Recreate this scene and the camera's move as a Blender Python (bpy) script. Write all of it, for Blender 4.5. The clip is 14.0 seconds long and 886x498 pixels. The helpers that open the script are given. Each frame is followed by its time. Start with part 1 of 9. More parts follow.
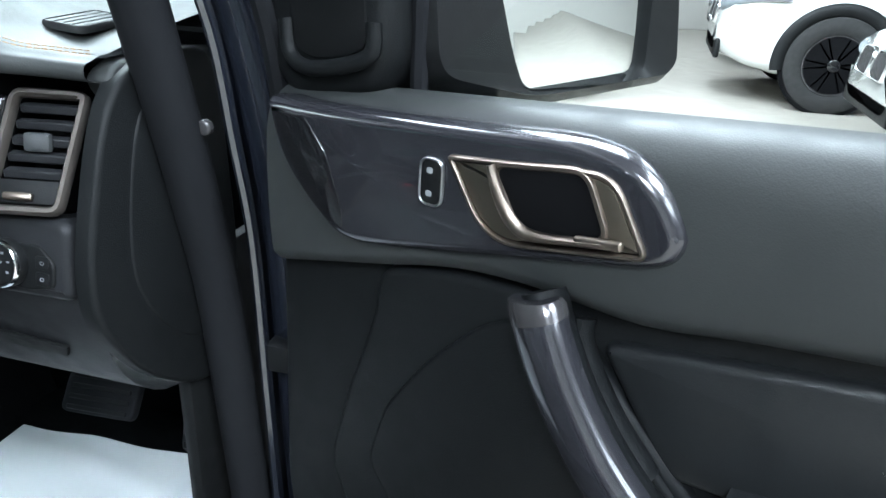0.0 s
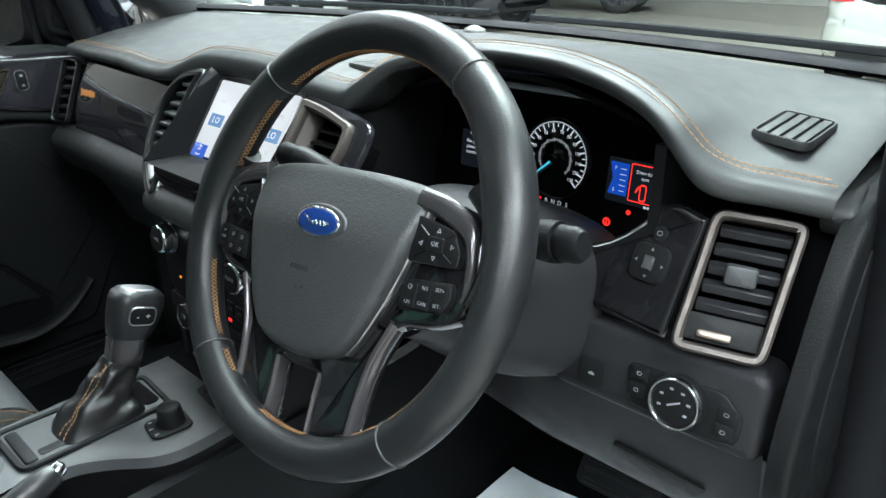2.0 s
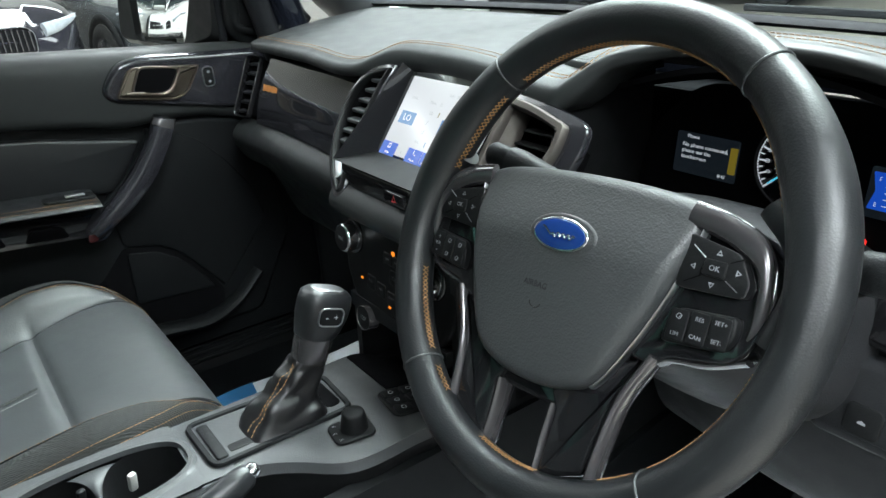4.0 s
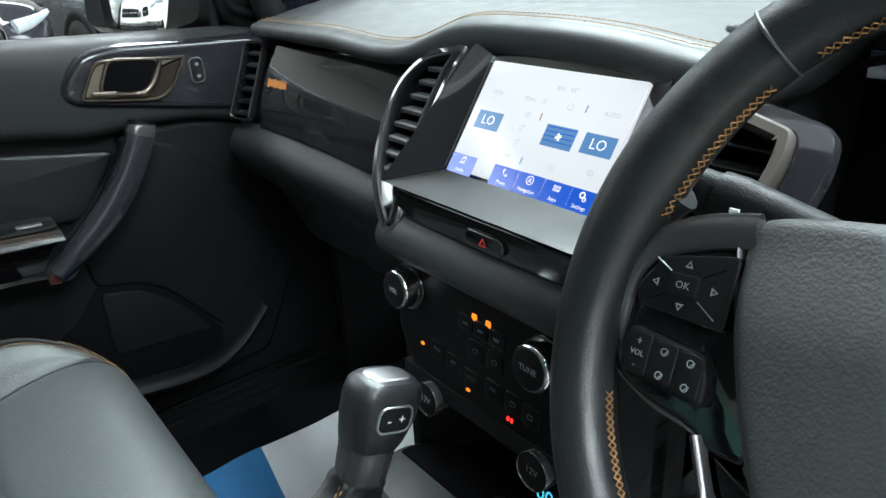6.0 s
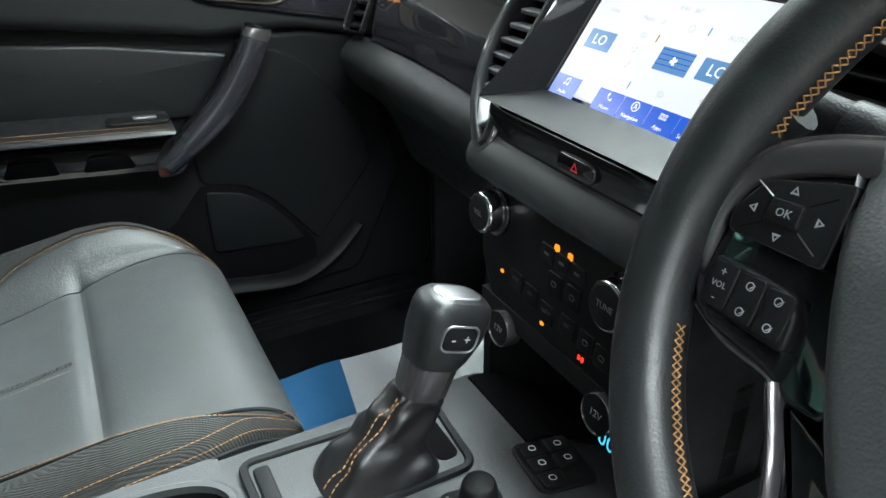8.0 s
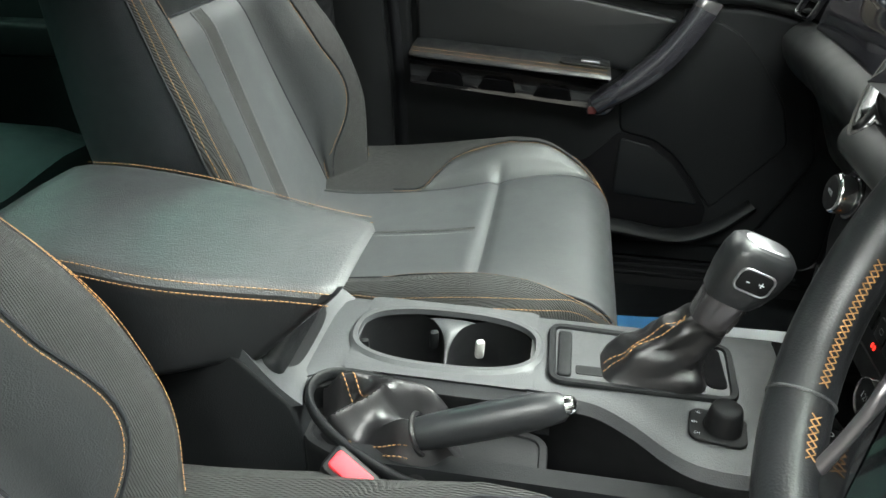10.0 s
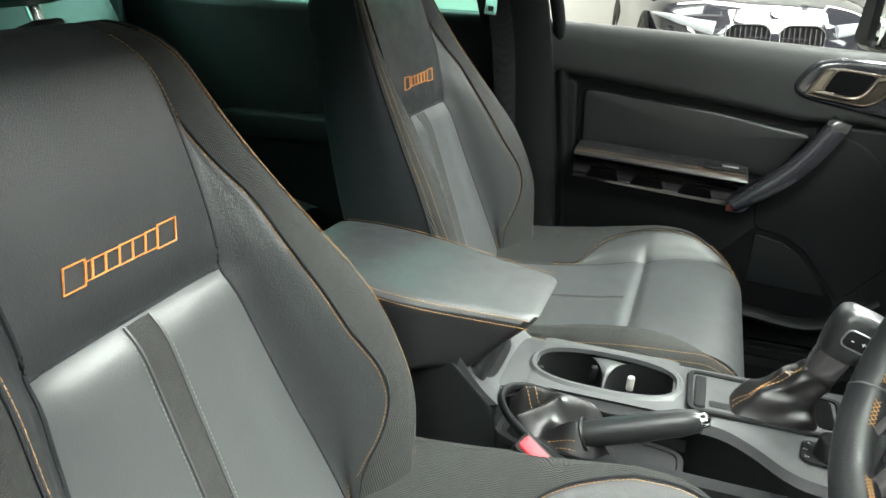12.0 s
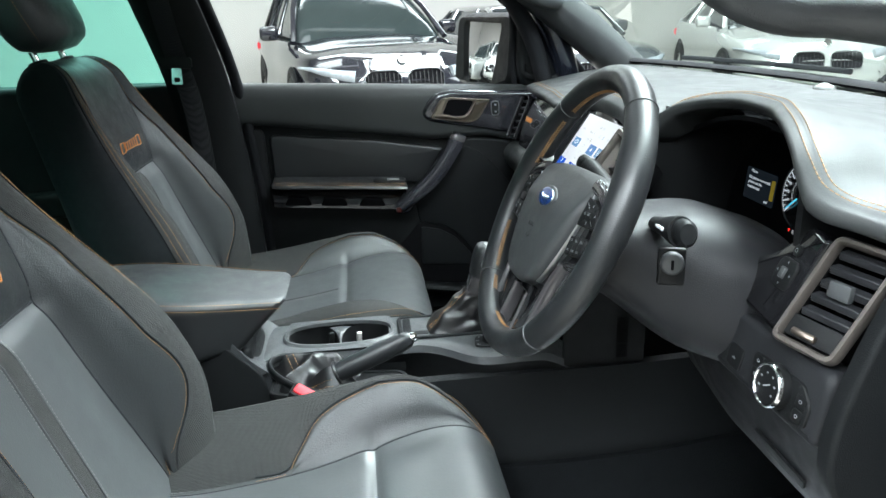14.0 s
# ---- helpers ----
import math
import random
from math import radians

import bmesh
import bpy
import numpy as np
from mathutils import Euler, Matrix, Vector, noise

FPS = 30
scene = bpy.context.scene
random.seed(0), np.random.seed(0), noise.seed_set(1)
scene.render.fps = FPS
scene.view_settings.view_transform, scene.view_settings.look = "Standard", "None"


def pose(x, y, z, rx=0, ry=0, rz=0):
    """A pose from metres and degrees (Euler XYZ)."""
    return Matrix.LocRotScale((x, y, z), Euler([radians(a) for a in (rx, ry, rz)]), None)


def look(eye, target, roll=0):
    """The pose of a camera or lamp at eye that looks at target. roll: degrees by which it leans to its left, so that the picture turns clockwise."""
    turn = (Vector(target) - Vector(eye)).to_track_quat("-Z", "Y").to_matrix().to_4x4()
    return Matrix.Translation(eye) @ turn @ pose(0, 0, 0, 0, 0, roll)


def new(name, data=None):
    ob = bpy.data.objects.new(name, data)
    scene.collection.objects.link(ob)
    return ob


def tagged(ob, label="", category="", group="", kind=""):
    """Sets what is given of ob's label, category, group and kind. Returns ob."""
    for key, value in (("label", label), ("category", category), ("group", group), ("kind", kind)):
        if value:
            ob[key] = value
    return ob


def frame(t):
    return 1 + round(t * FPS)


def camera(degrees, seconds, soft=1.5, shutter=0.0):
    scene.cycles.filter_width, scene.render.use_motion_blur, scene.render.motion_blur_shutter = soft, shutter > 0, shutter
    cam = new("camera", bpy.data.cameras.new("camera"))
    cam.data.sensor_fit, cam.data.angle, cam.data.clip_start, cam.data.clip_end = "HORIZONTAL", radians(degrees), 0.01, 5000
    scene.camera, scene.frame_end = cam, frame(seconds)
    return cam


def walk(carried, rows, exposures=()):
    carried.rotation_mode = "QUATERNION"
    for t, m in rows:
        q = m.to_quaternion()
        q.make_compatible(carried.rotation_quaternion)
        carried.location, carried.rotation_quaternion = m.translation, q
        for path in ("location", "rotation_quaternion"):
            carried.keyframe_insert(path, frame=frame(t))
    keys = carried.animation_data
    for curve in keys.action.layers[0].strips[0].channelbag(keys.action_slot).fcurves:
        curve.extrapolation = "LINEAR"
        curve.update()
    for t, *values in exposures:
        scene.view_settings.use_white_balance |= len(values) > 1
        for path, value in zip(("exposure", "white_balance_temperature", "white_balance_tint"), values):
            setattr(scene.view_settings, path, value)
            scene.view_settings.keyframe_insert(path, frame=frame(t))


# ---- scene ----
cam = camera(63.2, 14.0)
PATH = [
    (0, (1.142, -0.293, 1.323), (0.643, 1.491, 0.567), 2.1),
    (0.5, (1.042, -0.258, 1.328), (0.346, 1.457, 0.57), 1.7),
    (1, (0.946, -0.259, 1.35), (0.068, 1.366, 0.583), 1.4),
    (1.5, (0.866, -0.278, 1.369), (-0.227, 1.201, 0.584), 0.3),
    (2, (0.797, -0.312, 1.398), (-0.461, 1.027, 0.607), -0.6),
    (2.5, (0.765, -0.338, 1.4), (-0.606, 0.889, 0.616), -1.2),
    (3, (0.745, -0.347, 1.398), (-0.693, 0.801, 0.614), -1.5),
    (3.5, (0.73, -0.349, 1.396), (-0.745, 0.755, 0.618), -1.8),
    (3.7, (0.721, -0.346, 1.394), (-0.763, 0.742, 0.612), -2.1),
    (5.8, (0.424, -0.249, 1.335), (-1.04, 0.85, 0.529), -3.7),
    (6, (0.414, -0.25, 1.338), (-1.045, 0.855, 0.531), -3.3),
    (6.5, (0.404, -0.248, 1.331), (-1.054, 0.849, 0.51), -2.9),
    (7, (0.402, -0.247, 1.33), (-1.074, 0.809, 0.489), -2.2),
    (7.2, (0.404, -0.246, 1.328), (-1.085, 0.782, 0.476), -1.8),
    (9.3, (0.482, -0.192, 1.274), (-1.233, 0.007, 0.265), 0.7),
    (9.5, (0.506, -0.19, 1.283), (-1.224, -0.118, 0.282), 0.9),
    (10, (0.583, -0.186, 1.313), (-1.14, -0.465, 0.338), 1.0),
    (10.5, (0.638, -0.179, 1.341), (-1.04, -0.74, 0.407), 0.8),
    (11, (0.68, -0.175, 1.357), (-0.981, -0.853, 0.473), 0.7),
    (11.5, (0.739, -0.18, 1.369), (-0.946, -0.875, 0.545), 1.0),
    (12, (0.842, -0.204, 1.383), (-0.898, -0.83, 0.622), 1.2),
    (12.5, (0.941, -0.208, 1.388), (-0.872, -0.666, 0.679), 1.1),
    (13, (0.998, -0.194, 1.396), (-0.877, -0.403, 0.732), -0.1),
    (13.5, (1.079, -0.194, 1.403), (-0.814, -0.176, 0.758), -1.5),
    (14, (1.19, -0.214, 1.415), (-0.697, -0.012, 0.785), -2.2),
]
LOOKS = [(0, -0.24, 5850, 10), (0.5, -0.22, 5600, 10), (1, -0.08, 5500, 10), (1.5, -0.20, 5900, 10), (2, -0.28, 6250, 10), (3, -0.32, 6400, 10), (6.5, -0.10, 6250, 10),
         (9.5, 0.18, 6800, 10), (10.5, 0.30, 7000, 10), (11, 0.34, 7000, 10), (12, 0.30, 7000, 10), (13, 0.12, 6750, 10), (14, -0.10, 6250, 10)]
walk(cam, [(t, look(eye, target, roll)) for t, eye, target, roll in PATH], LOOKS)

# ---- world and light: a closed white sales hall with rows of ceiling lights ----
world = bpy.data.worlds.new("hall_world")
scene.world = world
world.use_nodes = True
world.node_tree.nodes["Background"].inputs[0].default_value = (0.8, 0.85, 0.9, 1)
world.node_tree.nodes["Background"].inputs[1].default_value = 0.05
LAMP = 4.0
SKYLIGHT = 8.0
WINDOW_FILL = 0.8


def roof_fill(x, y, sx, sy, radiance):
    """An added area lamp under one unseen roof light, facing down."""
    la = bpy.data.lights.new("roof_fill", "AREA")
    la.shape, la.size, la.size_y = "RECTANGLE", sx, sy
    la.energy = radiance * math.pi * sx * sy
    la.color = (0.90, 0.98, 1.0)
    ob = bpy.data.objects.new("roof_fill", la)
    ob.location = (x, y, 5.74)
    scene.collection.objects.link(ob)


# x, y, width, length, radiance of each roof light, all unseen and added for light
ROOF_LIGHTS = [(-3.2, 3.0, 2.8, 3.6, 56), (0.3, 3.0, 2.8, 3.6, 50), (4.4, 3.2, 2.8, 3.2, 10), (4.4, -1.4, 2.8, 3.6, 38), (7.6, -4.2, 2.8, 4.0, 16), (-11.5, 2.0, 1.0, 9.0, 14), (0.6, 11.4, 2.8, 5.0, 6), (2.0, -6.4, 2.0, 4.0, 68), (-7.0, -3.4, 3.2, 5.0, 6)]
for rl in ROOF_LIGHTS:
    roof_fill(*rl)

# ---- materials ----
def mat(name, color, rough=0.5, metal=0.0, bump=0.0, scale=200.0, kind="noise", vary=0.15, stain=6.0, coat=0.0, spec=0.5,
        emit=None, power=0.0, stretch=(1, 1, 1), rvary=0.08):
    m = bpy.data.materials.new(name)
    m.use_nodes = True
    nt = m.node_tree
    b = nt.nodes["Principled BSDF"]
    b.inputs["Roughness"].default_value = rough
    b.inputs["Metallic"].default_value = metal
    b.inputs["Specular IOR Level"].default_value = spec
    b.inputs["Coat Weight"].default_value = coat
    b.inputs["Coat Roughness"].default_value = 0.03
    b.inputs["Base Color"].default_value = (*color, 1)
    tc = nt.nodes.new("ShaderNodeTexCoord")
    mp = nt.nodes.new("ShaderNodeMapping")
    mp.inputs["Scale"].default_value = stretch
    nt.links.new(tc.outputs["Object"], mp.inputs["Vector"])
    if vary:
        n1 = nt.nodes.new("ShaderNodeTexNoise")
        n1.inputs["Scale"].default_value = stain
        n1.inputs["Detail"].default_value = 6
        nt.links.new(tc.outputs["Object"], n1.inputs["Vector"])
        mix = nt.nodes.new("ShaderNodeMix")
        mix.data_type = "RGBA"
        mix.inputs["A"].default_value = (*[c * (1 - vary) for c in color], 1)
        mix.inputs["B"].default_value = (*[min(1, c * (1 + vary)) for c in color], 1)
        nt.links.new(n1.outputs["Fac"], mix.inputs["Factor"])
        nt.links.new(mix.outputs["Result"], b.inputs["Base Color"])
        mr = nt.nodes.new("ShaderNodeMapRange")
        mr.inputs["From Min"].default_value, mr.inputs["From Max"].default_value = 0.3, 0.7
        lo, hi = max(0.02, rough - rvary), min(1, rough + rvary)
        mr.inputs["To Min"].default_value, mr.inputs["To Max"].default_value = (max(0.32, lo), hi) if rough >= 0.32 else (lo, min(0.24, hi))
        n3 = nt.nodes.new("ShaderNodeTexNoise")
        n3.inputs["Scale"].default_value = stain * 4
        n3.inputs["Detail"].default_value = 4
        nt.links.new(tc.outputs["Object"], n3.inputs["Vector"])
        nt.links.new(n3.outputs["Fac"], mr.inputs["Value"])
        nt.links.new(mr.outputs["Result"], b.inputs["Roughness"])
    if bump:
        bp = nt.nodes.new("ShaderNodeBump")
        bp.inputs["Strength"].default_value = bump
        bp.inputs["Distance"].default_value = 0.0012
        if kind == "leather":
            t = nt.nodes.new("ShaderNodeTexVoronoi")
            t.feature = "SMOOTH_F1"
            t.inputs["Scale"].default_value = scale
            src = t.outputs["Distance"]
            w = nt.nodes.new("ShaderNodeTexNoise")
            w.inputs["Scale"].default_value = scale * 0.35
            w.inputs["Detail"].default_value = 4
            nt.links.new(mp.outputs["Vector"], w.inputs["Vector"])
            ad = nt.nodes.new("ShaderNodeMath")
            ad.operation = "ADD"
            nt.links.new(src, ad.inputs[0])
            nt.links.new(w.outputs["Fac"], ad.inputs[1])
            src = ad.outputs[0]
        elif kind == "weave":
            t = nt.nodes.new("ShaderNodeTexWave")
            t.inputs["Scale"].default_value = scale
            t.inputs["Distortion"].default_value = 0.4
            t2 = nt.nodes.new("ShaderNodeTexWave")
            t2.bands_direction = "Z"
            t2.inputs["Scale"].default_value = scale
            nt.links.new(mp.outputs["Vector"], t2.inputs["Vector"])
            mu = nt.nodes.new("ShaderNodeMath")
            mu.operation = "MULTIPLY"
            nt.links.new(t.outputs["Fac"], mu.inputs[0])
            nt.links.new(t2.outputs["Fac"], mu.inputs[1])
            src = mu.outputs[0]
        else:
            t = nt.nodes.new("ShaderNodeTexNoise")
            t.inputs["Scale"].default_value = scale
            t.inputs["Detail"].default_value = 3
            src = t.outputs["Fac"]
        nt.links.new(mp.outputs["Vector"], t.inputs["Vector"])
        nt.links.new(src, bp.inputs["Height"])
        nt.links.new(bp.outputs["Normal"], b.inputs["Normal"])
    if emit:
        b.inputs["Emission Color"].default_value = (*emit, 1)
        b.inputs["Emission Strength"].default_value = power
    return m


def glass(name, tint, rough=0.0):
    m = bpy.data.materials.new(name)
    m.use_nodes = True
    nt = m.node_tree
    nt.nodes.remove(nt.nodes["Principled BSDF"])
    tr = nt.nodes.new("ShaderNodeBsdfTransparent")
    tr.inputs["Color"].default_value = (*tint, 1)
    gl = nt.nodes.new("ShaderNodeBsdfGlossy")
    gl.inputs["Roughness"].default_value = rough
    fr = nt.nodes.new("ShaderNodeFresnel")
    fr.inputs["IOR"].default_value = 1.4
    mx = nt.nodes.new("ShaderNodeMixShader")
    nt.links.new(fr.outputs[0], mx.inputs[0])
    nt.links.new(tr.outputs[0], mx.inputs[1])
    nt.links.new(gl.outputs[0], mx.inputs[2])
    nt.links.new(mx.outputs[0], nt.nodes["Material Output"].inputs["Surface"])
    return m


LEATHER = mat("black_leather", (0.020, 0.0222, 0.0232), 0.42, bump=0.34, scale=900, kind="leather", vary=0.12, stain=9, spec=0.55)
LEATHER_SMOOTH = mat("smooth_leather", (0.040, 0.0438, 0.0446), 0.42, bump=0.12, scale=560, kind="leather", vary=0.08, stain=9, spec=0.7, rvary=0.04)
BOOT = mat("crumpled_black_leather", (0.007, 0.007, 0.0075), 0.36, bump=0.12, scale=700, vary=0.10, stain=20, spec=0.5, rvary=0.03)
MESH = mat("mesh_fabric", (0.024, 0.025, 0.024), 0.6, bump=0.9, scale=230, kind="weave", vary=0.2, stain=30, spec=0.3, stretch=(1.0, 1.0, 1.0))
SUEDE = mat("dark_side_cloth", (0.014, 0.015, 0.017), 0.8, bump=0.3, scale=900, vary=0.2, stain=20, spec=0.15)
STRIPE = mat("ribbed_strip", (0.030, 0.031, 0.029), 0.7, bump=0.9, scale=420, kind="weave", vary=0.1)
THREAD = mat("orange_thread", (0.27, 0.140, 0.050), 0.7, bump=0.5, scale=1500, vary=0.2, stain=200)
THREAD_PALE = mat("pale_thread", (0.20, 0.20, 0.19), 0.7, vary=0.1, stain=200)
EMBROIDERY = mat("orange_embroidery", (0.62, 0.23, 0.05), 0.6, bump=0.8, scale=1200, vary=0.15, stain=300, stretch=(1, 1, 0.2))
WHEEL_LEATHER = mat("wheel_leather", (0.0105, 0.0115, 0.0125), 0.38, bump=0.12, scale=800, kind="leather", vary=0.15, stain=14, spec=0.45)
PAD = mat("dash_soft_pad", (0.027, 0.029, 0.029), 0.50, bump=0.09, scale=900, kind="leather", vary=0.08, stain=8, spec=0.24)
AIRBAG = mat("grained_cover", (0.034, 0.0365, 0.0375), 0.46, bump=0.22, scale=700, kind="leather", vary=0.08, stain=8)
PLASTIC = mat("black_grained_plastic", (0.0068, 0.0075, 0.008), 0.48, bump=0.35, scale=700, vary=0.12, stain=10, spec=0.12)
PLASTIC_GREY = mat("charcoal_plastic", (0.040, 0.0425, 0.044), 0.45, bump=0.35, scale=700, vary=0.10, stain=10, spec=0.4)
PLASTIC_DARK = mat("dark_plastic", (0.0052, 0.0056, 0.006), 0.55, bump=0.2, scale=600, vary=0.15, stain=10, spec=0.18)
# near-black that stands in for shade inside hollows and gaps
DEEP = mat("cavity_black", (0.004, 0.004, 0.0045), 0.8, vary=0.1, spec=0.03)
GLOSS = mat("gloss_black_trim", (0.018, 0.018, 0.021), 0.06, coat=0.6, vary=0.12, stain=30, rvary=0.03)
PIANO = mat("piano_black", (0.008, 0.008, 0.009), 0.07, coat=0.5, vary=0.05, rvary=0.02)
PIANO_MATT = mat("satin_black_panel", (0.0045, 0.0047, 0.005), 0.40, vary=0.05, spec=0.12)
LIP_BLACK = mat("satin_black_lip", (0.010, 0.0105, 0.011), 0.12, coat=0.0, vary=0.08, stain=20, rvary=0.01, bump=0.0, scale=300, spec=0.5)
GRAPHITE = mat("graphite_paint", (0.075, 0.072, 0.075), 0.2, metal=0.6, vary=0.1, stain=40)
SPOKE = mat("gloss_graphite_paint", (0.060, 0.057, 0.060), 0.24, metal=0.4, coat=0.7, vary=0.08, stain=40, rvary=0.03)
SPOKE_DARK = mat("dark_graphite_gloss", (0.026, 0.026, 0.031), 0.22, metal=0.35, coat=0.7, vary=0.08, stain=40, rvary=0.03)
BRONZE = mat("bronze_chrome", (0.22, 0.185, 0.155), 0.40, metal=1.0, vary=0.06, stain=30)
VENT_RIM = mat("dark_bronze_rim", (0.085, 0.074, 0.066), 0.5, metal=0.6, vary=0.06, stain=30)
FIELD = mat("dark_bronze_metal", (0.20, 0.175, 0.14), 0.34, metal=1.0, vary=0.06, stain=30)
CHROME = mat("chrome", (0.66, 0.67, 0.68), 0.14, metal=1.0, vary=0.04, rvary=0.04)
SATIN = mat("satin_silver", (0.42, 0.43, 0.44), 0.34, metal=1.0, vary=0.05)
PLATE_GREY = mat("pale_lens_plastic", (0.14, 0.145, 0.14), 0.25, vary=0.05)
PANEL = mat("dark_grained_panel", (0.0145, 0.015, 0.0165), 0.46, bump=0.3, scale=700, vary=0.10, stain=10, spec=0.16)
RUBBER = mat("door_seal_rubber", (0.009, 0.0095, 0.011), 0.75, bump=0.2, scale=300, vary=0.15, spec=0.1)
PAINT_BODY = mat("dark_blue_black_body_paint", (0.010, 0.012, 0.018), 0.16, coat=0.8, vary=0.05, rvary=0.02)
CARPET = mat("black_carpet", (0.006, 0.0066, 0.0072), 0.95, bump=1.0, scale=500, vary=0.3, stain=40, spec=0.02)
PAPER = mat("white_paper_mat", (0.62, 0.64, 0.66), 0.7, bump=0.2, scale=60, vary=0.05, stain=12)
BLUE_PRINT = mat("blue_print", (0.03, 0.14, 0.30), 0.6, vary=0.05)
ORANGE_PRINT = mat("orange_print", (0.75, 0.16, 0.05), 0.6, vary=0.05)
RED = mat("red_plastic", (0.62, 0.03, 0.04), 0.6, vary=0.05, spec=0.2)
WHITE_MARK = mat("white_print", (0.62, 0.65, 0.66), 0.5, vary=0)
FAINT_MARK = mat("faint_print", (0.07, 0.074, 0.078), 0.5, vary=0)
DIM_MARK = mat("dim_print", (0.22, 0.23, 0.24), 0.5, vary=0)
LOGO_BLUE = mat("blue_enamel", (0.010, 0.035, 0.16), 0.15, coat=0.6, vary=0.05)
BELT = mat("belt_webbing", (0.018, 0.019, 0.021), 0.7, bump=0.8, scale=320, kind="weave", vary=0.1, spec=0.2)
AMBER = mat("amber_led", (0.3, 0.1, 0.0), 0.4, vary=0, emit=(1.0, 0.25, 0.015), power=1.5)
RED_LED = mat("red_led", (0.3, 0.0, 0.0), 0.4, vary=0, emit=(1.0, 0.03, 0.02), power=2.0)
CYAN_LED = mat("cyan_led", (0.0, 0.2, 0.3), 0.4, vary=0, emit=(0.10, 0.62, 0.85), power=1.0)
WHITE_LED = mat("white_led", (0.3, 0.3, 0.3), 0.4, vary=0, emit=(0.80, 0.86, 0.92), power=0.75)
SCREEN_WHITE = mat("screen_white", (0.1, 0.1, 0.1), 0.2, vary=0, emit=(0.93, 0.97, 1.0), power=0.76)
SCREEN_BLUE = mat("screen_blue", (0.0, 0.02, 0.1), 0.2, vary=0, emit=(0.012, 0.08, 0.55), power=0.9)
SCREEN_STEEL = mat("screen_steel_blue", (0.0, 0.02, 0.1), 0.2, vary=0, emit=(0.13, 0.28, 0.42), power=0.9)
SCREEN_GREY = mat("screen_grey", (0.1, 0.1, 0.1), 0.2, vary=0, emit=(0.60, 0.64, 0.66), power=0.85)
SCREEN_DARK = mat("screen_dark", (0.01, 0.011, 0.013), 0.2, vary=0, emit=(0.02, 0.03, 0.04), power=0.3)
SCREEN_YELLOW = mat("screen_yellow", (0.1, 0.08, 0.0), 0.2, vary=0, emit=(0.42, 0.32, 0.04), power=0.35)
LAMP_WHITE = mat("lamp_diffuser", (0.8, 0.8, 0.8), 0.4, vary=0, emit=(0.93, 0.99, 1.0), power=LAMP)
WINDOW_GLOW = mat("added_window_glow", (0.5, 0.5, 0.5), 0.8, vary=0, emit=(0.93, 0.99, 1.0), power=WINDOW_FILL)
SKY_WHITE = mat("added_skylight_sheet", (0.8, 0.8, 0.8), 0.4, vary=0, emit=(0.94, 0.99, 1.0), power=SKYLIGHT)
GLASS = glass("clear_glass", (0.93, 0.96, 0.94))
GLASS_WIND = glass("windscreen_glass", (0.84, 0.92, 0.87))
GLASS_TINT = glass("green_privacy_glass", (0.40, 0.94, 0.80))
MIRROR = mat("mirror_silver", (0.82, 0.84, 0.84), 0.01, metal=1.0, vary=0)
FLOOR = mat("pale_resin_floor", (0.31, 0.29, 0.255), 0.45, bump=0.1, scale=20, vary=0.14, stain=1.2)
WALL = mat("white_painted_wall", (0.38, 0.37, 0.345), 0.75, bump=0.2, scale=60, vary=0.05, stain=2)
CEIL = mat("white_roof_sheet", (0.36, 0.36, 0.355), 0.6, vary=0.06, stain=1)
STEEL = mat("grey_steel_beam", (0.30, 0.31, 0.32), 0.5, vary=0.1)
CAR_BLACK = mat("black_car_paint", (0.012, 0.012, 0.016), 0.08, coat=0.5, vary=0.05, rvary=0.02)
CAR_WHITE = mat("white_car_paint", (0.52, 0.52, 0.50), 0.15, coat=0.8, vary=0.04)
CAR_GREY = mat("grey_car_paint", (0.05, 0.055, 0.058), 0.12, coat=1.0, vary=0.05)
CAR_GREEN = mat("pale_silver_car_paint", (0.42, 0.43, 0.41), 0.18, metal=0.4, coat=0.8, vary=0.05)
TYRE = mat("tyre_rubber", (0.008, 0.008, 0.008), 0.8, bump=0.6, scale=120, vary=0.2)
CARGLASS = mat("car_window_dark", (0.02, 0.026, 0.026), 0.04, coat=0.0, vary=0.1, spec=0.16)
HEADLAMP = mat("headlamp_lens", (0.20, 0.22, 0.24), 0.08, coat=0.8, vary=0.3, stain=30)
PLATE = mat("yellow_plate", (0.75, 0.55, 0.06), 0.5, vary=0.05)

# ---- shape helpers ----
XF = [Matrix.Identity(4)]
V = Vector


def thing(name, label, category, group="", loc=(0, 0, 0), kind=""):
    ob = new(name)
    ob.empty_display_size = 0.05
    ob.location = loc
    tagged(ob, label, category, group, kind)
    return ob


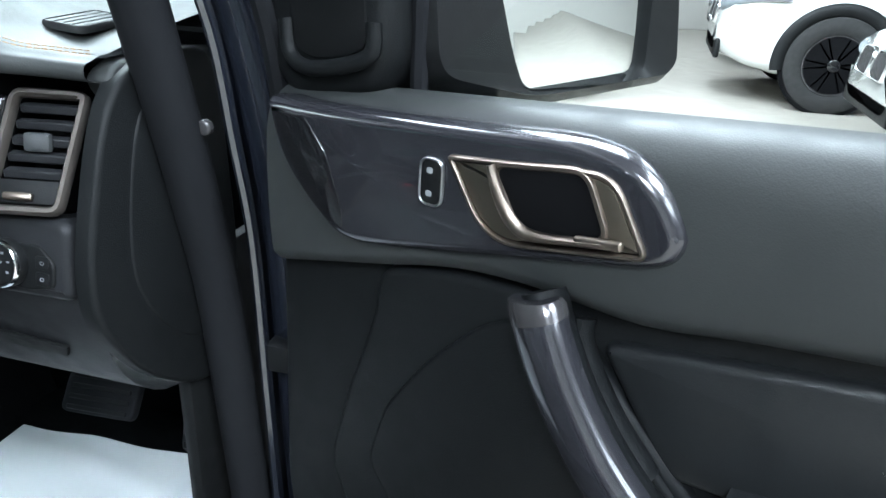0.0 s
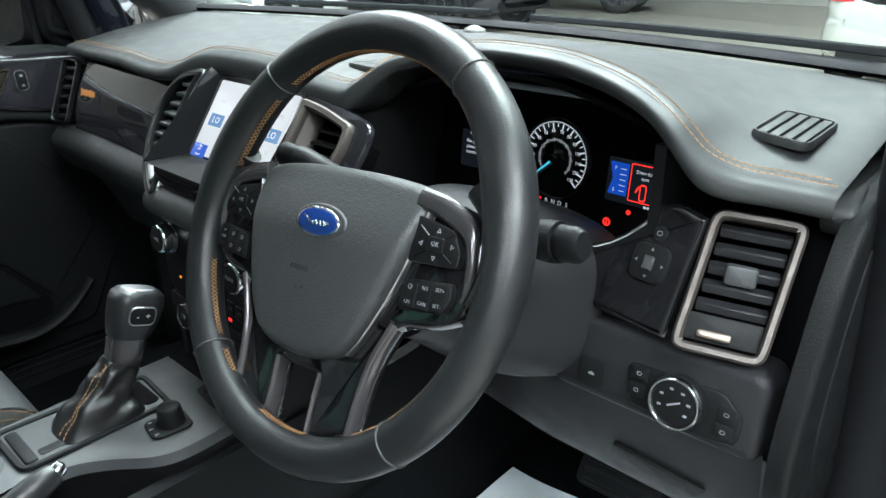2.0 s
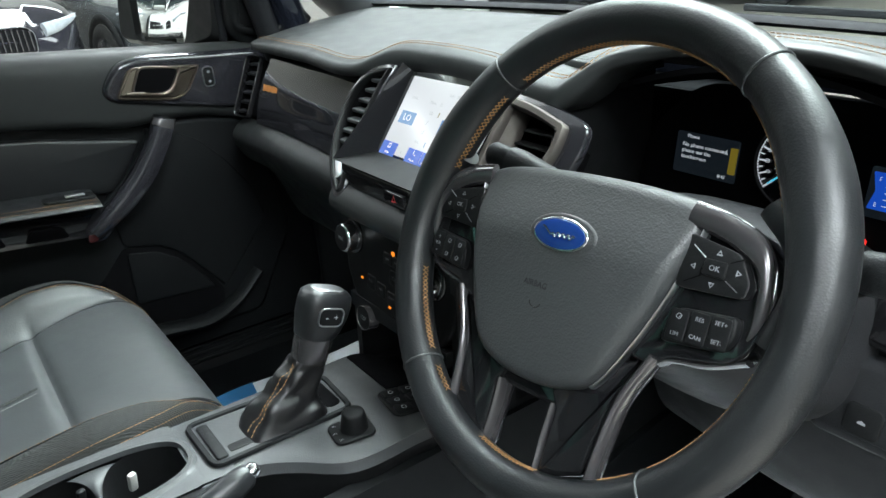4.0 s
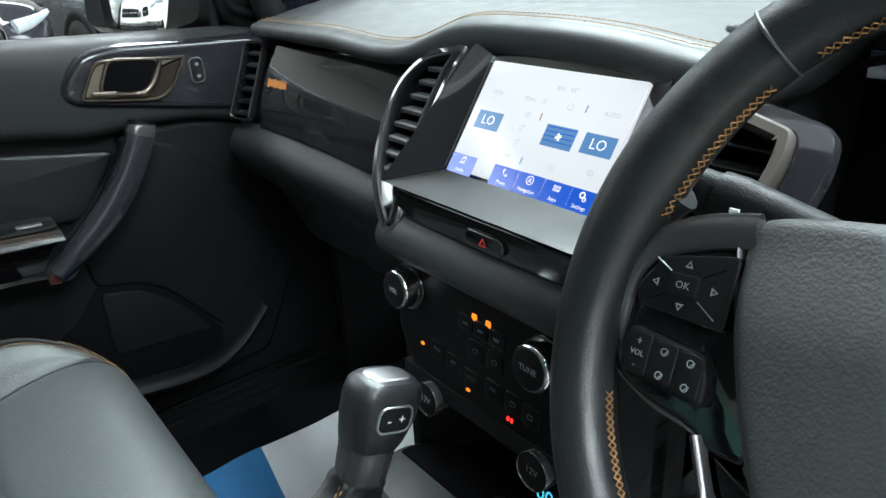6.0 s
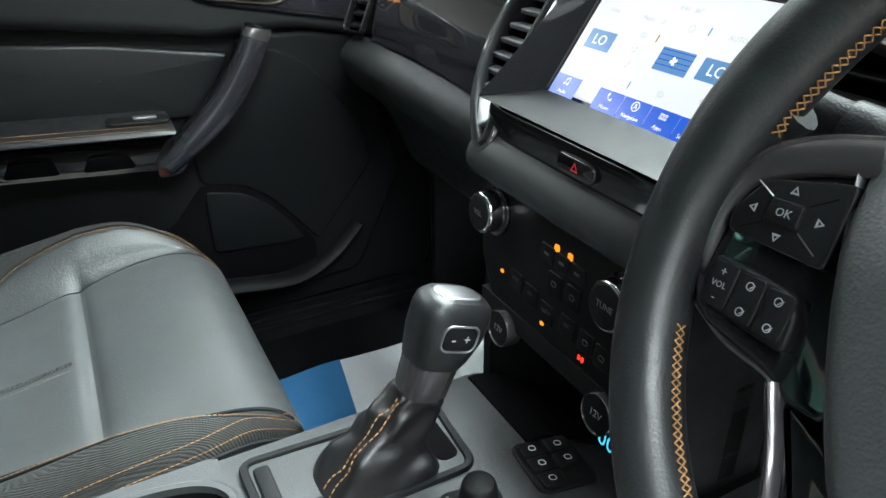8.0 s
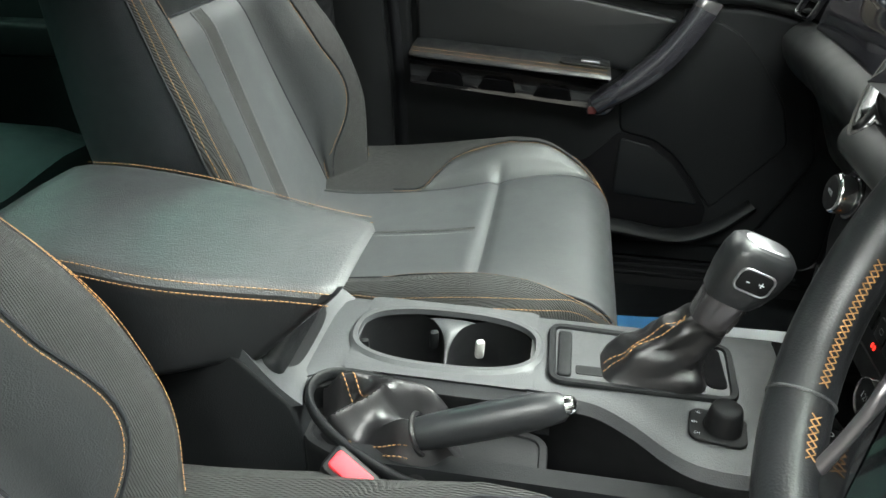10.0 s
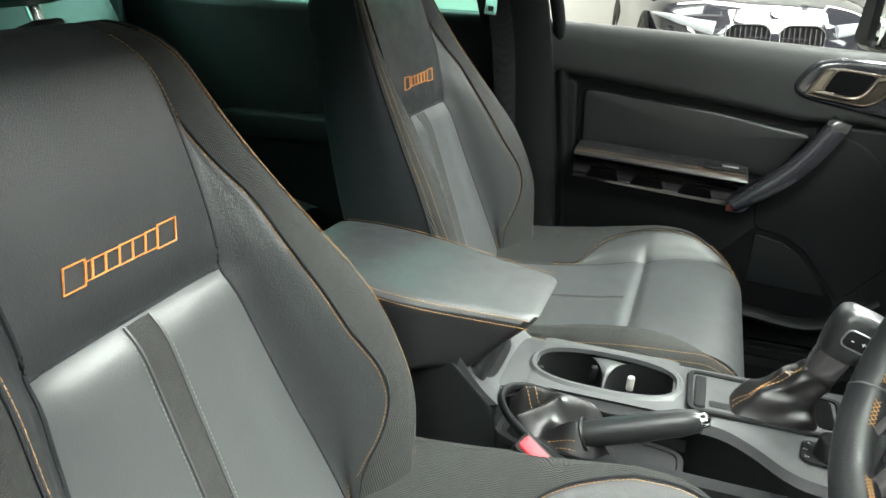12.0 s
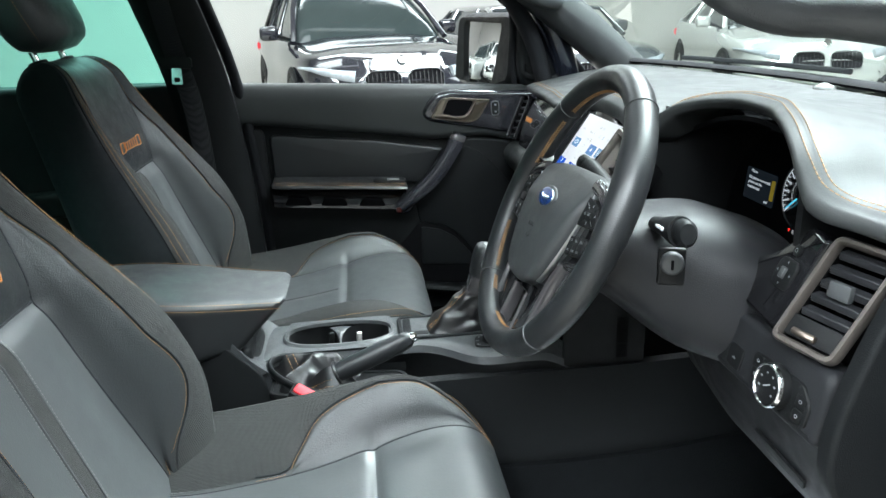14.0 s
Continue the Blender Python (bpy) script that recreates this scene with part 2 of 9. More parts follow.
def part(name, bm, material, parent=None, label="", smooth=True, doubles=True):
    """Links a bmesh as one mesh object under a thing or a part. Points are given in world axes and pass through XF."""
    m = XF[-1]
    if doubles:
        bmesh.ops.remove_doubles(bm, verts=bm.verts, dist=0.00002)
    bm.transform(m)
    if m.determinant() < 0:
        bmesh.ops.reverse_faces(bm, faces=bm.faces)
    bmesh.ops.recalc_face_normals(bm, faces=bm.faces)
    if material in (GLASS, GLASS_WIND, GLASS_TINT):
        # panes are single sheets: turn them to face the cabin
        turn = sum((f.normal.dot(V((0.3, -0.4, 1.2)) - f.calc_center_median()) * f.calc_area() for f in bm.faces), 0.0)
        if turn < 0:
            bmesh.ops.reverse_faces(bm, faces=bm.faces)
    me = bpy.data.meshes.new(name)
    origin = V((0, 0, 0))
    if parent is not None:
        o = parent
        while o is not None:
            origin += o.location
            o = o.parent
    bm.transform(Matrix.Translation(-origin))
    bm.to_mesh(me)
    bm.free()
    for mm in (material if isinstance(material, (list, tuple)) else [material]):
        me.materials.append(mm)
    if smooth:
        me.shade_smooth()
        me.set_sharp_from_angle(angle=radians(38))
    ob = new(name, me)
    if parent is not None:
        ob.parent = parent
    if label:
        tagged(ob, label)
    return ob


def spline(pts, n, closed=False):
    """n points along a Catmull-Rom curve through pts (any dimension)."""
    P = [np.array(p, float) for p in pts]
    k = len(P)
    segs = k if closed else k - 1
    out = []
    count = n if closed else n - 1
    for i in range(n):
        s = i / count * segs
        j = min(int(s), segs - 1)
        f = s - j
        if closed:
            a, b, c, d = P[(j - 1) % k], P[j % k], P[(j + 1) % k], P[(j + 2) % k]
        else:
            b, c = P[j], P[j + 1]
            a = P[j - 1] if j > 0 else 2 * b - c
            d = P[j + 2] if j + 2 < k else 2 * c - b
        out.append(0.5 * ((2 * b) + (c - a) * f + (2 * a - 5 * b + 4 * c - d) * f * f + (3 * b - a - 3 * c + d) * f ** 3))
    return out


def interp(x, table):
    """Smooth value from rows of (x, value)."""
    xs = [r[0] for r in table]
    ys = [r[1] for r in table]
    if x <= xs[0]:
        return ys[0]
    if x >= xs[-1]:
        return ys[-1]
    for i in range(len(xs) - 1):
        if x <= xs[i + 1]:
            f = (x - xs[i]) / (xs[i + 1] - xs[i])
            d = [(ys[k + 1] - ys[k]) / (xs[k + 1] - xs[k]) for k in range(len(xs) - 1)]
            m0 = d[i] if i == 0 else 0.5 * (d[i - 1] + d[i])
            m1 = d[i] if i == len(d) - 1 else 0.5 * (d[i] + d[i + 1])
            if i > 0 and d[i - 1] * d[i] <= 0:
                m0 = 0
            if i < len(d) - 1 and d[i] * d[i + 1] <= 0:
                m1 = 0
            h = xs[i + 1] - xs[i]
            return ((1 + 2 * f) * (1 - f) ** 2 * ys[i] + f * (1 - f) ** 2 * h * m0 + f * f * (3 - 2 * f) * ys[i + 1] + f * f * (f - 1) * h * m1)


def sstep(a, b, x):
    f = min(1, max(0, (x - a) / (b - a)))
    return f * f * (3 - 2 * f)


def loft(bm, rings, closed=True, cap=(True, True), wrap=False):
    """Skin rows of points of equal length."""
    rows = [[bm.verts.new(p) for p in r] for r in rings]
    n = len(rows[0])
    pairs = list(zip(rows, rows[1:])) + ([(rows[-1], rows[0])] if wrap else [])
    for a, b in pairs:
        for i in range(n if closed else n - 1):
            j = (i + 1) % n
            try:
                bm.faces.new((a[i], a[j], b[j], b[i]))
            except ValueError:
                pass
    if closed and not wrap:
        if cap[0]:
            bm.faces.new(rows[0][::-1])
        if cap[1]:
            bm.faces.new(rows[-1])
    return rows


def sheet(bm, fn, nu, nv, thick=0.0, back=None):
    """A grid of points fn(u, v), u and v from 0 to 1; with a back at fn + back * thick, closed all round."""
    g = [[V(fn(i / nu, j / nv)) for j in range(nv + 1)] for i in range(nu + 1)]
    if not thick:
        loft(bm, g, closed=False)
        return bm
    bk = V(back)
    f = [[bm.verts.new(p) for p in r] for r in g]
    h = [[bm.verts.new(p + bk * thick) for p in r] for r in g]
    for i in range(nu):
        for j in range(nv):
            bm.faces.new((f[i][j], f[i + 1][j], f[i + 1][j + 1], f[i][j + 1]))
            bm.faces.new((h[i][j], h[i][j + 1], h[i + 1][j + 1], h[i + 1][j]))
    for i in range(nu):
        bm.faces.new((f[i][0], h[i][0], h[i + 1][0], f[i + 1][0]))
        bm.faces.new((f[i][nv], f[i + 1][nv], h[i + 1][nv], h[i][nv]))
    for j in range(nv):
        bm.faces.new((f[0][j], f[0][j + 1], h[0][j + 1], h[0][j]))
        bm.faces.new((f[nu][j], h[nu][j], h[nu][j + 1], f[nu][j + 1]))
    return bm


def rrect(w, h, r, n=5):
    """A rounded rectangle as 2D points, middle at 0, 0."""
    r = min(r, w / 2 - 1e-5, h / 2 - 1e-5)
    out = []
    for cx, cy, a0 in ((w / 2 - r, h / 2 - r, 0), (-w / 2 + r, h / 2 - r, 90), (-w / 2 + r, -h / 2 + r, 180), (w / 2 - r, -h / 2 + r, 270)):
        for i in range(n + 1):
            a = radians(a0 + 90 * i / n)
            out.append((cx + r * math.cos(a), cy + r * math.sin(a)))
    return out


def round_poly(pts, r, n=4):
    """A polygon with its corners rounded by r (or one r a corner)."""
    out = []
    k = len(pts)
    for i in range(k):
        p, a, b = V(pts[i]), V(pts[i - 1]), V(pts[(i + 1) % k])
        rr = r[i] if isinstance(r, (list, tuple)) else r
        da, db = (a - p), (b - p)
        c = min(rr, da.length * 0.45, db.length * 0.45)
        s, e = p + da.normalized() * c, p + db.normalized() * c
        for q in range(n + 1):
            f = q / n
            out.append(tuple((1 - f) ** 2 * s + 2 * f * (1 - f) * p + f * f * e))
    return out


def inset(pts, d):
    """Move a 2D outline inwards by d (outline counter-clockwise or not)."""
    k = len(pts)
    area = sum(pts[i][0] * pts[(i + 1) % k][1] - pts[(i + 1) % k][0] * pts[i][1] for i in range(k))
    s = 1 if area > 0 else -1
    out = []
    for i in range(k):
        a, b = V(pts[i - 1]), V(pts[(i + 1) % k])
        t = (b - a)
        if t.length < 1e-9:
            out.append(tuple(pts[i]))
            continue
        t.normalize()
        out.append((pts[i][0] - t.y * d * s, pts[i][1] + t.x * d * s))
    return out


def basis(o, ex, ey):
    """A local frame: origin o, ex and ey in the face, z = ex x ey outwards."""
    ex = V(ex).normalized()
    ez = ex.cross(V(ey)).normalized()
    ey = ez.cross(ex)
    m = Matrix((ex, ey, ez)).transposed().to_4x4()
    m.translation = o
    return m


def slab(bm, m, outline, depth, bevel=0.0, steps=3, dome=0.0, z0=0.0):
    """An outline raised by depth over the plane of m, with a rounded front edge."""
    rings = [[m @ V((x, y, z0)) for x, y in outline]]
    bevel = min(bevel, depth * 0.95)
    rings.append([m @ V((x, y, z0 + depth - bevel)) for x, y in outline])
    for i in range(1, steps + 1 if bevel else 0):
        a = math.pi / 2 * i / steps
        o = inset(outline, bevel * (1 - math.cos(a)))
        rings.append([m @ V((x, y, z0 + depth - bevel + bevel * math.sin(a))) for x, y in o])
    if dome:
        o = inset(outline, bevel)
        cx = sum(p[0] for p in o) / len(o)
        cy = sum(p[1] for p in o) / len(o)
        for f in (0.75, 0.5, 0.25, 0.05):
            rings.append([m @ V((cx + (x - cx) * f, cy + (y - cy) * f, z0 + depth + dome * (1 - f * f))) for x, y in o])
    loft(bm, rings)
    return bm


def ringslab(bm, m, outer, inner, depth, bevel=0.001, z0=0.0):
    """A flat ring between two outlines of equal count."""
    rows = []
    for o, z in ((outer, z0), (outer, z0 + depth - bevel), (inset(outer, bevel * 0.7), z0 + depth), (inset(inner, -bevel * 0.7), z0 + depth), (inner, z0 + depth - bevel), (inner, z0)):
        rows.append([m @ V((x, y, z)) for x, y in o])
    loft(bm, rows, wrap=True)
    return bm


def box(bm, m, w, d, h, r=0.003, n=2):
    """A box, middle of its base at m, with rounded edges."""
    o = rrect(w, d, max(r, 0.0002), n)
    rings = []
    for i in range(n + 1):
        a = math.pi / 2 * (1 - i / n)
        rings.append([m @ V((x, y, r - r * math.sin(a))) for x, y in inset(o, r * (1 - math.cos(a)))])
    for i in range(n + 1):
        a = math.pi / 2 * i / n
        rings.append([m @ V((x, y, h - r + r * math.sin(a))) for x, y in inset(o, r * (1 - math.cos(a)))])
    loft(bm, rings)
    return bm


def sweep(bm, pts, rad, n=10, closed=False, up=(0, 0, 1), cap=True):
    """A tube along pts. rad: a number, a list, or (across, along up) pairs."""
    P = [V(p) for p in pts]
    k = len(P)
    rings = []
    side = None
    for i in range(k):
        a = P[i - 1] if (i > 0 or closed) else P[i]
        b = P[(i + 1) % k] if (i < k - 1 or closed) else P[i]
        t = (b - a).normalized()
        u = V(up) - t * V(up).dot(t)
        if u.length < 1e-4:
            u = t.orthogonal()
        u.normalize()
        s = t.cross(u)
        r = rad[i] if isinstance(rad, list) else rad
        ra, rb = r if isinstance(r, tuple) else (r, r)
        rings.append([P[i] + s * (ra * math.cos(2 * math.pi * j / n)) + u * (rb * math.sin(2 * math.pi * j / n)) for j in range(n)])
    loft(bm, rings, wrap=closed, cap=(cap, cap))
    return bm


def disc(bm, m, r, depth, bevel=0.0, n=32, dome=0.0, z0=0.0):
    return slab(bm, m, [(r * math.cos(2 * math.pi * i / n), r * math.sin(2 * math.pi * i / n)) for i in range(n)], depth, bevel, dome=dome, z0=z0)


def circle(r, n=32, cx=0, cy=0):
    return [(cx + r * math.cos(2 * math.pi * i / n), cy + r * math.sin(2 * math.pi * i / n)) for i in range(n)]


def resample(pts, step):
    P = [V(p) for p in pts]
    out, acc = [P[0]], 0.0
    for a, b in zip(P, P[1:]):
        d = (b - a).length
        while acc + d >= step:
            f = (step - acc) / d
            a = a + (b - a) * f
            out.append(a)
            d = (b - a).length
            acc = 0.0
        acc += d
    return out


def stitches(bm, pts, normal, length=0.0042, gap=0.0016, r=0.0006, lift=0.0004):
    """A row of short raised threads along a line. normal: one vector or a function of the place."""
    q = resample(pts, length + gap)
    for a, b in zip(q, q[1:]):
        t = (b - a).normalized()
        nn = V(normal(a)) if callable(normal) else V(normal)
        s = t.cross(nn).normalized()
        c = a + nn * lift
        e = c + t * length
        rows = []
        for f, k in ((0, 0.35), (0.2, 1), (0.8, 1), (1, 0.35)):
            p = c + (e - c) * f
            rows.append([p + s * r * k, p + nn * r * k, p - s * r * k, p - nn * r * k * 0.6])
        loft(bm, rows)
    return bm


def lettering(name, txt, m, size, material, parent, depth=0.0002, align="CENTER"):
    """Raised writing in the built-in font, on the plane of m."""
    cu = bpy.data.curves.new(name, "FONT")
    cu.body, cu.size, cu.align_x, cu.align_y, cu.extrude, cu.resolution_u = txt, size, align, "CENTER", depth, 2
    ob = bpy.data.objects.new(name, cu)
    scene.collection.objects.link(ob)
    dg = bpy.context.evaluated_depsgraph_get()
    me = bpy.data.meshes.new_from_object(ob.evaluated_get(dg))
    bpy.data.objects.remove(ob)
    bpy.data.curves.remove(cu)
    bm = bmesh.new()
    bm.from_mesh(me)
    bpy.data.meshes.remove(me)
    bm.transform(m)
    return part(name, bm, material, parent, smooth=False)


def even(pts, n=96):
    """n points at equal steps round a closed 2D outline."""
    P = [V((p[0], p[1])) for p in pts]
    P.append(P[0])
    d = [0.0]
    for a, b in zip(P, P[1:]):
        d.append(d[-1] + (b - a).length)
    out, j = [], 0
    for i in range(n):
        t = d[-1] * i / n
        while d[j + 1] < t:
            j += 1
        f = (t - d[j]) / max(d[j + 1] - d[j], 1e-9)
        out.append(tuple(P[j].lerp(P[j + 1], f)))
    return out


def BM():
    return bmesh.new()

# ---- the hall ----
def plain_box(name, lo, hi, material, kind="structure", label="", category=""):
    bm = BM()
    c = [(a + b) / 2 for a, b in zip(lo, hi)]
    box(bm, Matrix.Translation((c[0], c[1], lo[2])), hi[0] - lo[0], hi[1] - lo[1], hi[2] - lo[2], 0.004, 1)
    return tagged(part(name, bm, material, None, smooth=False), label, category, kind=kind)


HX0, HX1, HY0, HY1, HZ = -12.4, 13.0, -11.0, 17.0, 5.8
plain_box("floor", (HX0, HY0, -0.2), (HX1, HY1, 0.0), FLOOR, label="pale cream resin hall floor with faint wear", category="floor")
plain_box("wall_west", (HX0 - 0.2, HY0, 0), (HX0, HY1, HZ), WALL, label="white painted hall wall", category="wall")
# east windows are added, out of view, to send light in from the side
plain_box("wall_east", (HX1, HY0, 0), (HX1 + 0.2, HY1, 3.0), WALL, label="white hall wall under the added high windows", category="wall")
plain_box("wall_east_top", (HX1, HY0, 5.4), (HX1 + 0.2, HY1, HZ), WALL, label="white wall over the added high windows", category="wall")
for k in range(9):
    yk = HY0 + (HY1 - HY0) * k / 8
    ya, yb = max(HY0, yk - 0.12), min(HY1, yk + 0.12)
    plain_box("wall_east_pier", (HX1, ya, 3.0), (HX1 + 0.2, yb, 5.4), WALL, label="white pier between the added high windows", category="wall")
# glowing sheet behind the added openings
plain_box("backdrop", (HX1 + 0.9, HY0 - 1, 0), (HX1 + 0.95, HY1 + 1, HZ), WINDOW_GLOW, label="glowing sheet beyond unseen high windows, added for side light", category="backdrop")
plain_box("wall_south", (HX0, HY0 - 0.2, 0), (HX1, HY0, HZ), WALL, label="white painted hall wall", category="wall")
plain_box("wall_north", (HX0, HY1, 0), (HX1, HY1 + 0.2, HZ), WALL, label="white painted hall wall", category="wall")
plain_box("ceiling", (HX0, HY0, HZ), (HX1, HY1, HZ + 0.2), CEIL, label="white roof sheeting", category="ceiling")


def roof_beam(y):
    t = thing("roof_beam", "grey steel roof beam under white sheeting", "beam", "roof beams", (0, y, HZ - 0.35), kind="")
    for nm, z, w, hh in (("web", 0.02, 0.02, 0.31), ("flange", 0.0, 0.16, 0.018), ("flange", 0.33, 0.16, 0.018)):
        bm = BM()
        box(bm, Matrix.Translation(((HX0 + HX1) / 2, y, HZ - 0.35 + z)), HX1 - HX0, w, hh, 0.003, 1)
        part(nm, bm, STEEL, t, smooth=False)


for y in (-9.5, -7.0, -4.0, 1.6, 8.2, 14.6):
    roof_beam(y)


def ceiling_light(x, y):
    t = thing("ceiling_light", "long white fluorescent ceiling light, lit", "ceiling light", "ceiling lights", (x, y, HZ - 0.45))
    bm = BM()
    box(bm, Matrix.Translation((x, y, HZ - 0.42)), 0.34, 2.5, 0.07, 0.01, 1)
    part("housing", bm, CAR_WHITE, t)
    bm = BM()
    box(bm, Matrix.Translation((x, y, HZ - 0.45)), 0.28, 2.44, 0.028, 0.006, 1)
    part("diffuser", bm, LAMP_WHITE, t)
    for dy in (-0.9, 0.9):
        bm = BM()
        sweep(bm, [(x, y + dy, HZ - 0.36), (x, y + dy, HZ)], 0.006, 6)
        part("hanger", bm, STEEL, t)


for x in (-9.0, -5.0, -1.0, 3.0):
    for y in (-8.5, -5.5, -2.5, 0.0):
        ceiling_light(x, y)


def skylight(x, y, sx, sy):
    t = thing("skylight", "bright skylight sheet, unseen, added to the roof for light", "skylight", "skylights", (x, y, HZ - 0.02))
    bm = BM()
    slab(bm, basis((x, y, HZ - 0.004), (1, 0, 0), (0, -1, 0)), rrect(sx, sy, 0.02, 1), 0.02, 0.004)
    part("sheet", bm, SKY_WHITE, t)
    for dx in (-sx / 2 - 0.03, sx / 2 + 0.03):
        bm = BM()
        box(bm, Matrix.Translation((x + dx, y, HZ - 0.05)), 0.05, sy + 0.1, 0.048, 0.004, 1)
        part("curb", bm, STEEL, t)


# glowing sheets over the added lamps, out of view
for x, y, sx, sy, _ in ROOF_LIGHTS:
    skylight(x, y, sx, sy)

# ---- the pickup's own body: floor, sills, pillars, roof, glass ----
CX = 0.02  # the car's middle line
shell = thing("pickup_body", "dark blue-black double-cab pickup body with its door open", "pickup", loc=(CX, 0, 0.5))


def slabpart(name, lo, hi, material, r=0.01, label=""):
    bm = BM()
    c = [(a + b) / 2 for a, b in zip(lo, hi)]
    box(bm, Matrix.Translation((c[0], c[1], lo[2])), hi[0] - lo[0], hi[1] - lo[1], hi[2] - lo[2], r, 2)
    return part(name, bm, material, shell, label)


slabpart("cabin_floor", (CX - 0.74, -1.75, 0.50), (CX + 0.74, 0.62, 0.56), CARPET, label="black carpeted cabin floor")
slabpart("firewall", (CX - 0.74, 0.60, 0.50), (CX + 0.74, 0.70, 1.17), CARPET, label="black lined bulkhead")
slabpart("rear_wall", (CX - 0.72, -1.86, 0.50), (CX + 0.72, -1.76, 1.27), PLASTIC_DARK, label="dark rear cabin wall")
for s in (-1, 1):
    xa, xb = sorted((CX + s * 0.70, CX + s * 0.86))
    slabpart("door_sill", (xa, -1.75, 0.42), (xb, 0.40, 0.585), PLASTIC_DARK, 0.02, "black ribbed sill trim")
    for k in range(3):
        xa2 = CX + s * (0.705 + 0.03 * k)
        slabpart("sill_rib", (xa2 - 0.006, -0.62, 0.583), (xa2 + 0.006, 0.30, 0.591), PLASTIC, 0.003)
    xa, xb = sorted((CX + s * 0.645, CX + s * 0.665))
    slabpart("kick_panel", (xa, 0.30, 0.55), (xb, 0.62, 1.0), PLASTIC_DARK, 0.008)

ROOF = 1.735


def pillar_path(s, pts):
    return [(CX + s * x, y, z) for x, y, z in pts]


for s in (-1, 1):
    # front pillar: inner trim, seal and painted outer flange
    pts = spline(pillar_path(s, [(0.735, 0.60, 1.14), (0.715, 0.49, 1.25), (0.675, 0.27, 1.43), (0.63, 0.0, 1.60), (0.60, -0.22, 1.68)]), 18)
    bm = BM()
    sweep(bm, pts, [(0.062, 0.050)] * len(pts), 14)
    part("front_pillar_trim", bm, PLASTIC_GREY, shell, "grained black pillar trim")
    pts = spline(pillar_path(s, [(0.705, 0.352, 0.52), (0.700, 0.345, 0.72), (0.695, 0.328, 0.95), (0.694, 0.308, 1.06), (0.694, 0.268, 1.22), (0.690, 0.222, 1.36), (0.665, 0.12, 1.50), (0.640, -0.02, 1.60), (0.62, -0.25, 1.70)]), 40)
    bm = BM()
    sweep(bm, pts, [(0.026, 0.022)] * len(pts), 12, up=(0, 1, 0))
    part("door_seal", bm, RUBBER, shell, "black rubber door seal")
    bm = BM()
    pts = spline(pillar_path(s, [(0.775, 0.405, 0.52), (0.770, 0.395, 0.80), (0.765, 0.385, 1.02), (0.762, 0.360, 1.16), (0.755, 0.320, 1.30), (0.735, 0.24, 1.44), (0.690, 0.03, 1.65), (0.655, -0.25, 1.74)]), 40)
    sweep(bm, pts, [(0.052, 0.036)] * len(pts), 14, up=(0, 1, 0))
    part("front_pillar_flange", bm, PAINT_BODY, shell, "dark blue-black painted pillar")
    # middle pillar
    pts = spline(pillar_path(s, [(0.70, -0.555, 0.52), (0.705, -0.565, 0.90), (0.695, -0.60, 1.25), (0.655, -0.66, 1.50), (0.60, -0.70, 1.70)]), 20)
    bm = BM()
    sweep(bm, pts, [(0.030, 0.075)] * len(pts), 14, up=(0, 1, 0))
    part("middle_pillar_trim", bm, PLASTIC, shell, "black middle pillar trim")
    bm = BM()
    pts2 = [(p[0] + s * 0.035, p[1] + 0.085, p[2]) for p in pts]
    sweep(bm, pts2, [(0.014, 0.014)] * len(pts2), 10, up=(0, 1, 0))
    part("door_seal", bm, RUBBER, shell, "black rubber door seal")
    # rear pillar
    bm = BM()
    pts = spline(pillar_path(s, [(0.68, -1.70, 0.55), (0.68, -1.72, 1.25), (0.58, -1.74, 1.68)]), 12)
    sweep(bm, pts, [(0.06, 0.10)] * len(pts), 12, up=(0, 1, 0))
    part("rear_pillar_trim", bm, PLASTIC_DARK, shell)
    # roof rail
    bm = BM()
    pts = spline(pillar_path(s, [(0.625, -0.10, 1.655), (0.615, -0.7, 1.70), (0.61, -1.3, 1.70), (0.60, -1.75, 1.66)]), 20)
    sweep(bm, pts, [(0.05, 0.05)] * len(pts), 12)
    part("roof_rail_trim", bm, PLASTIC_GREY, shell)


def roof_fn(u, v):
    x = (u - 0.5) * 1.24
    y = -0.20 - 1.6 * v
    z = ROOF - 0.05 * (2 * abs(u - 0.5)) ** 3 - 0.03 * (1 - v) ** 3
    return (CX + x, y, z)


bm = BM()
sheet(bm, roof_fn, 16, 12, 0.06, (0, 0, 1))
part("roof_lining", bm, PLASTIC_GREY, shell, "dark roof lining")


def wind_fn(u, v):
    x = (u - 0.5) * (1.44 - 0.20 * v)
    bow = 0.13 * (1 - (2 * abs(u - 0.5)) ** 2)
    y = 0.66 - 0.84 * v + bow * (1 - 0.3 * v)
    return (CX + x, y, 1.175 + 0.515 * v)


bm = BM()
sheet(bm, wind_fn, 20, 10)
glass_ob = part("windscreen", bm, GLASS_WIND, shell, "clear windscreen glass")
glass_ob.visible_shadow = False
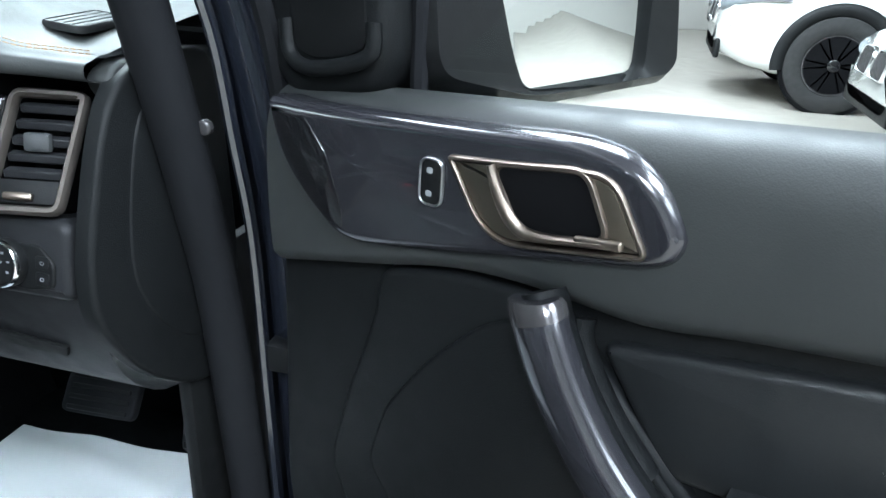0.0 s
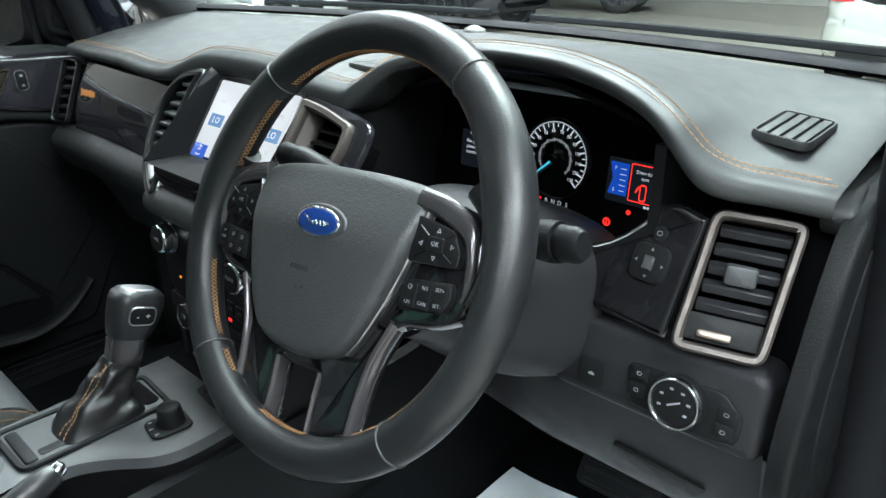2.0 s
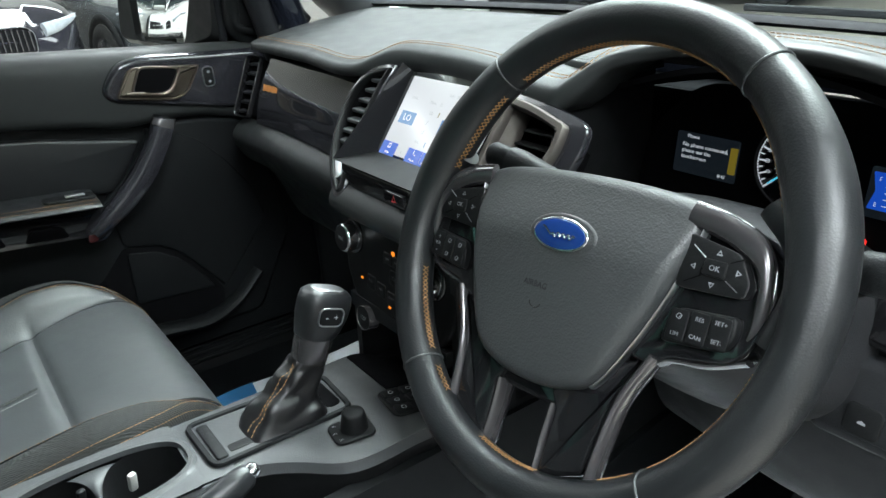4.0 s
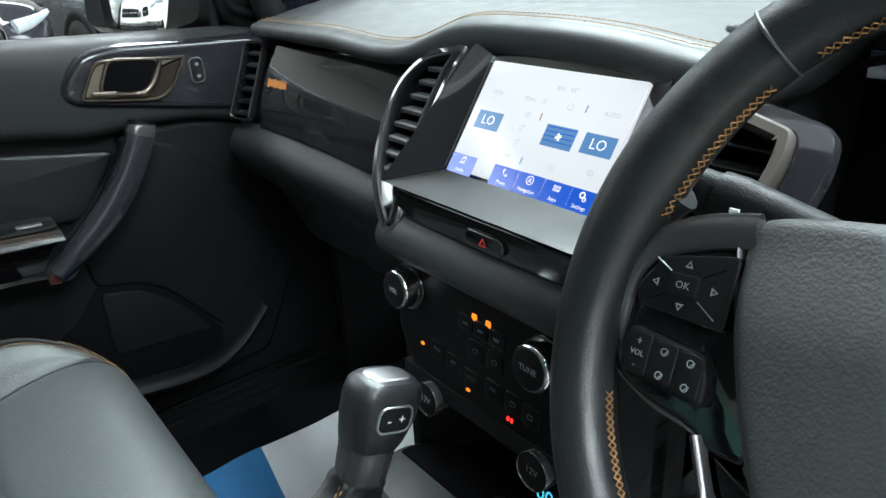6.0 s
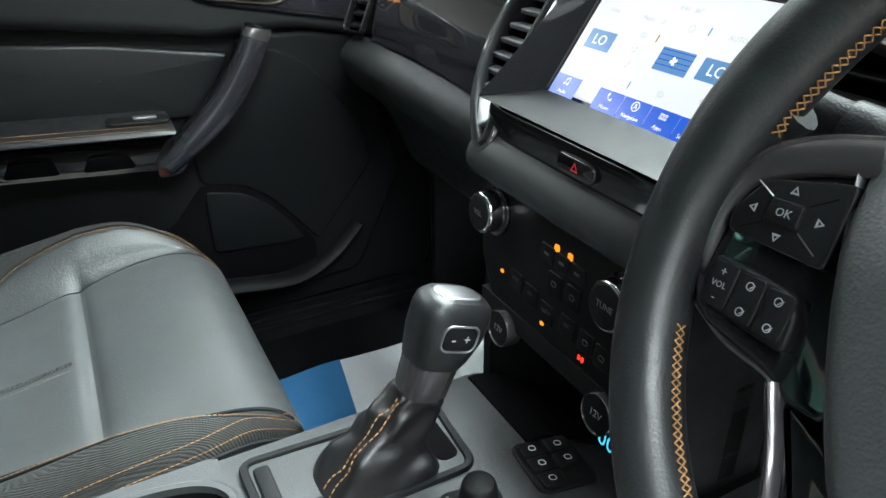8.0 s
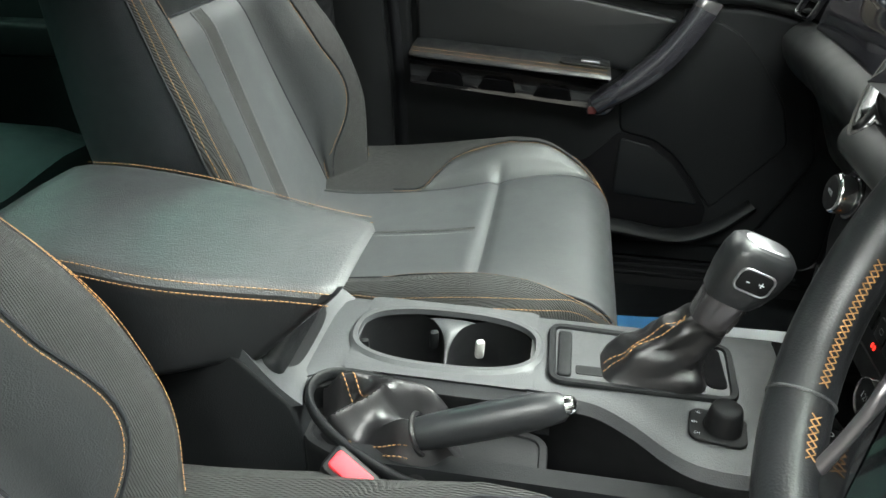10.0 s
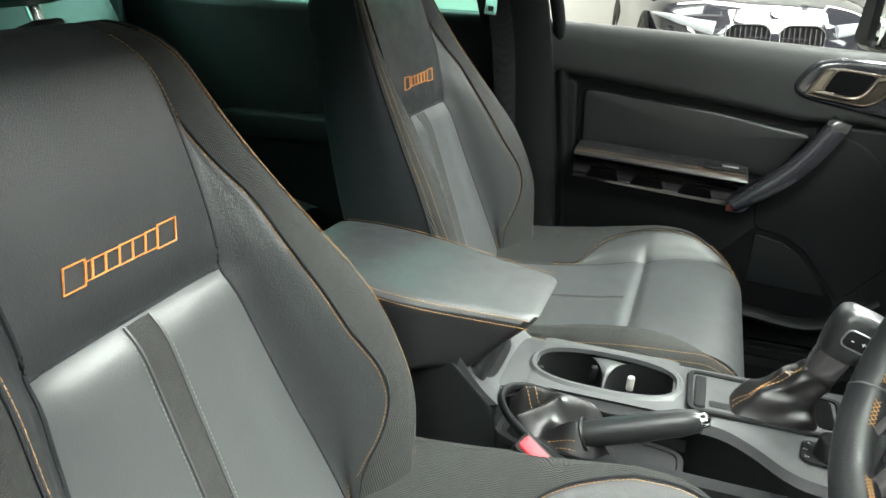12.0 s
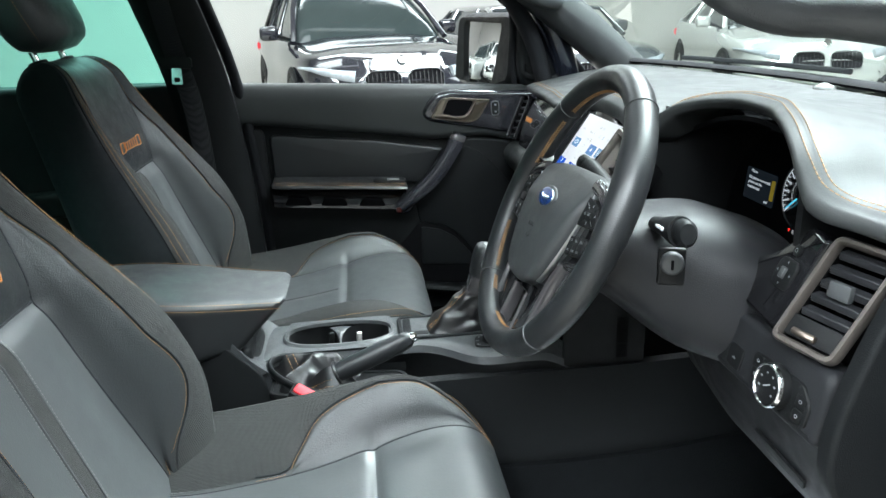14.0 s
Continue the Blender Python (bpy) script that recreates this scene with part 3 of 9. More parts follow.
# black band and wiper cowl under the windscreen
bm = BM()
pts = [V(wind_fn(i / 24, 0.20)) + V((0, -0.010, -0.004)) for i in range(25)]
sweep(bm, pts, [(0.022, 0.007)] * 25, 8)
part("windscreen_band", bm, RUBBER, shell)
bm = BM()
sheet(bm, lambda u, v: (CX + (u - 0.5) * 1.5, wind_fn(u, 0.12)[1] + 0.01 + 0.20 * v, 1.238 - 0.06 * v), 20, 4, 0.03, (0, 0, -1))
part("wiper_cowl", bm, PLASTIC_DARK, shell)
for x0, x1 in ((0.10, 0.62), (-0.52, 0.02)):
    bm = BM()
    pts = [V(wind_fn(0.5 + (x0 + (x1 - x0) * i / 12) / 1.44, 0.212 + 0.006 * (i / 12))) + V((0, 0.010, 0.004)) for i in range(13)]
    sweep(bm, pts, [(0.004, 0.005)] * 13, 8)
    part("wiper", bm, RUBBER, shell)


def bonnet_fn(u, v):
    x = (u - 0.5) * 1.6
    y = 0.86 + 0.95 * v + 0.06 * (1 - (2 * (u - 0.5)) ** 2)
    z = 1.165 - 0.03 * v - 0.10 * v * v - 0.05 * (2 * abs(u - 0.5)) ** 4
    return (CX + x, y, z)


bm = BM()
sheet(bm, bonnet_fn, 20, 10, 0.04, (0, 0, -1))
part("bonnet", bm, PAINT_BODY, shell, "dark blue-black bonnet")
slabpart("nose", (CX - 0.82, 1.0, 0.42), (CX + 0.82, 1.84, 1.0), PAINT_BODY, 0.06)
slabpart("loadbed", (CX - 0.84, -3.5, 0.55), (CX + 0.84, -1.95, 1.22), PAINT_BODY, 0.05)
for s in (-1, 1):
    xa, xb = sorted((CX + s * 0.76, CX + s * 0.88))
    slabpart("front_wing", (xa, 0.52, 0.5), (xb, 1.7, 1.10), PAINT_BODY, 0.04)
# pillar bolt and door check strap on the driver's side
for s in (-1, 1):
    # raised welt along the painted pillar and the second, outer seal
    bm = BM()
    pts = spline(pillar_path(s, [(0.742, 0.352, 0.52), (0.740, 0.339, 0.84), (0.740, 0.331, 1.03), (0.740, 0.309, 1.15), (0.740, 0.276, 1.28), (0.725, 0.20, 1.42), (0.68, 0.0, 1.63)]), 40)
    sweep(bm, pts, [(0.006, 0.008)] * len(pts), 8, up=(0, 1, 0))
    part("pillar_welt", bm, PAINT_BODY, shell)
    bm = BM()
    pts2 = [(p[0] + s * 0.050, p[1] + 0.012, p[2]) for p in pts]
    sweep(bm, pts2, [(0.010, 0.009)] * len(pts2), 8, up=(0, 1, 0))
    part("outer_seal", bm, RUBBER, shell)
for x, y, z in ((0.742, 0.292, 1.165),):
    bm = BM()
    disc(bm, basis((x, y, z), (1, 0, 0), (0, 0, 1)), 0.008, 0.008, 0.003, 12)
    part("bolt", bm, GRAPHITE, shell, "round dark steel bolt")
bm = BM()
box(bm, Matrix.Translation((0.785, 0.35, 0.875)), 0.05, 0.03, 0.035, 0.005)
part("check_strap", bm, PLASTIC_DARK, shell)
# road wheels under the body
for s in (-1, 1):
    for yw in (1.16, -2.06):
        wm = basis((CX + s * 0.66, yw, 0.37), (0, s, 0), (0, 0, 1))
        bm = BM()
        prof = [(0.235, 0.01), (0.345, 0.0), (0.368, 0.03), (0.370, 0.12), (0.368, 0.20), (0.345, 0.235), (0.25, 0.225), (0.235, 0.21)]
        loft(bm, [[wm @ V((r * math.cos(a), r * math.sin(a), d)) for a in [2 * math.pi * i / 40 for i in range(40)]] for r, d in prof], wrap=True)
        tyre = part("tyre", bm, TYRE, shell, "black road tyre")
        bm = BM()
        disc(bm, wm @ pose(0, 0, 0.03), 0.238, 0.165, 0.01, 40)
        part("rim", bm, GRAPHITE, tyre, "dark alloy rim")

# ---- dashboard ----
dash = thing("dashboard", "black soft-topped dashboard with orange stitching and gloss trim", "dashboard", loc=(CX, 0.4, 1.1))
EDGE = [(-0.635, 0.232, 1.232), (-0.40, 0.214, 1.236), (-0.205, 0.203, 1.238), (-0.172, 0.209, 1.250), (-0.145, 0.217, 1.260), (-0.10, 0.226, 1.264), (-0.04, 0.229, 1.264),
        (0.05, 0.228, 1.260), (0.12, 0.213, 1.255), (0.170, 0.212, 1.252), (0.188, 0.222, 1.264), (0.205, 0.238, 1.279), (0.235, 0.260, 1.290), (0.28, 0.275, 1.297), (0.33, 0.281, 1.300),
        (0.40, 0.272, 1.300), (0.455, 0.250, 1.298), (0.495, 0.234, 1.293), (0.53, 0.220, 1.284), (0.56, 0.212, 1.268), (0.582, 0.211, 1.250), (0.605, 0.220, 1.239), (0.635, 0.236, 1.234), (0.672, 0.246, 1.231)]
EY = [(p[0], p[1]) for p in EDGE]
EZ = [(p[0], p[2]) for p in EDGE]


def hood(x):
    return sstep(0.17, 0.22, x) * (1 - sstep(0.53, 0.61, x))


def top_profile(x):
    """The section of the top pad at x: from the windscreen over the stitched edge and round the nose."""
    y, z = interp(x, EY), interp(x, EZ)
    yb = 0.48 + 0.10 * (1 - ((x - CX) / 0.72) ** 2)
    zr = 1.265
    h = hood(x)
    k = (0.55 + 0.27 * sstep(-0.22, -0.14, x)) * (1 - h) + 0.48 * h - 0.30 * sstep(0.56, 0.62, x)
    return [(yb + 0.03, 1.225), (yb, zr), (y + 0.62 * (yb - y), z + 0.72 * (zr - z) + 0.002), (y + 0.26 * (yb - y), z + 0.30 * (zr - z) + 0.002), (y + 0.012, z + 0.001), (y, z),
            (y - 0.010, z - 0.003), (y - 0.020 + 0.004 * h, z - 0.012 * k - 0.001 * h), (y - 0.022 + 0.007 * h, z - 0.030 * k), (y - 0.012 + 0.010 * h, z - 0.042 * k), (y + 0.03 + 0.04 * h, z - 0.044 * k + 0.004 * h)]


def top_grid(nu, nv):
    return [[V((x, p[0], p[1])) for p in spline(top_profile(x), nv + 1)] for x in [-0.635 + 1.307 * i / nu for i in range(nu + 1)]]


bm = BM()
g = top_grid(150, 40)
loft(bm, g, closed=False)
top_pad = part("top_pad", bm, PAD, dash, "black grained soft dash top")
bm = BM()
for off, dz in ((0.0045, 0.0008), (-0.0045, -0.0006)):
    line = []
    for i in range(200):
        x = -0.63 + 1.298 * i / 199
        dx = 0.002
        a = V((x - dx, interp(x - dx, EY), interp(x - dx, EZ)))
        b = V((x + dx, interp(x + dx, EY), interp(x + dx, EZ)))
        t = (b - a).normalized()
        side = V((0, 0, 1)).cross(t).normalized()
        line.append(V((x, interp(x, EY), interp(x, EZ))) + side * off + V((0, 0, dz)))
    stitches(bm, line, (0, -0.25, 0.97), 0.0052, 0.0009, 0.0007, 0.0015)
part("stitching", bm, THREAD, top_pad, "orange double stitching")

# light sensor dome near the windscreen
sensor = thing("light_sensor", "small pale dome of the light sensor on the dash top", "sensor", loc=(0.055, 0.555, 1.26))
bm = BM()
disc(bm, Matrix.Translation((0.055, 0.553, 1.2625)), 0.021, 0.004, 0.0015, 28)
base = part("ring", bm, PLASTIC_DARK, sensor)
bm = BM()
disc(bm, Matrix.Translation((0.055, 0.553, 1.2650)), 0.0175, 0.009, 0.006, 28, dome=0.004)
part("dome", bm, PLATE_GREY, sensor, "pale translucent dome")

# end cap on the driver's side
bm = BM()
prof = [(y, z) for y, z in spline([(0.30, 1.228), (0.255, 1.218), (0.222, 1.19), (0.192, 1.12), (0.172, 1.04), (0.185, 0.98), (0.25, 0.90), (0.34, 0.86), (0.40, 0.95), (0.40, 1.12), (0.38, 1.22)], 50, True)]
slab(bm, basis((0.676, 0, 0), (0, 1, 0), (0, 0, 1)), prof, 0.018, 0.006)
part("end_cap", bm, PLASTIC, dash)
bm = BM()
prof2 = [(y, z) for y, z in spline([(0.345, 1.18), (0.275, 1.19), (0.242, 1.14), (0.225, 1.03), (0.27, 0.95), (0.335, 0.92), (0.36, 1.0)], 40, True)]
slab(bm, basis((0.692, 0, 0), (0, 1, 0), (0, 0, 1)), prof2, 0.0040, 0.003)
part("fuse_cover", bm, PLASTIC, dash, "curved black fuse cover")
bm = BM()
slab(bm, basis((-0.63, 0, 0), (0, -1, 0), (0, 0, 1)), [(-y - 0.045, z) for y, z in prof], 0.034, 0.014)
part("end_cap", bm, PLASTIC, dash)

bm = BM()
prof3 = round_poly([(0.250, 1.190), (0.60, 1.160), (0.62, 1.188), (0.50, 1.215), (0.36, 1.229), (0.262, 1.226), (0.236, 1.212)], 0.012)
slab(bm, basis((0.660, 0, 0), (0, 1, 0), (0, 0, 1)), prof3, 0.024, 0.008)
part("pad_end", bm, PAD, dash)
# passenger side: gloss strip, end vent, lower pads
def pax_face(u, v, bulge=0.012):
    x = -0.575 + (0.345 - 0.02 * v) * u
    zt = 1.200 + 0.008 * u
    zb = 1.088 - 0.004 * u + 0.006 * math.sin(math.pi * u)
    z = zt + (zb - zt) * v
    y = 0.214 - 0.044 * v - bulge * 0.7 * math.sin(math.pi * v) + 0.006 * (1 - u)
    return (x, y, z)


bm = BM()
sheet(bm, pax_face, 30, 14, 0.02, (0, 1, 0))
gloss_panel = part("gloss_panel", bm, GLOSS, dash, "gloss black trim strip")
bm = BM()
for k in range(9):
    a = V(pax_face(0.050 + 0.020 * k, 0.42)) + V((0, -0.0008, 0))
    box(bm, basis(a, (1, 0, 0), (0, 0.3, 1)), 0.0050, 0.010 if k % 3 else 0.013, 0.0006, 0.0002, 1)
part("badge", bm, EMBROIDERY, gloss_panel, "orange badge bar")


def soft_lower(u, v):
    x = -0.64 + 0.50 * u
    zt = 1.086 - 0.004 * u + 0.004 * math.sin(math.pi * min(1, u * 1.2))
    s = spline([(0.182, zt + 0.003), (0.160, zt - 0.010), (0.150, zt - 0.034), (0.172, zt - 0.075), (0.222, 0.97), (0.255, 0.90), (0.28, 0.86), (0.34, 0.84)], 21)
    k = v * 20
    i = min(int(k), 19)
    p = s[i] * (1 - (k - i)) + s[i + 1] * (k - i)
    return (x, p[0], p[1])


bm = BM()
sheet(bm, soft_lower, 20, 24)
part("glovebox_pad", bm, PAD, dash, "black grained lower pad and glovebox")
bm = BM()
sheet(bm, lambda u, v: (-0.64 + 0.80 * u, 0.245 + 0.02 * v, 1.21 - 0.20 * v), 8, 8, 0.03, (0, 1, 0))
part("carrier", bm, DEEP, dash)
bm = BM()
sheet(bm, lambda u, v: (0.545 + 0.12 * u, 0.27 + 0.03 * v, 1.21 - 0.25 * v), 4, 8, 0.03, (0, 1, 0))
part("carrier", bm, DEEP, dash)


def slat_vent(name, m, w, h, slats, parent, rim=BRONZE, tab=True, skew=0.0, gap=0.0045, rimw=0.008, low=0.0):
    """An air vent: rim, dark throat, tilted slats and a tab."""
    def sk(o):
        return [(x + skew * y, y) for x, y in o]
    v = tagged(new(name), "air vent with tilted slats")
    v.parent = parent
    v.location = m.translation - parent.location
    out, inn = sk(round_poly([(w / 2, -h / 2), (w / 2, h / 2), (-w / 2, h / 2), (-w / 2, -h / 2)], 0.012)), None
    ww, hh = w - 2 * rimw, h - 2 * rimw
    inn = sk(round_poly([(ww / 2, -hh / 2), (ww / 2, hh / 2), (-ww / 2, hh / 2), (-ww / 2, -hh / 2)], 0.008))
    bm = BM()
    o1 = even(out, 120)
    ringslab(bm, m, o1, inset(o1, rimw), 0.010, 0.003)
    part("rim", bm, rim, v)
    bm = BM()
    o2 = [m @ V((x, y, 0.004)) for x, y in inset(inn, -0.002)]
    o3 = [m @ V((x, y, -0.045)) for x, y in inset(inn, 0.002)]
    loft(bm, [o2, o3], cap=(False, True))
    part("throat", bm, DEEP, v)
    for i in range(slats):
        y = hh / 2 - (hh - low) * (i + 0.5) / slats
        bm = BM()
        box(bm, m @ pose(skew * y, y, -0.004, 32, 0, 0) @ pose(0, 0, -0.006), ww - 0.002, gap + 0.0005, 0.012, 0.0012, 1)
        part("slat", bm, PANEL, v)
    if tab:
        bm = BM()
        box(bm, m @ pose(0.0, 0.5 * low - 0.002, 0.0, 22, 0, 0), 0.024, 0.017, 0.009, 0.003)
        part("slider", bm, PLASTIC_GREY, v)
    return v


# driver's end vent: leans back, its face turned a little outwards
ve = basis((0.6235, 0.2140, 1.146), (0.0705, 0.023, 0), (0.0, 0.062, 0.1))
ve = ve @ pose(-0.0035, 0, 0, 0, 0, -2.5)
dv = slat_vent("end_vent", ve, 0.071, 0.116, 5, dash, VENT_RIM, skew=0.10, rimw=0.0078, gap=0.0075, low=0.024)
bm = BM()
slab(bm, ve @ pose(-0.0045, -0.038, 0), round_poly([(-0.028, -0.010), (0.028, -0.010), (0.029, 0.012), (-0.027, 0.012)], 0.002), 0.003, 0.001)
part("lower_band", bm, PLASTIC_DARK, dv, "black band under the slats")
bm = BM()
box(bm, ve @ pose(-0.010, -0.042, 0.003), 0.026, 0.007, 0.006, 0.002)
part("shut_off_tab", bm, BRONZE, dv)
pe = basis((-0.616, 0.1900, 1.147), (0.085, 0.022, 0), (0.0, 0.045, 0.1))
slat_vent("end_vent", pe, 0.046, 0.118, 6, dash, PIANO, tab=False, skew=0.05, rimw=0.005)

# grilles in the top pad
def top_grille(m, w, d, n, edge=0.010):
    t = tagged(new("defroster_grille"), "pale-lit slotted grille with a raised frame")
    t.parent = dash
    t.location = m.translation - dash.location
    o = even(round_poly([(w / 2, -d / 2), (w / 2, d / 2), (-w / 2, d / 2), (-w / 2, -d / 2)], 0.005), 48)
    bm = BM()
    ringslab(bm, m, even(inset(o, -edge), 48), o, 0.0070, 0.002, z0=-0.004)
    part("frame", bm, PAD, t)
    bm = BM()
    slab(bm, m, o, 0.0045, 0.0004, z0=-0.004)
    part("well", bm, DEEP, t)
    for i in range(n):
        bm = BM()
        xx = -w / 2 + w * (i + 0.5) / n
        slab(bm, m @ pose(xx, 0, 0.0004), rrect(w / n * 0.74, d - 0.001, 0.0012, 2), 0.0022, 0.0008)
        part("bar", bm, PAD, t)


top_grille(basis((0.612, 0.306, 1.2530), (1, 0.0, -0.10), (-0.2, 1, 0.085)), 0.040, 0.066, 4, 0.004)
top_grille(basis((0.15, 0.30, 1.2570), (1, -0.1, 0.0), (0.2, 1, -0.06)), 0.075, 0.085, 7, 0.006)

# instrument cluster in its hood
bm = BM()
sheet(bm, lambda u, v: (0.180 + 0.35 * u, 0.266 + 0.094 * v, 1.232 + 0.038 * math.sin(math.pi * u) * (1 - 0.4 * v) - 0.004 * v), 24, 8, 0.006, (0, 0, 1))
part("hood_lining", bm, DEEP, dash)
CL = basis((0.355, 0.338, 1.155), (1, 0, 0), (0, 0.10, 1.0))
bm = BM()
slab(bm, CL, round_poly([(-0.185, -0.07), (0.175, -0.07), (0.185, 0.02), (0.13, 0.085), (-0.12, 0.085), (-0.18, 0.02)], 0.03), 0.006, 0.002, z0=-0.01)
cluster = part("instrument_panel", bm, DEEP, dash, "lit dials and displays")
bm = BM()
sheet(bm, lambda u, v: (0.17 + 0.37 * u, 0.20 + 0.14 * v, 1.084 - 0.008 * v + 0.01 * math.cos(6.28 * u)), 14, 6, 0.006, (0, 0, -1))
part("cluster_shelf", bm, PLASTIC_DARK, dash)
for x, yy in ((0.172, 0), (0.537, 0)):
    bm = BM()
    sheet(bm, lambda u, v: (x, 0.215 + 0.14 * u, 1.085 + 0.16 * v), 4, 4, 0.01, (1 if x > 0.3 else -1, 0, 0))
    part("side_cheek", bm, PLASTIC_DARK, dash)
bm = BM()
disc(bm, CL @ pose(0.005, 0.0185, 0), 0.044, 0.006, 0.002, 48, z0=-0.003)
part("dial_face", bm, PIANO, cluster)
DC = CL @ pose(0.005, 0.0185, 0.0042) @ Matrix.Diagonal((0.84, 0.84, 1, 1))
bm = BM()
ringslab(bm, DC, circle(0.0545, 48), circle(0.0515, 48), 0.004, 0.001, z0=-0.004)
part("dial_ring", bm, GRAPHITE, cluster)
bm = BM()
for i in range(27):
    a = radians(222 - 264 * i / 26)
    long = 0.0085 if i % 2 == 0 else 0.005
    mm = DC @ pose(0, 0, 0, 0, 0, math.degrees(a)) @ pose(0.0465 - long / 2, 0, 0)
    box(bm, mm, long, 0.0013 if i % 2 else 0.0019, 0.0004, 0.0001, 1)
for i in range(64):
    a = radians(222 - 264 * i / 63)
    mm = DC @ pose(0, 0, 0, 0, 0, math.degrees(a)) @ pose(0.0478, 0, 0)
    box(bm, mm, 0.0014, 0.0026, 0.0004, 0.0001, 1)
part("dial_marks", bm, WHITE_LED, cluster)
for i in range(14):
    a = radians(222 - 264 * i / 13)
    lettering("dial_number", str(i * 10), DC @ pose(0.036 * math.cos(a), 0.036 * math.sin(a), 0.0002), 0.0062, WHITE_LED, cluster, 0.0001)
bm = BM()
for i in range(44):
    a = radians(222 - 264 * i / 43)
    box(bm, DC @ pose(0, 0, 0, 0, 0, math.degrees(a)) @ pose(0.0245, 0, 0), 0.003 if i % 4 else 0.005, 0.0009, 0.0003, 0.0001, 1)
part("inner_marks", bm, SCREEN_GREY, cluster)
bm = BM()
slab(bm, DC @ pose(0, 0, 0.002, 0, 0, 222), [(-0.004, -0.0016), (0.040, -0.0007), (0.040, 0.0007), (-0.004, 0.0016)], 0.001, 0.0002)
part("needle", bm, CYAN_LED, cluster)
bm = BM()
disc(bm, DC @ pose(0, 0, 0.001), 0.006, 0.004, 0.001, 24)
part("needle_cap", bm, PIANO, cluster)
for i, c in enumerate("PRNDS"):
    lettering("gear_letter", c, CL @ pose(-0.012 + 0.0090 * i, -0.0318, 0.0006), 0.0072, RED_LED if i == 0 else SCREEN_GREY, cluster, 0.0001)
# left display with its message
LD = CL @ pose(-0.096, 0.0076, 0.0002) @ Matrix.Diagonal((0.95, 0.90, 1, 1))
bm = BM()
slab(bm, LD, rrect(0.080, 0.050, 0.003), 0.002, 0.0004)
ld = part("display", bm, SCREEN_DARK, cluster, "small dark display with a message")
bm = BM()
slab(bm, LD @ pose(0, -0.0195, 0.002), rrect(0.078, 0.009, 0.001, 1), 0.0003)
slab(bm, LD @ pose(0, 0.0205, 0.002), rrect(0.078, 0.007, 0.001, 1), 0.0003)
part("display_bar", bm, SCREEN_DARK, ld)
bm = BM()
slab(bm, LD @ pose(0.0345, 0.001, 0.002), rrect(0.009, 0.031, 0.001, 1), 0.0003)
part("display_edge", bm, SCREEN_YELLOW, ld)
lettering("display_title", "Phone", LD @ pose(-0.018, 0.0205, 0.0026), 0.0062, WHITE_LED, ld, 0.0001)
for i, s in enumerate(("No phone connected,", "please use the", "touchscreen")):
    lettering("display_text", s, LD @ pose(-0.031, 0.010 - 0.0072 * i, 0.0024), 0.0066, WHITE_LED, ld, 0.0001, "LEFT")
lettering("display_clock", "8:41", LD @ pose(0.024, -0.0195, 0.0026), 0.0056, WHITE_LED, ld, 0.0001)
# right display
RD = CL @ pose(0.103, 0.0100, 0.0002) @ Matrix.Diagonal((0.76, 0.90, 1, 1))
bm = BM()
slab(bm, RD, rrect(0.084, 0.052, 0.003), 0.002, 0.0004)
rd = part("display", bm, SCREEN_DARK, cluster, "small display with blue gauge and red warning")
bm = BM()
slab(bm, RD @ pose(-0.025, 0.002, 0.002), round_poly([(-0.014, -0.019), (0.015, -0.019), (0.015, 0.019), (-0.014, 0.019), (-0.008, 0)], 0.002), 0.0003)
part("gauge_field", bm, SCREEN_BLUE, rd)
bm = BM()
for i in range(5):
    box(bm, RD @ pose(-0.018, 0.014 - 0.0065 * i, 0.0023), 0.009, 0.0009, 0.0002, 0.00005, 1)
part("gauge_marks", bm, WHITE_LED, rd)
lettering("gauge_letter", "F", RD @ pose(-0.030, 0.014, 0.0024), 0.006, WHITE_LED, rd, 0.0001)
lettering("gauge_letter", "E", RD @ pose(-0.030, -0.012, 0.0024), 0.006, WHITE_LED, rd, 0.0001)
bm = BM()
ringslab(bm, RD @ pose(0.014, 0.001, 0.002), rrect(0.042, 0.044, 0.001, 1), rrect(0.040, 0.042, 0.0008, 1), 0.0004, 0.0001)
part("warning_border", bm, RED_LED, rd)
lettering("warning_text", "Driver door", RD @ pose(0.015, 0.014, 0.0024), 0.0056, WHITE_LED, rd, 0.0001)
lettering("warning_text", "open", RD @ pose(0.015, 0.0075, 0.0024), 0.0056, WHITE_LED, rd, 0.0001)
bm = BM()
ringslab(bm, RD @ pose(0.014, -0.009, 0.002), rrect(0.010, 0.020, 0.003, 2), rrect(0.0075, 0.0165, 0.002, 2), 0.0004, 0.0001)
box(bm, RD @ pose(0.0055, -0.006, 0.002, 0, 0, 60), 0.009, 0.002, 0.0004, 0.0001, 1)
part("warning_car", bm, RED_LED, rd)
bm = BM()
for i in range(4):
    box(bm, RD @ pose(0.020 + 0.005 * i, -0.0245, 0.002), 0.0036, 0.0028, 0.0004, 0.0001, 1)
part("odometer_bar", bm, WHITE_LED, rd)
for x, z, r in ((0.0761, -0.0378, 0.0045), (0.1164, -0.0386, 0.0042), (0.100, -0.0220, 0.0026)):
    bm = BM()
    ringslab(bm, CL @ pose(x, z, 0.0), circle(r, 16), circle(r * 0.62, 16), 0.0006, 0.0002)
    box(bm, CL @ pose(x, z, 0.0), 0.0014, r, 0.0007, 0.0001, 1)
    part("warning_lamp", bm, RED_LED, cluster)

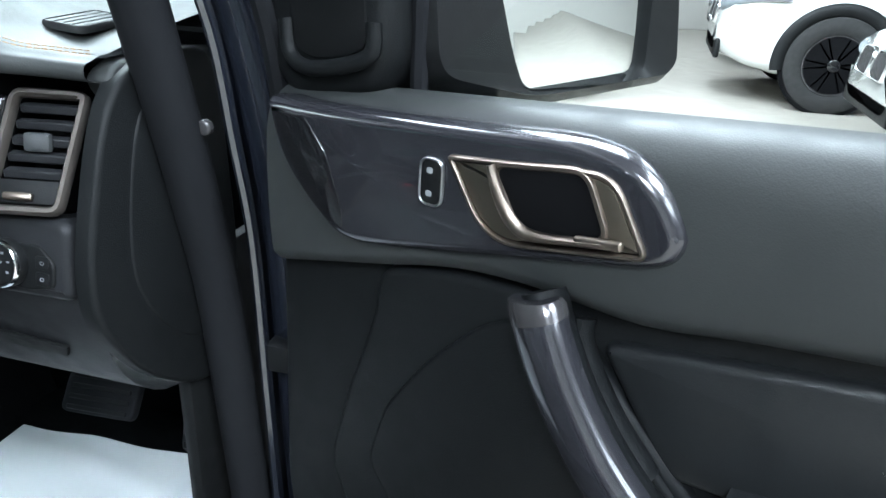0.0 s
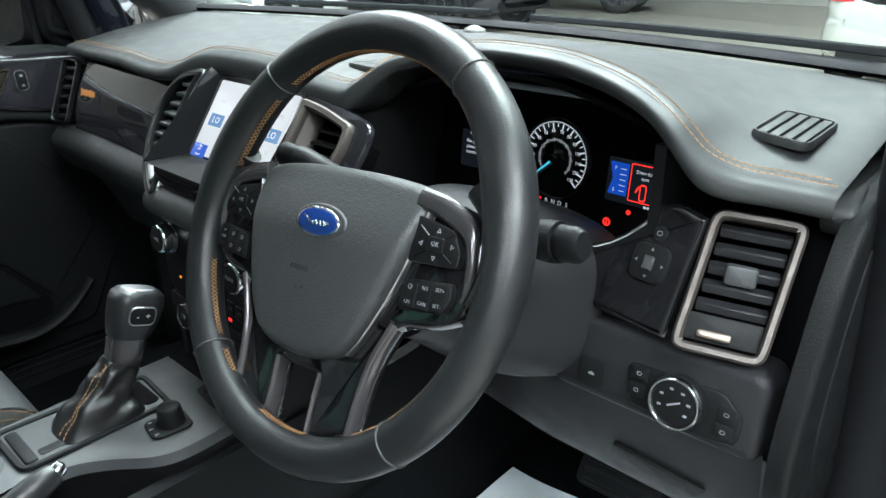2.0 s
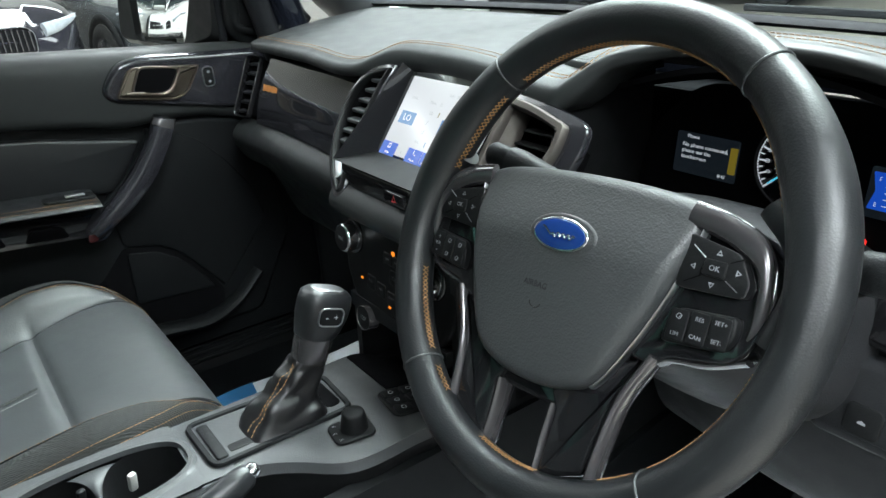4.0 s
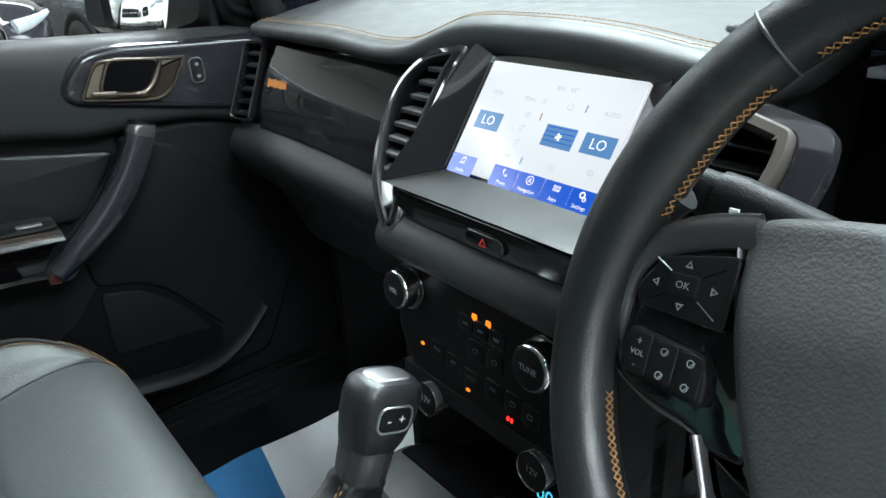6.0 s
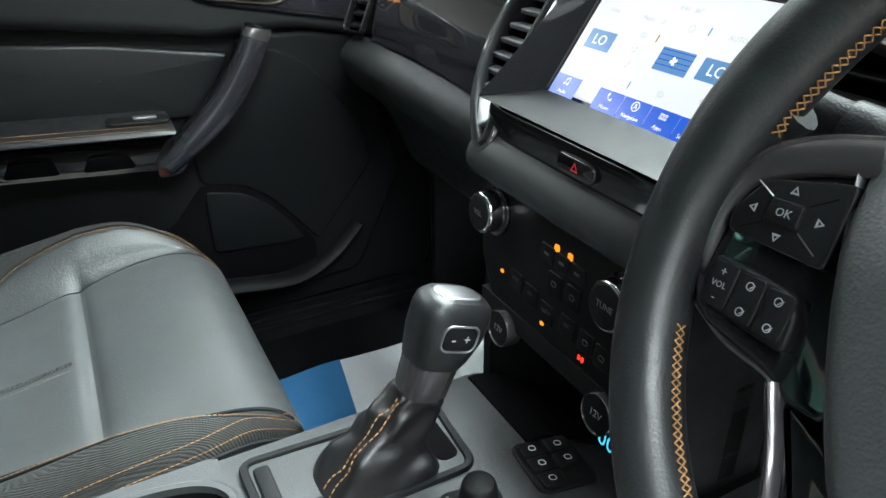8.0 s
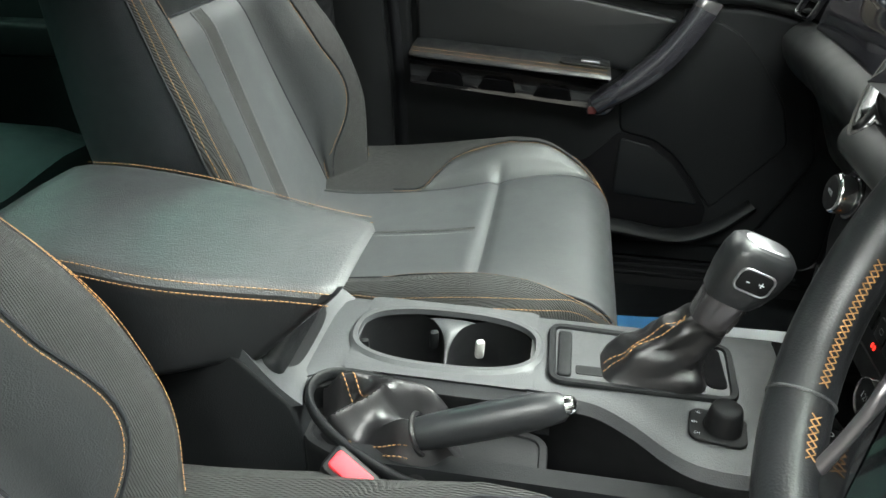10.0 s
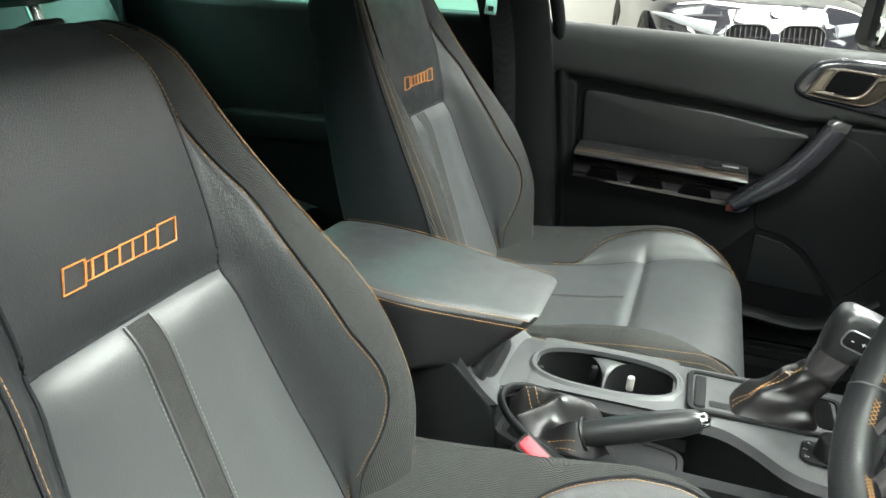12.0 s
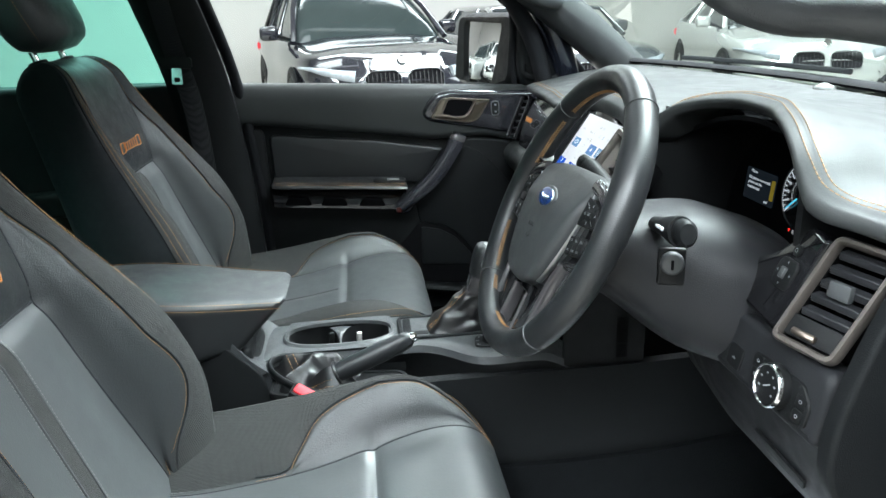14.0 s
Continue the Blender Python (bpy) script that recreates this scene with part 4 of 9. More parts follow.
# gloss trim round the column, between cluster and driver's vent
TP = basis((0.5195, 0.204, 1.143), (1, -0.10, 0), (0, 0.42, 1.0))
bm = BM()
slab(bm, TP, round_poly([(-0.090, -0.045), (0.062, -0.050), (0.064, 0.055), (0.030, 0.062), (-0.012, 0.012), (-0.085, -0.012)], [0.006, 0.004, 0.004, 0.01, 0.03, 0.01]), 0.02, 0.006, z0=-0.02)
trim_r = part("switch_trim", bm, PIANO, dash, "gloss dark grey trim")
bm = BM()
slab(bm, TP @ pose(0.030, 0.006, 0), rrect(0.034, 0.032, 0.009), 0.003, 0.0015)
msw = part("mirror_switch", bm, PLASTIC_DARK, trim_r, "black mirror adjuster")
bm = BM()
box(bm, TP @ pose(0.030, 0.006, 0.002), 0.009, 0.012, 0.004, 0.001, 1)
part("slider", bm, PLASTIC_GREY, msw)
bm = BM()
for dx, dy, rot in ((0.0125, 0, -90), (-0.0125, 0, 90), (0, 0.0118, 0), (0, -0.0118, 180)):
    slab(bm, TP @ pose(0.030 + dx, 0.006 + dy, 0.0031, 0, 0, rot), [(-0.0015, -0.0012), (0.0015, -0.0012), (0, 0.0013)], 0.0003)
part("arrow", bm, DIM_MARK, msw)
bm = BM()
disc(bm, TP @ pose(0.0312, 0.032, 0), 0.0062, 0.003, 0.0012, 20)
b2 = part("round_button", bm, PLASTIC_DARK, trim_r)
bm = BM()
ringslab(bm, TP @ pose(0.0312, 0.032, 0.003), rrect(0.005, 0.0042, 0.0015, 2), rrect(0.0038, 0.003, 0.001, 2), 0.0002, 0.0001)
part("icon", bm, DIM_MARK, b2)

# lower switch panel
LP = basis((0.575, 0.1755, 1.043), (1, 0.0, 0), (0, 0.20, 1.0))
bm = BM()
slab(bm, LP, round_poly([(-0.096, -0.024), (0.093, -0.022), (0.091, 0.044), (0.082, 0.053), (-0.088, 0.048), (-0.098, 0.038)], 0.012), 0.05, 0.010, z0=-0.05)
lpan = part("lower_panel", bm, PANEL, dash, "charcoal grained switch panel")
bm = BM()
slab(bm, LP @ pose(-0.055, 0.0005, 0), rrect(0.027, 0.025, 0.005), 0.002, 0.0012)
b2 = part("socket_button", bm, PLASTIC_DARK, lpan)
bm = BM()
slab(bm, LP @ pose(-0.055, -0.001, 0.002), [(-0.003, -0.001), (0.003, -0.001), (0.003, 0.0004), (0.0, 0.002), (-0.003, 0.0004)], 0.0002)
part("icon", bm, DIM_MARK, b2)
bm = BM()
slab(bm, LP, round_poly([(-0.014, -0.0115), (0.050, -0.0150), (0.077, -0.0100), (0.0775, 0.013), (0.060, 0.0285), (-0.022, 0.024), (-0.022, 0.010)], 0.006), 0.003, 0.002)
lsw = part("light_switch_panel", bm, PLASTIC_DARK, lpan, "black light switch panel")
LK2 = LP @ pose(0.0270, 0.0085, 0.003)
bm = BM()
disc(bm, LK2, 0.0228, 0.010, 0.003, 40)
part("knob_base", bm, PLASTIC_DARK, lsw)
bm = BM()
ringslab(bm, LK2, circle(0.0222, 40), circle(0.0186, 40), 0.0130, 0.0016)
part("knob_ring", bm, CHROME, lsw, "bright chrome ring")
bm = BM()
disc(bm, LK2, 0.0190, 0.0115, 0.0016, 40)
part("knob_face", bm, PLASTIC_DARK, lsw)
bm = BM()
for i in range(6):
    a = radians(200 - 46 * i)
    box(bm, LK2 @ pose(0.0125 * math.cos(a), 0.0125 * math.sin(a), 0.0116), 0.0032, 0.0020, 0.0002, 0.0001, 1)
box(bm, LK2 @ pose(0, 0, 0.0116, 0, 0, 30), 0.012, 0.0016, 0.0002, 0.0001, 1)
part("knob_marks", bm, DIM_MARK, lsw)
for dx, up in ((-0.0105, 0.010), (0.0655, 0.005)):
    for dy in (0.0075, -0.0075):
        bm = BM()
        slab(bm, LP @ pose(dx, up + dy, 0.003), rrect(0.015, 0.0125, 0.0025), 0.0012, 0.0008)
        b2 = part("push_button", bm, PLASTIC_DARK, lsw)
        bm = BM()
        ringslab(bm, LP @ pose(dx, up + dy, 0.0042), rrect(0.0045, 0.0034, 0.0014, 2), rrect(0.0033, 0.0022, 0.001, 2), 0.0002, 0.0001)
        part("icon", bm, DIM_MARK, b2)

# knee panel
def knee(u, v):
    x = 0.30 + 0.37 * u
    s = spline([(0.182, 1.028), (0.190, 1.000), (0.213, 0.93), (0.25, 0.885), (0.30, 0.86), (0.40, 0.86)], 13)
    k = v * 12
    i = min(int(k), 11)
    p = s[i] * (1 - (k - i)) + s[i + 1] * (k - i)
    return (x, p[0] + 0.05 * max(0, 0.35 - u), p[1] + 0.0)


bm = BM()
sheet(bm, knee, 16, 14)
part("knee_panel", bm, PANEL, dash, "charcoal plastic knee panel")
KP = basis((0.575, 0.2035, 0.952), (1, 0, 0), (0, -0.45, 1))
bm = BM()
slab(bm, KP, round_poly([(-0.045, -0.012), (0.040, -0.016), (0.050, 0.002), (-0.040, 0.010)], 0.003), 0.003, 0.001)
part("release_handle", bm, PLASTIC_DARK, dash)
# steering column shroud
def shroud(u, v):
    a = 2 * math.pi * u
    c = V((0.380 + 0.006 * v, 0.050 + 0.19 * v, 1.142 - 0.072 * v))
    rx = 0.070 + 0.060 * sstep(0, 0.9, v)
    rz = 0.046 + 0.034 * sstep(0, 0.7, v)
    sq = 1 / max(abs(math.cos(a)) ** 2.8 + abs(math.sin(a)) ** 2.8, 1e-6) ** (1 / 2.8)
    return c + V((rx * math.cos(a) * sq, 0.35 * math.sin(a) * sq * rz, rz * math.sin(a) * sq))


bm = BM()
loft(bm, [[shroud(i / 44, j / 14) for i in range(44)] for j in range(15)])
part("column_shroud", bm, PANEL, dash, "black steering column shroud")


def stalk(s, tip, label):
    t = tagged(new("column_stalk"), label)
    t.parent = dash
    root = V((0.378 + s * 0.060, 0.112, 1.176))
    t.location = root - dash.location
    tip = V(tip)
    d = (tip - root).normalized()
    L = (tip - root).length
    bm = BM()
    pts = [root + d * (L * f) for f in (0.0, 0.25, 0.5, 0.72, 0.80)]
    sweep(bm, pts, [(0.010, 0.009), (0.0105, 0.010), (0.012, 0.0135), (0.014, 0.0165), (0.0135, 0.016)], 18)
    part("arm", bm, PLASTIC, t)
    bm = BM()
    m = basis(root + d * (L * 0.80), (0, -0.2, 1), V((0, 1, 0.2)) * s)
    q = [root + d * (L * f) for f in (0.80, 0.82, 0.96, 1.0)]
    sweep(bm, q, [(0.010, 0.012), (0.0110, 0.0140), (0.0108, 0.0138), (0.0080, 0.0105)], 22)
    part("end_knob", bm, PLASTIC, t)
    for i in range(4):
        bm = BM()
        mm = basis(root + d * (L * (0.40 + 0.09 * i)) + V((0, -0.0125 - 0.0011 * i, 0.003)), (1, 0, 0), (0, 0.25, 1))
        box(bm, mm, 0.0055, 0.0036 if i % 2 else 0.0022, 0.0014, 0.0002, 1)
        part("mark", bm, WHITE_MARK, t)


stalk(1, (0.550, 0.096, 1.198), "black light stalk with white marks")
stalk(-1, (0.178, 0.104, 1.196), "black wiper stalk with white marks")
# ignition button cover on the shroud
bm = BM()
LK = basis((0.4680, 0.118, 1.136), (0.35, 1, 0), (0, 0, 1))
box(bm, LK, 0.030, 0.044, 0.008, 0.003)
lock = part("lock_plate", bm, PLASTIC_DARK, dash)
bm = BM()
disc(bm, LK @ pose(0, 0.006, 0.008), 0.013, 0.010, 0.004, 28)
part("key_barrel", bm, PLASTIC_GREY, lock)
bm = BM()
box(bm, LK @ pose(0, 0.006, 0.0175), 0.003, 0.011, 0.002, 0.0006, 1)
part("key_slot", bm, DEEP, lock)

# ---- centre stack ----
stack = thing("centre_stack", "centre stack with touchscreen, knobs and lit buttons", "control panel", loc=(0.0, 0.13, 1.05))
SM = basis((0.0, 0.1673, 1.1862), (1, 0, 0), (0, 0.575, 0.82))
bm = BM()
slab(bm, SM, round_poly([(-0.118, -0.070), (0.118, -0.070), (0.118, 0.068), (-0.118, 0.068)], 0.008), 0.02, 0.003, z0=-0.028)
part("screen_housing", bm, PIANO, stack, "glossy black screen surround")
bm = BM()
slab(bm, SM, rrect(0.172, 0.106, 0.002, 2), 0.004, 0.001, z0=-0.007)
screen = part("touchscreen", bm, SCREEN_WHITE, stack, "lit white climate screen")
SS = SM @ pose(0, 0, -0.0028)


def tile(name, x, y, w, h, material, up=0.0002):
    bm = BM()
    slab(bm, SS @ pose(x, y, 0), rrect(w, h, 0.0005, 1), up)
    return part(name, bm, material, screen)


def menu_icon(kind, x):
    bm = BM()
    m = SS @ pose(x, -0.0435, 0.0003)
    if kind == "Audio":
        for dx in (-0.0016, 0.0022):
            disc(bm, m @ pose(dx - 0.0005, -0.0022, 0), 0.0011, 0.0002, 0, 12)
            box(bm, m @ pose(dx + 0.0004, 0.0004, 0), 0.0006, 0.005, 0.0002, 0.00005, 1)
        box(bm, m @ pose(0.0007, 0.0027, 0, 0, 0, 8), 0.0044, 0.0012, 0.0002, 0.00005, 1)
    elif kind == "Phone":
        sweep(bm, [m @ V((0.0034 * math.cos(radians(a)) + 0.0018, 0.0034 * math.sin(radians(a)) + 0.001, 0)) for a in range(160, 281, 12)], [(0.0002, 0.0007)] * 11, 6, up=m.col[2].xyz)
        for dx, dy in ((-0.0014, 0.0020), (0.0024, -0.0020)):
            box(bm, m @ pose(dx, dy, 0, 0, 0, -40), 0.0017, 0.0024, 0.0003, 0.0001, 1)
    elif kind == "Navigation":
        ringslab(bm, m, circle(0.0040, 24), circle(0.0034, 24), 0.0003, 0.00005)
        for sd in (-1, 1):
            box(bm, m @ pose(sd * 0.0009, 0, 0, 0, 0, sd * 20), 0.0006, 0.0046, 0.0002, 0.00005, 1)
        box(bm, m @ pose(0, -0.0008, 0), 0.0022, 0.0005, 0.0002, 0.00005, 1)
    elif kind == "Apps":
        for i in range(3):
            for k in range(2):
                ringslab(bm, m @ pose(-0.0026 + 0.0026 * i, -0.0013 + 0.0026 * k, 0), rrect(0.0020, 0.0020, 0.0004, 2), rrect(0.0010, 0.0010, 0.0002, 2), 0.0002, 0.00004)
    else:
        for dx, dy, r in ((-0.0008, 0.0009, 0.0026), (0.0022, -0.0022, 0.0016)):
            ringslab(bm, m @ pose(dx, dy, 0), [((r + 0.0004 * (i % 2)) * math.cos(math.pi * i / 8), (r + 0.0004 * (i % 2)) * math.sin(math.pi * i / 8)) for i in range(16)], circle(r * 0.62, 16), 0.0003, 0.00005)
    part("menu_icon", bm, WHITE_LED, screen)


for x, w, txt in ((-0.0690, 0.0325, "Audio"), (-0.0145, 0.0295, "Phone"), (0.0155, 0.0295, "Navigation"), (0.0449, 0.0285, "Apps"), (0.0717, 0.0245, "Settings")):
    tile("menu_tile", x, -0.0475, w, 0.0185, SCREEN_BLUE)
    lettering("menu_text", txt, SS @ pose(x, -0.0525, 0.0004), 0.0044, WHITE_LED, screen, 0.0001)
    menu_icon(txt, x)
tile("info_mark", -0.0415, -0.0475, 0.0010, 0.0042, SCREEN_GREY)
for x, y in ((-0.060, -0.003), (0.065, -0.0027)):
    tile("temperature_tile", x, y, 0.031, 0.0170, SCREEN_STEEL)
    lettering("temperature", "LO", SS @ pose(x, y, 0.0004), 0.0125, WHITE_LED, screen, 0.0001)
tile("fan_tile", 0.0245, -0.0035, 0.033, 0.0185, SCREEN_STEEL)
bm = BM()
for i in range(4):
    box(bm, SS @ pose(0.0245, -0.0080 + 0.0040 * i, 0.0002), 0.032, 0.0007, 0.0002, 0.00005, 1)
part("fan_bars", bm, SCREEN_BLUE, screen)
bm = BM()
for k in range(4):
    box(bm, SS @ pose(0.0245, -0.0035, 0.0004, 0, 0, 90 * k + 20) @ pose(0.0018, 0, 0), 0.003, 0.0024, 0.0002, 0.0001, 1)
part("fan_icon", bm, WHITE_LED, screen)
for x, y, txt, sz in ((0.0064, 0.0368, "8:41", 0.0058), (0.0200, 0.0368, "66\u00b0", 0.0058), (-0.0227, 0.0236, "Menu", 0.0058), (-0.0623, 0.0243, "DUAL", 0.0050), (0.0658, 0.0227, "AUTO", 0.0056), (-0.0198, -0.0289, "A/C", 0.0052)):
    lettering("screen_text", txt, SS @ pose(x, y, 0.0001), sz, SCREEN_GREY, screen, 0.0001)
for x, y, c in ((0.0398, 0.0237, SCREEN_STEEL), (-0.0026, 0.010, SCREEN_YELLOW), (-0.0032, -0.0299, SCREEN_STEEL)):
    tile("status_bar", x, y, 0.0011, 0.0066, c)
for x, y in ((-0.018, 0.0099), (0.0301, -0.029), (0.0687, -0.0249)):
    bm = BM()
    ringslab(bm, SS @ pose(x, y, 0), rrect(0.0064, 0.0042, 0.0015, 2), rrect(0.0054, 0.0032, 0.001, 2), 0.0002, 0.0001)
    for k in range(3):
        box(bm, SS @ pose(x - 0.0016 + 0.0016 * k, y, 0.0001), 0.0005, 0.0026, 0.0002, 0.00004, 1)
    part("screen_icon", bm, SCREEN_GREY, screen)
for x, y in ((-0.0184, -0.0029), (-0.0176, -0.0156)):
    bm = BM()
    disc(bm, SS @ pose(x + 0.0016, y + 0.0022, 0), 0.0009, 0.0002, 0, 12)
    box(bm, SS @ pose(x + 0.0010, y - 0.0002, 0.0001, 0, 0, -14), 0.0007, 0.0036, 0.0002, 0.00004, 1)
    box(bm, SS @ pose(x - 0.0004, y - 0.0020, 0.0001), 0.0034, 0.0007, 0.0002, 0.00004, 1)
    box(bm, SS @ pose(x - 0.0026, y + 0.0010, 0.0001, 0, 0, 30), 0.0022, 0.0006, 0.0002, 0.00004, 1)
    part("screen_icon", bm, SCREEN_GREY, screen)
bm = BM()
ringslab(bm, SS @ pose(0.023, 0.023, 0), circle(0.0030, 20), circle(0.0025, 20), 0.0002, 0.00005)
part("screen_icon", bm, SCREEN_GREY, screen)
bm = BM()
for k in range(3):
    box(bm, SS @ pose(-0.0059, 0.0219 + 0.0016 * k, 0.0001), 0.0050, 0.0005, 0.0002, 0.00004, 1)
part("screen_icon", bm, SCREEN_GREY, screen)

# curved side vents and the frames round them
def side_vent(s):
    v = tagged(new("side_vent"), "tall curved air vent beside the screen")
    v.parent = stack
    v.location = V((s * 0.15, 0.18, 1.16)) - stack.location
    m = SM @ pose(0, 0, 0.0025)
    if s > 0:
        out = round_poly([(0.116, 0.047), (0.160, 0.042), (0.211, 0.029), (0.214, 0.004), (0.209, -0.022), (0.194, -0.060), (0.174, -0.092), (0.149, -0.115), (0.124, -0.130), (0.114, -0.122), (0.114, -0.04)], [0.006, 0.02, 0.006, 0.02, 0.02, 0.02, 0.02, 0.02, 0.004, 0.004, 0.03])
    else:
        out = round_poly([(-0.122, 0.054), (-0.168, 0.043), (-0.190, 0.016), (-0.192, -0.018), (-0.182, -0.055), (-0.166, -0.086), (-0.142, -0.110), (-0.117, -0.128), (-0.111, -0.122), (-0.124, -0.07), (-0.131, -0.02), (-0.130, 0.03)], [0.004, 0.02, 0.02, 0.02, 0.02, 0.02, 0.02, 0.004, 0.004, 0.03, 0.03, 0.02])
    out = even(out, 140)
    inn = inset(out, 0.010 if s > 0 else 0.0065)
    bm = BM()
    ringslab(bm, m, out, inn, 0.014 if s > 0 else 0.009, 0.003)
    part("rim", bm, VENT_RIM if s > 0 else PIANO_MATT, v)
    bm = BM()
    wide = [(x + 0.016 * sstep(0.14, 0.20, x), y) for x, y in inset(out, -0.008)] if s > 0 else inset(out, -0.008)
    ringslab(bm, m, wide, inset(out, 0.001), 0.008, 0.003, z0=-0.002)
    part("surround", bm, GLOSS, v)
    if s > 0:
        # broad sloping inner cheek beside the screen
        bm = BM()
        sheet(bm, lambda u, w: m @ V((0.119 + 0.0165 * u, 0.040 - 0.155 * w, 0.013 - 0.024 * u)), 4, 12, 0.003, -m.col[2].xyz)
        part("cheek", bm, VENT_RIM, v, "dark bronze inner cheek")
    bm = BM()
    loft(bm, [[m @ V((x, y, 0.004)) for x, y in inset(inn, -0.002)], [m @ V((x, y, -0.05)) for x, y in inn]], cap=(False, True))
    part("throat", bm, DEEP, v)
    if s < 0:
        bm = BM()
        slab(bm, m @ pose(-0.1375, -0.095, 0.003, 0, 0, 38), rrect(0.017, 0.034, 0.004), 0.005, 0.002)
        part("end_cap", bm, SATIN, v, "satin chrome end piece")
    for i in range(8):
        y = 0.040 - 0.0155 * i
        bm = BM()
        cx = -0.158 + 0.16 * (y + 0.02) if s < 0 else 0.168 + 0.16 * (y + 0.02)
        wd = (0.070 if s > 0 else 0.046) - 0.014 * abs(y + 0.01) / 0.06
        box(bm, m @ pose(cx, y, -0.014 if s > 0 else -0.010, 35, 0, 0), wd, 0.0025 if s > 0 else 0.0050, 0.014, 0.001, 1)
        part("slat", bm, PLASTIC_DARK if s > 0 else PLASTIC_GREY, v)


side_vent(-1)
side_vent(1)
# funnel of gloss facets round the screen, down to the lip below it
def facet(name, a, b, c, d, material):
    a, b, c, d = (SM @ V(q) for q in (a, b, c, d))
    bm = BM()
    sheet(bm, lambda u, v: (a * (1 - u) + b * u) * (1 - v) + (d * (1 - u) + c * u) * v, 6, 6, 0.004, -SM.col[2].xyz)
    return part(name, bm, material, stack)


facet("bezel_bottom", (-0.089, -0.0565, -0.002), (0.089, -0.0565, -0.002), (0.122, -0.0895, 0.0320), (-0.122, -0.0895, 0.0320), PIANO_MATT)
facet("bezel_side", (-0.0895, 0.0570, -0.002), (-0.0895, -0.0565, -0.002), (-0.1225, -0.0895, 0.0325), (-0.110, 0.0640, 0.0060), PIANO)
facet("bezel_side", (0.0895, 0.0570, -0.002), (0.0895, -0.0565, -0.002), (0.1225, -0.0895, 0.0325), (0.110, 0.0640, 0.0060), PIANO)
LIP = [(0.1010, 1.1262), (0.0985, 1.1250), (0.0968, 1.1225), (0.0962, 1.1150), (0.0970, 1.1050), (0.0985, 1.0950)]
bm = BM()
sheet(bm, lambda u, v: ((u - 0.5) * (0.244 + 0.008 * v), LIP[int(round(v * 5))][0] + 0.006 * (2 * abs(u - 0.5)) ** 6, LIP[int(round(v * 5))][1]), 24, 5, 0.02, (0, 1, -0.3))
lower = part("gloss_lip", bm, LIP_BLACK, stack, "glossy lip under the screen")
HZM = basis((0.004, 0.0955, 1.109), (1, 0, 0), (0, 0.06, 1))
bm = BM()
slab(bm, HZM @ pose(0.010, 0.0, 0), rrect(0.046, 0.016, 0.007), 0.003, 0.002)
hb = part("hazard_button", bm, PIANO, lower)
bm = BM()
tri = [(0, 0.0045), (-0.0045, -0.003), (0.0045, -0.003)]
ringslab(bm, HZM @ pose(0.010, 0, 0.003), tri, [(x * 0.6, y * 0.6) for x, y in tri], 0.0002, 0.0001)
part("hazard_icon", bm, RED, hb)
# soft band between screen and radio
bm = BM()
sheet(bm, lambda u, v: (-0.132 + 0.258 * u, 0.1000 - 0.014 * math.sin(math.pi * v) ** 0.7 - 0.006 * v, 1.0975 - 0.043 * v), 12, 10, 0.03, (0, 1, 0))
part("soft_band", bm, PAD, stack)
RM = basis((0.0, 0.097, 0.992), (1, 0, 0), (0, 0.11, 1.0))
bm = BM()
slab(bm, RM, round_poly([(-0.130, 0.062), (-0.124, -0.015), (-0.085, -0.068), (0.085, -0.068), (0.118, -0.015), (0.124, 0.062)], 0.012), 0.04, 0.006, z0=-0.04)
radio = part("radio_panel", bm, PIANO_MATT, stack, "black radio and climate panel")


def rotary(x, z, r, parent, txt):
    bm = BM()
    disc(bm, RM @ pose(x, z, 0), r * 1.22, 0.004, 0.002, 36)
    k = part("knob_base", bm, PIANO, parent)
    bm = BM()
    disc(bm, RM @ pose(x, z, 0.003), r, 0.017, 0.003, 40)
    part("knob_ring", bm, CHROME, k, "chrome edged rotary knob")
    bm = BM()
    disc(bm, RM @ pose(x, z, 0.0185), r * 0.86, 0.0025, 0.001, 40)
    part("knob_face", bm, PLASTIC_DARK, k)
    lettering("knob_text", txt, RM @ pose(x, z, 0.0211), r * 0.36, DIM_MARK, k, 0.0001)


rotary(-0.104, 0.034, 0.0195, radio, "VOL")
rotary(0.077, 0.032, 0.0200, radio, "TUNE")
for x, z in ((-0.065, -0.070), (0.079, -0.066)):
    bm = BM()
    disc(bm, RM @ pose(x, z, -0.006), 0.0175, 0.014, 0.003, 32)
    k = part("power_socket", bm, PLASTIC_DARK, radio)
    bm = BM()
    ringslab(bm, RM @ pose(x, z, -0.006), circle(0.0178, 32), circle(0.0162, 32), 0.0150, 0.0007)
    part("socket_ring", bm, GRAPHITE, k)
    lettering("socket_text", "12V", RM @ pose(x, z, 0.0085), 0.009, DIM_MARK, k, 0.0001)
for x, z, w, h, c in ((-0.0096, 0.037, 0.0066, 0.0066, AMBER), (0.0084, 0.0374, 0.0062, 0.0062, AMBER), (-0.082, -0.0185, 0.0050, 0.0032, AMBER),
                      (-0.013, -0.0368, 0.0055, 0.0032, AMBER), (0.0139, -0.019, 0.0055, 0.0032, AMBER), (0.0401, -0.0389, 0.0028, 0.0048, RED_LED), (0.0446, -0.0389, 0.0028, 0.0048, RED_LED)):
    bm = BM()
    slab(bm, RM @ pose(x, z, 0.0), rrect(w, h, 0.0015, 2), 0.0006)
    part("indicator_lamp", bm, c, radio)
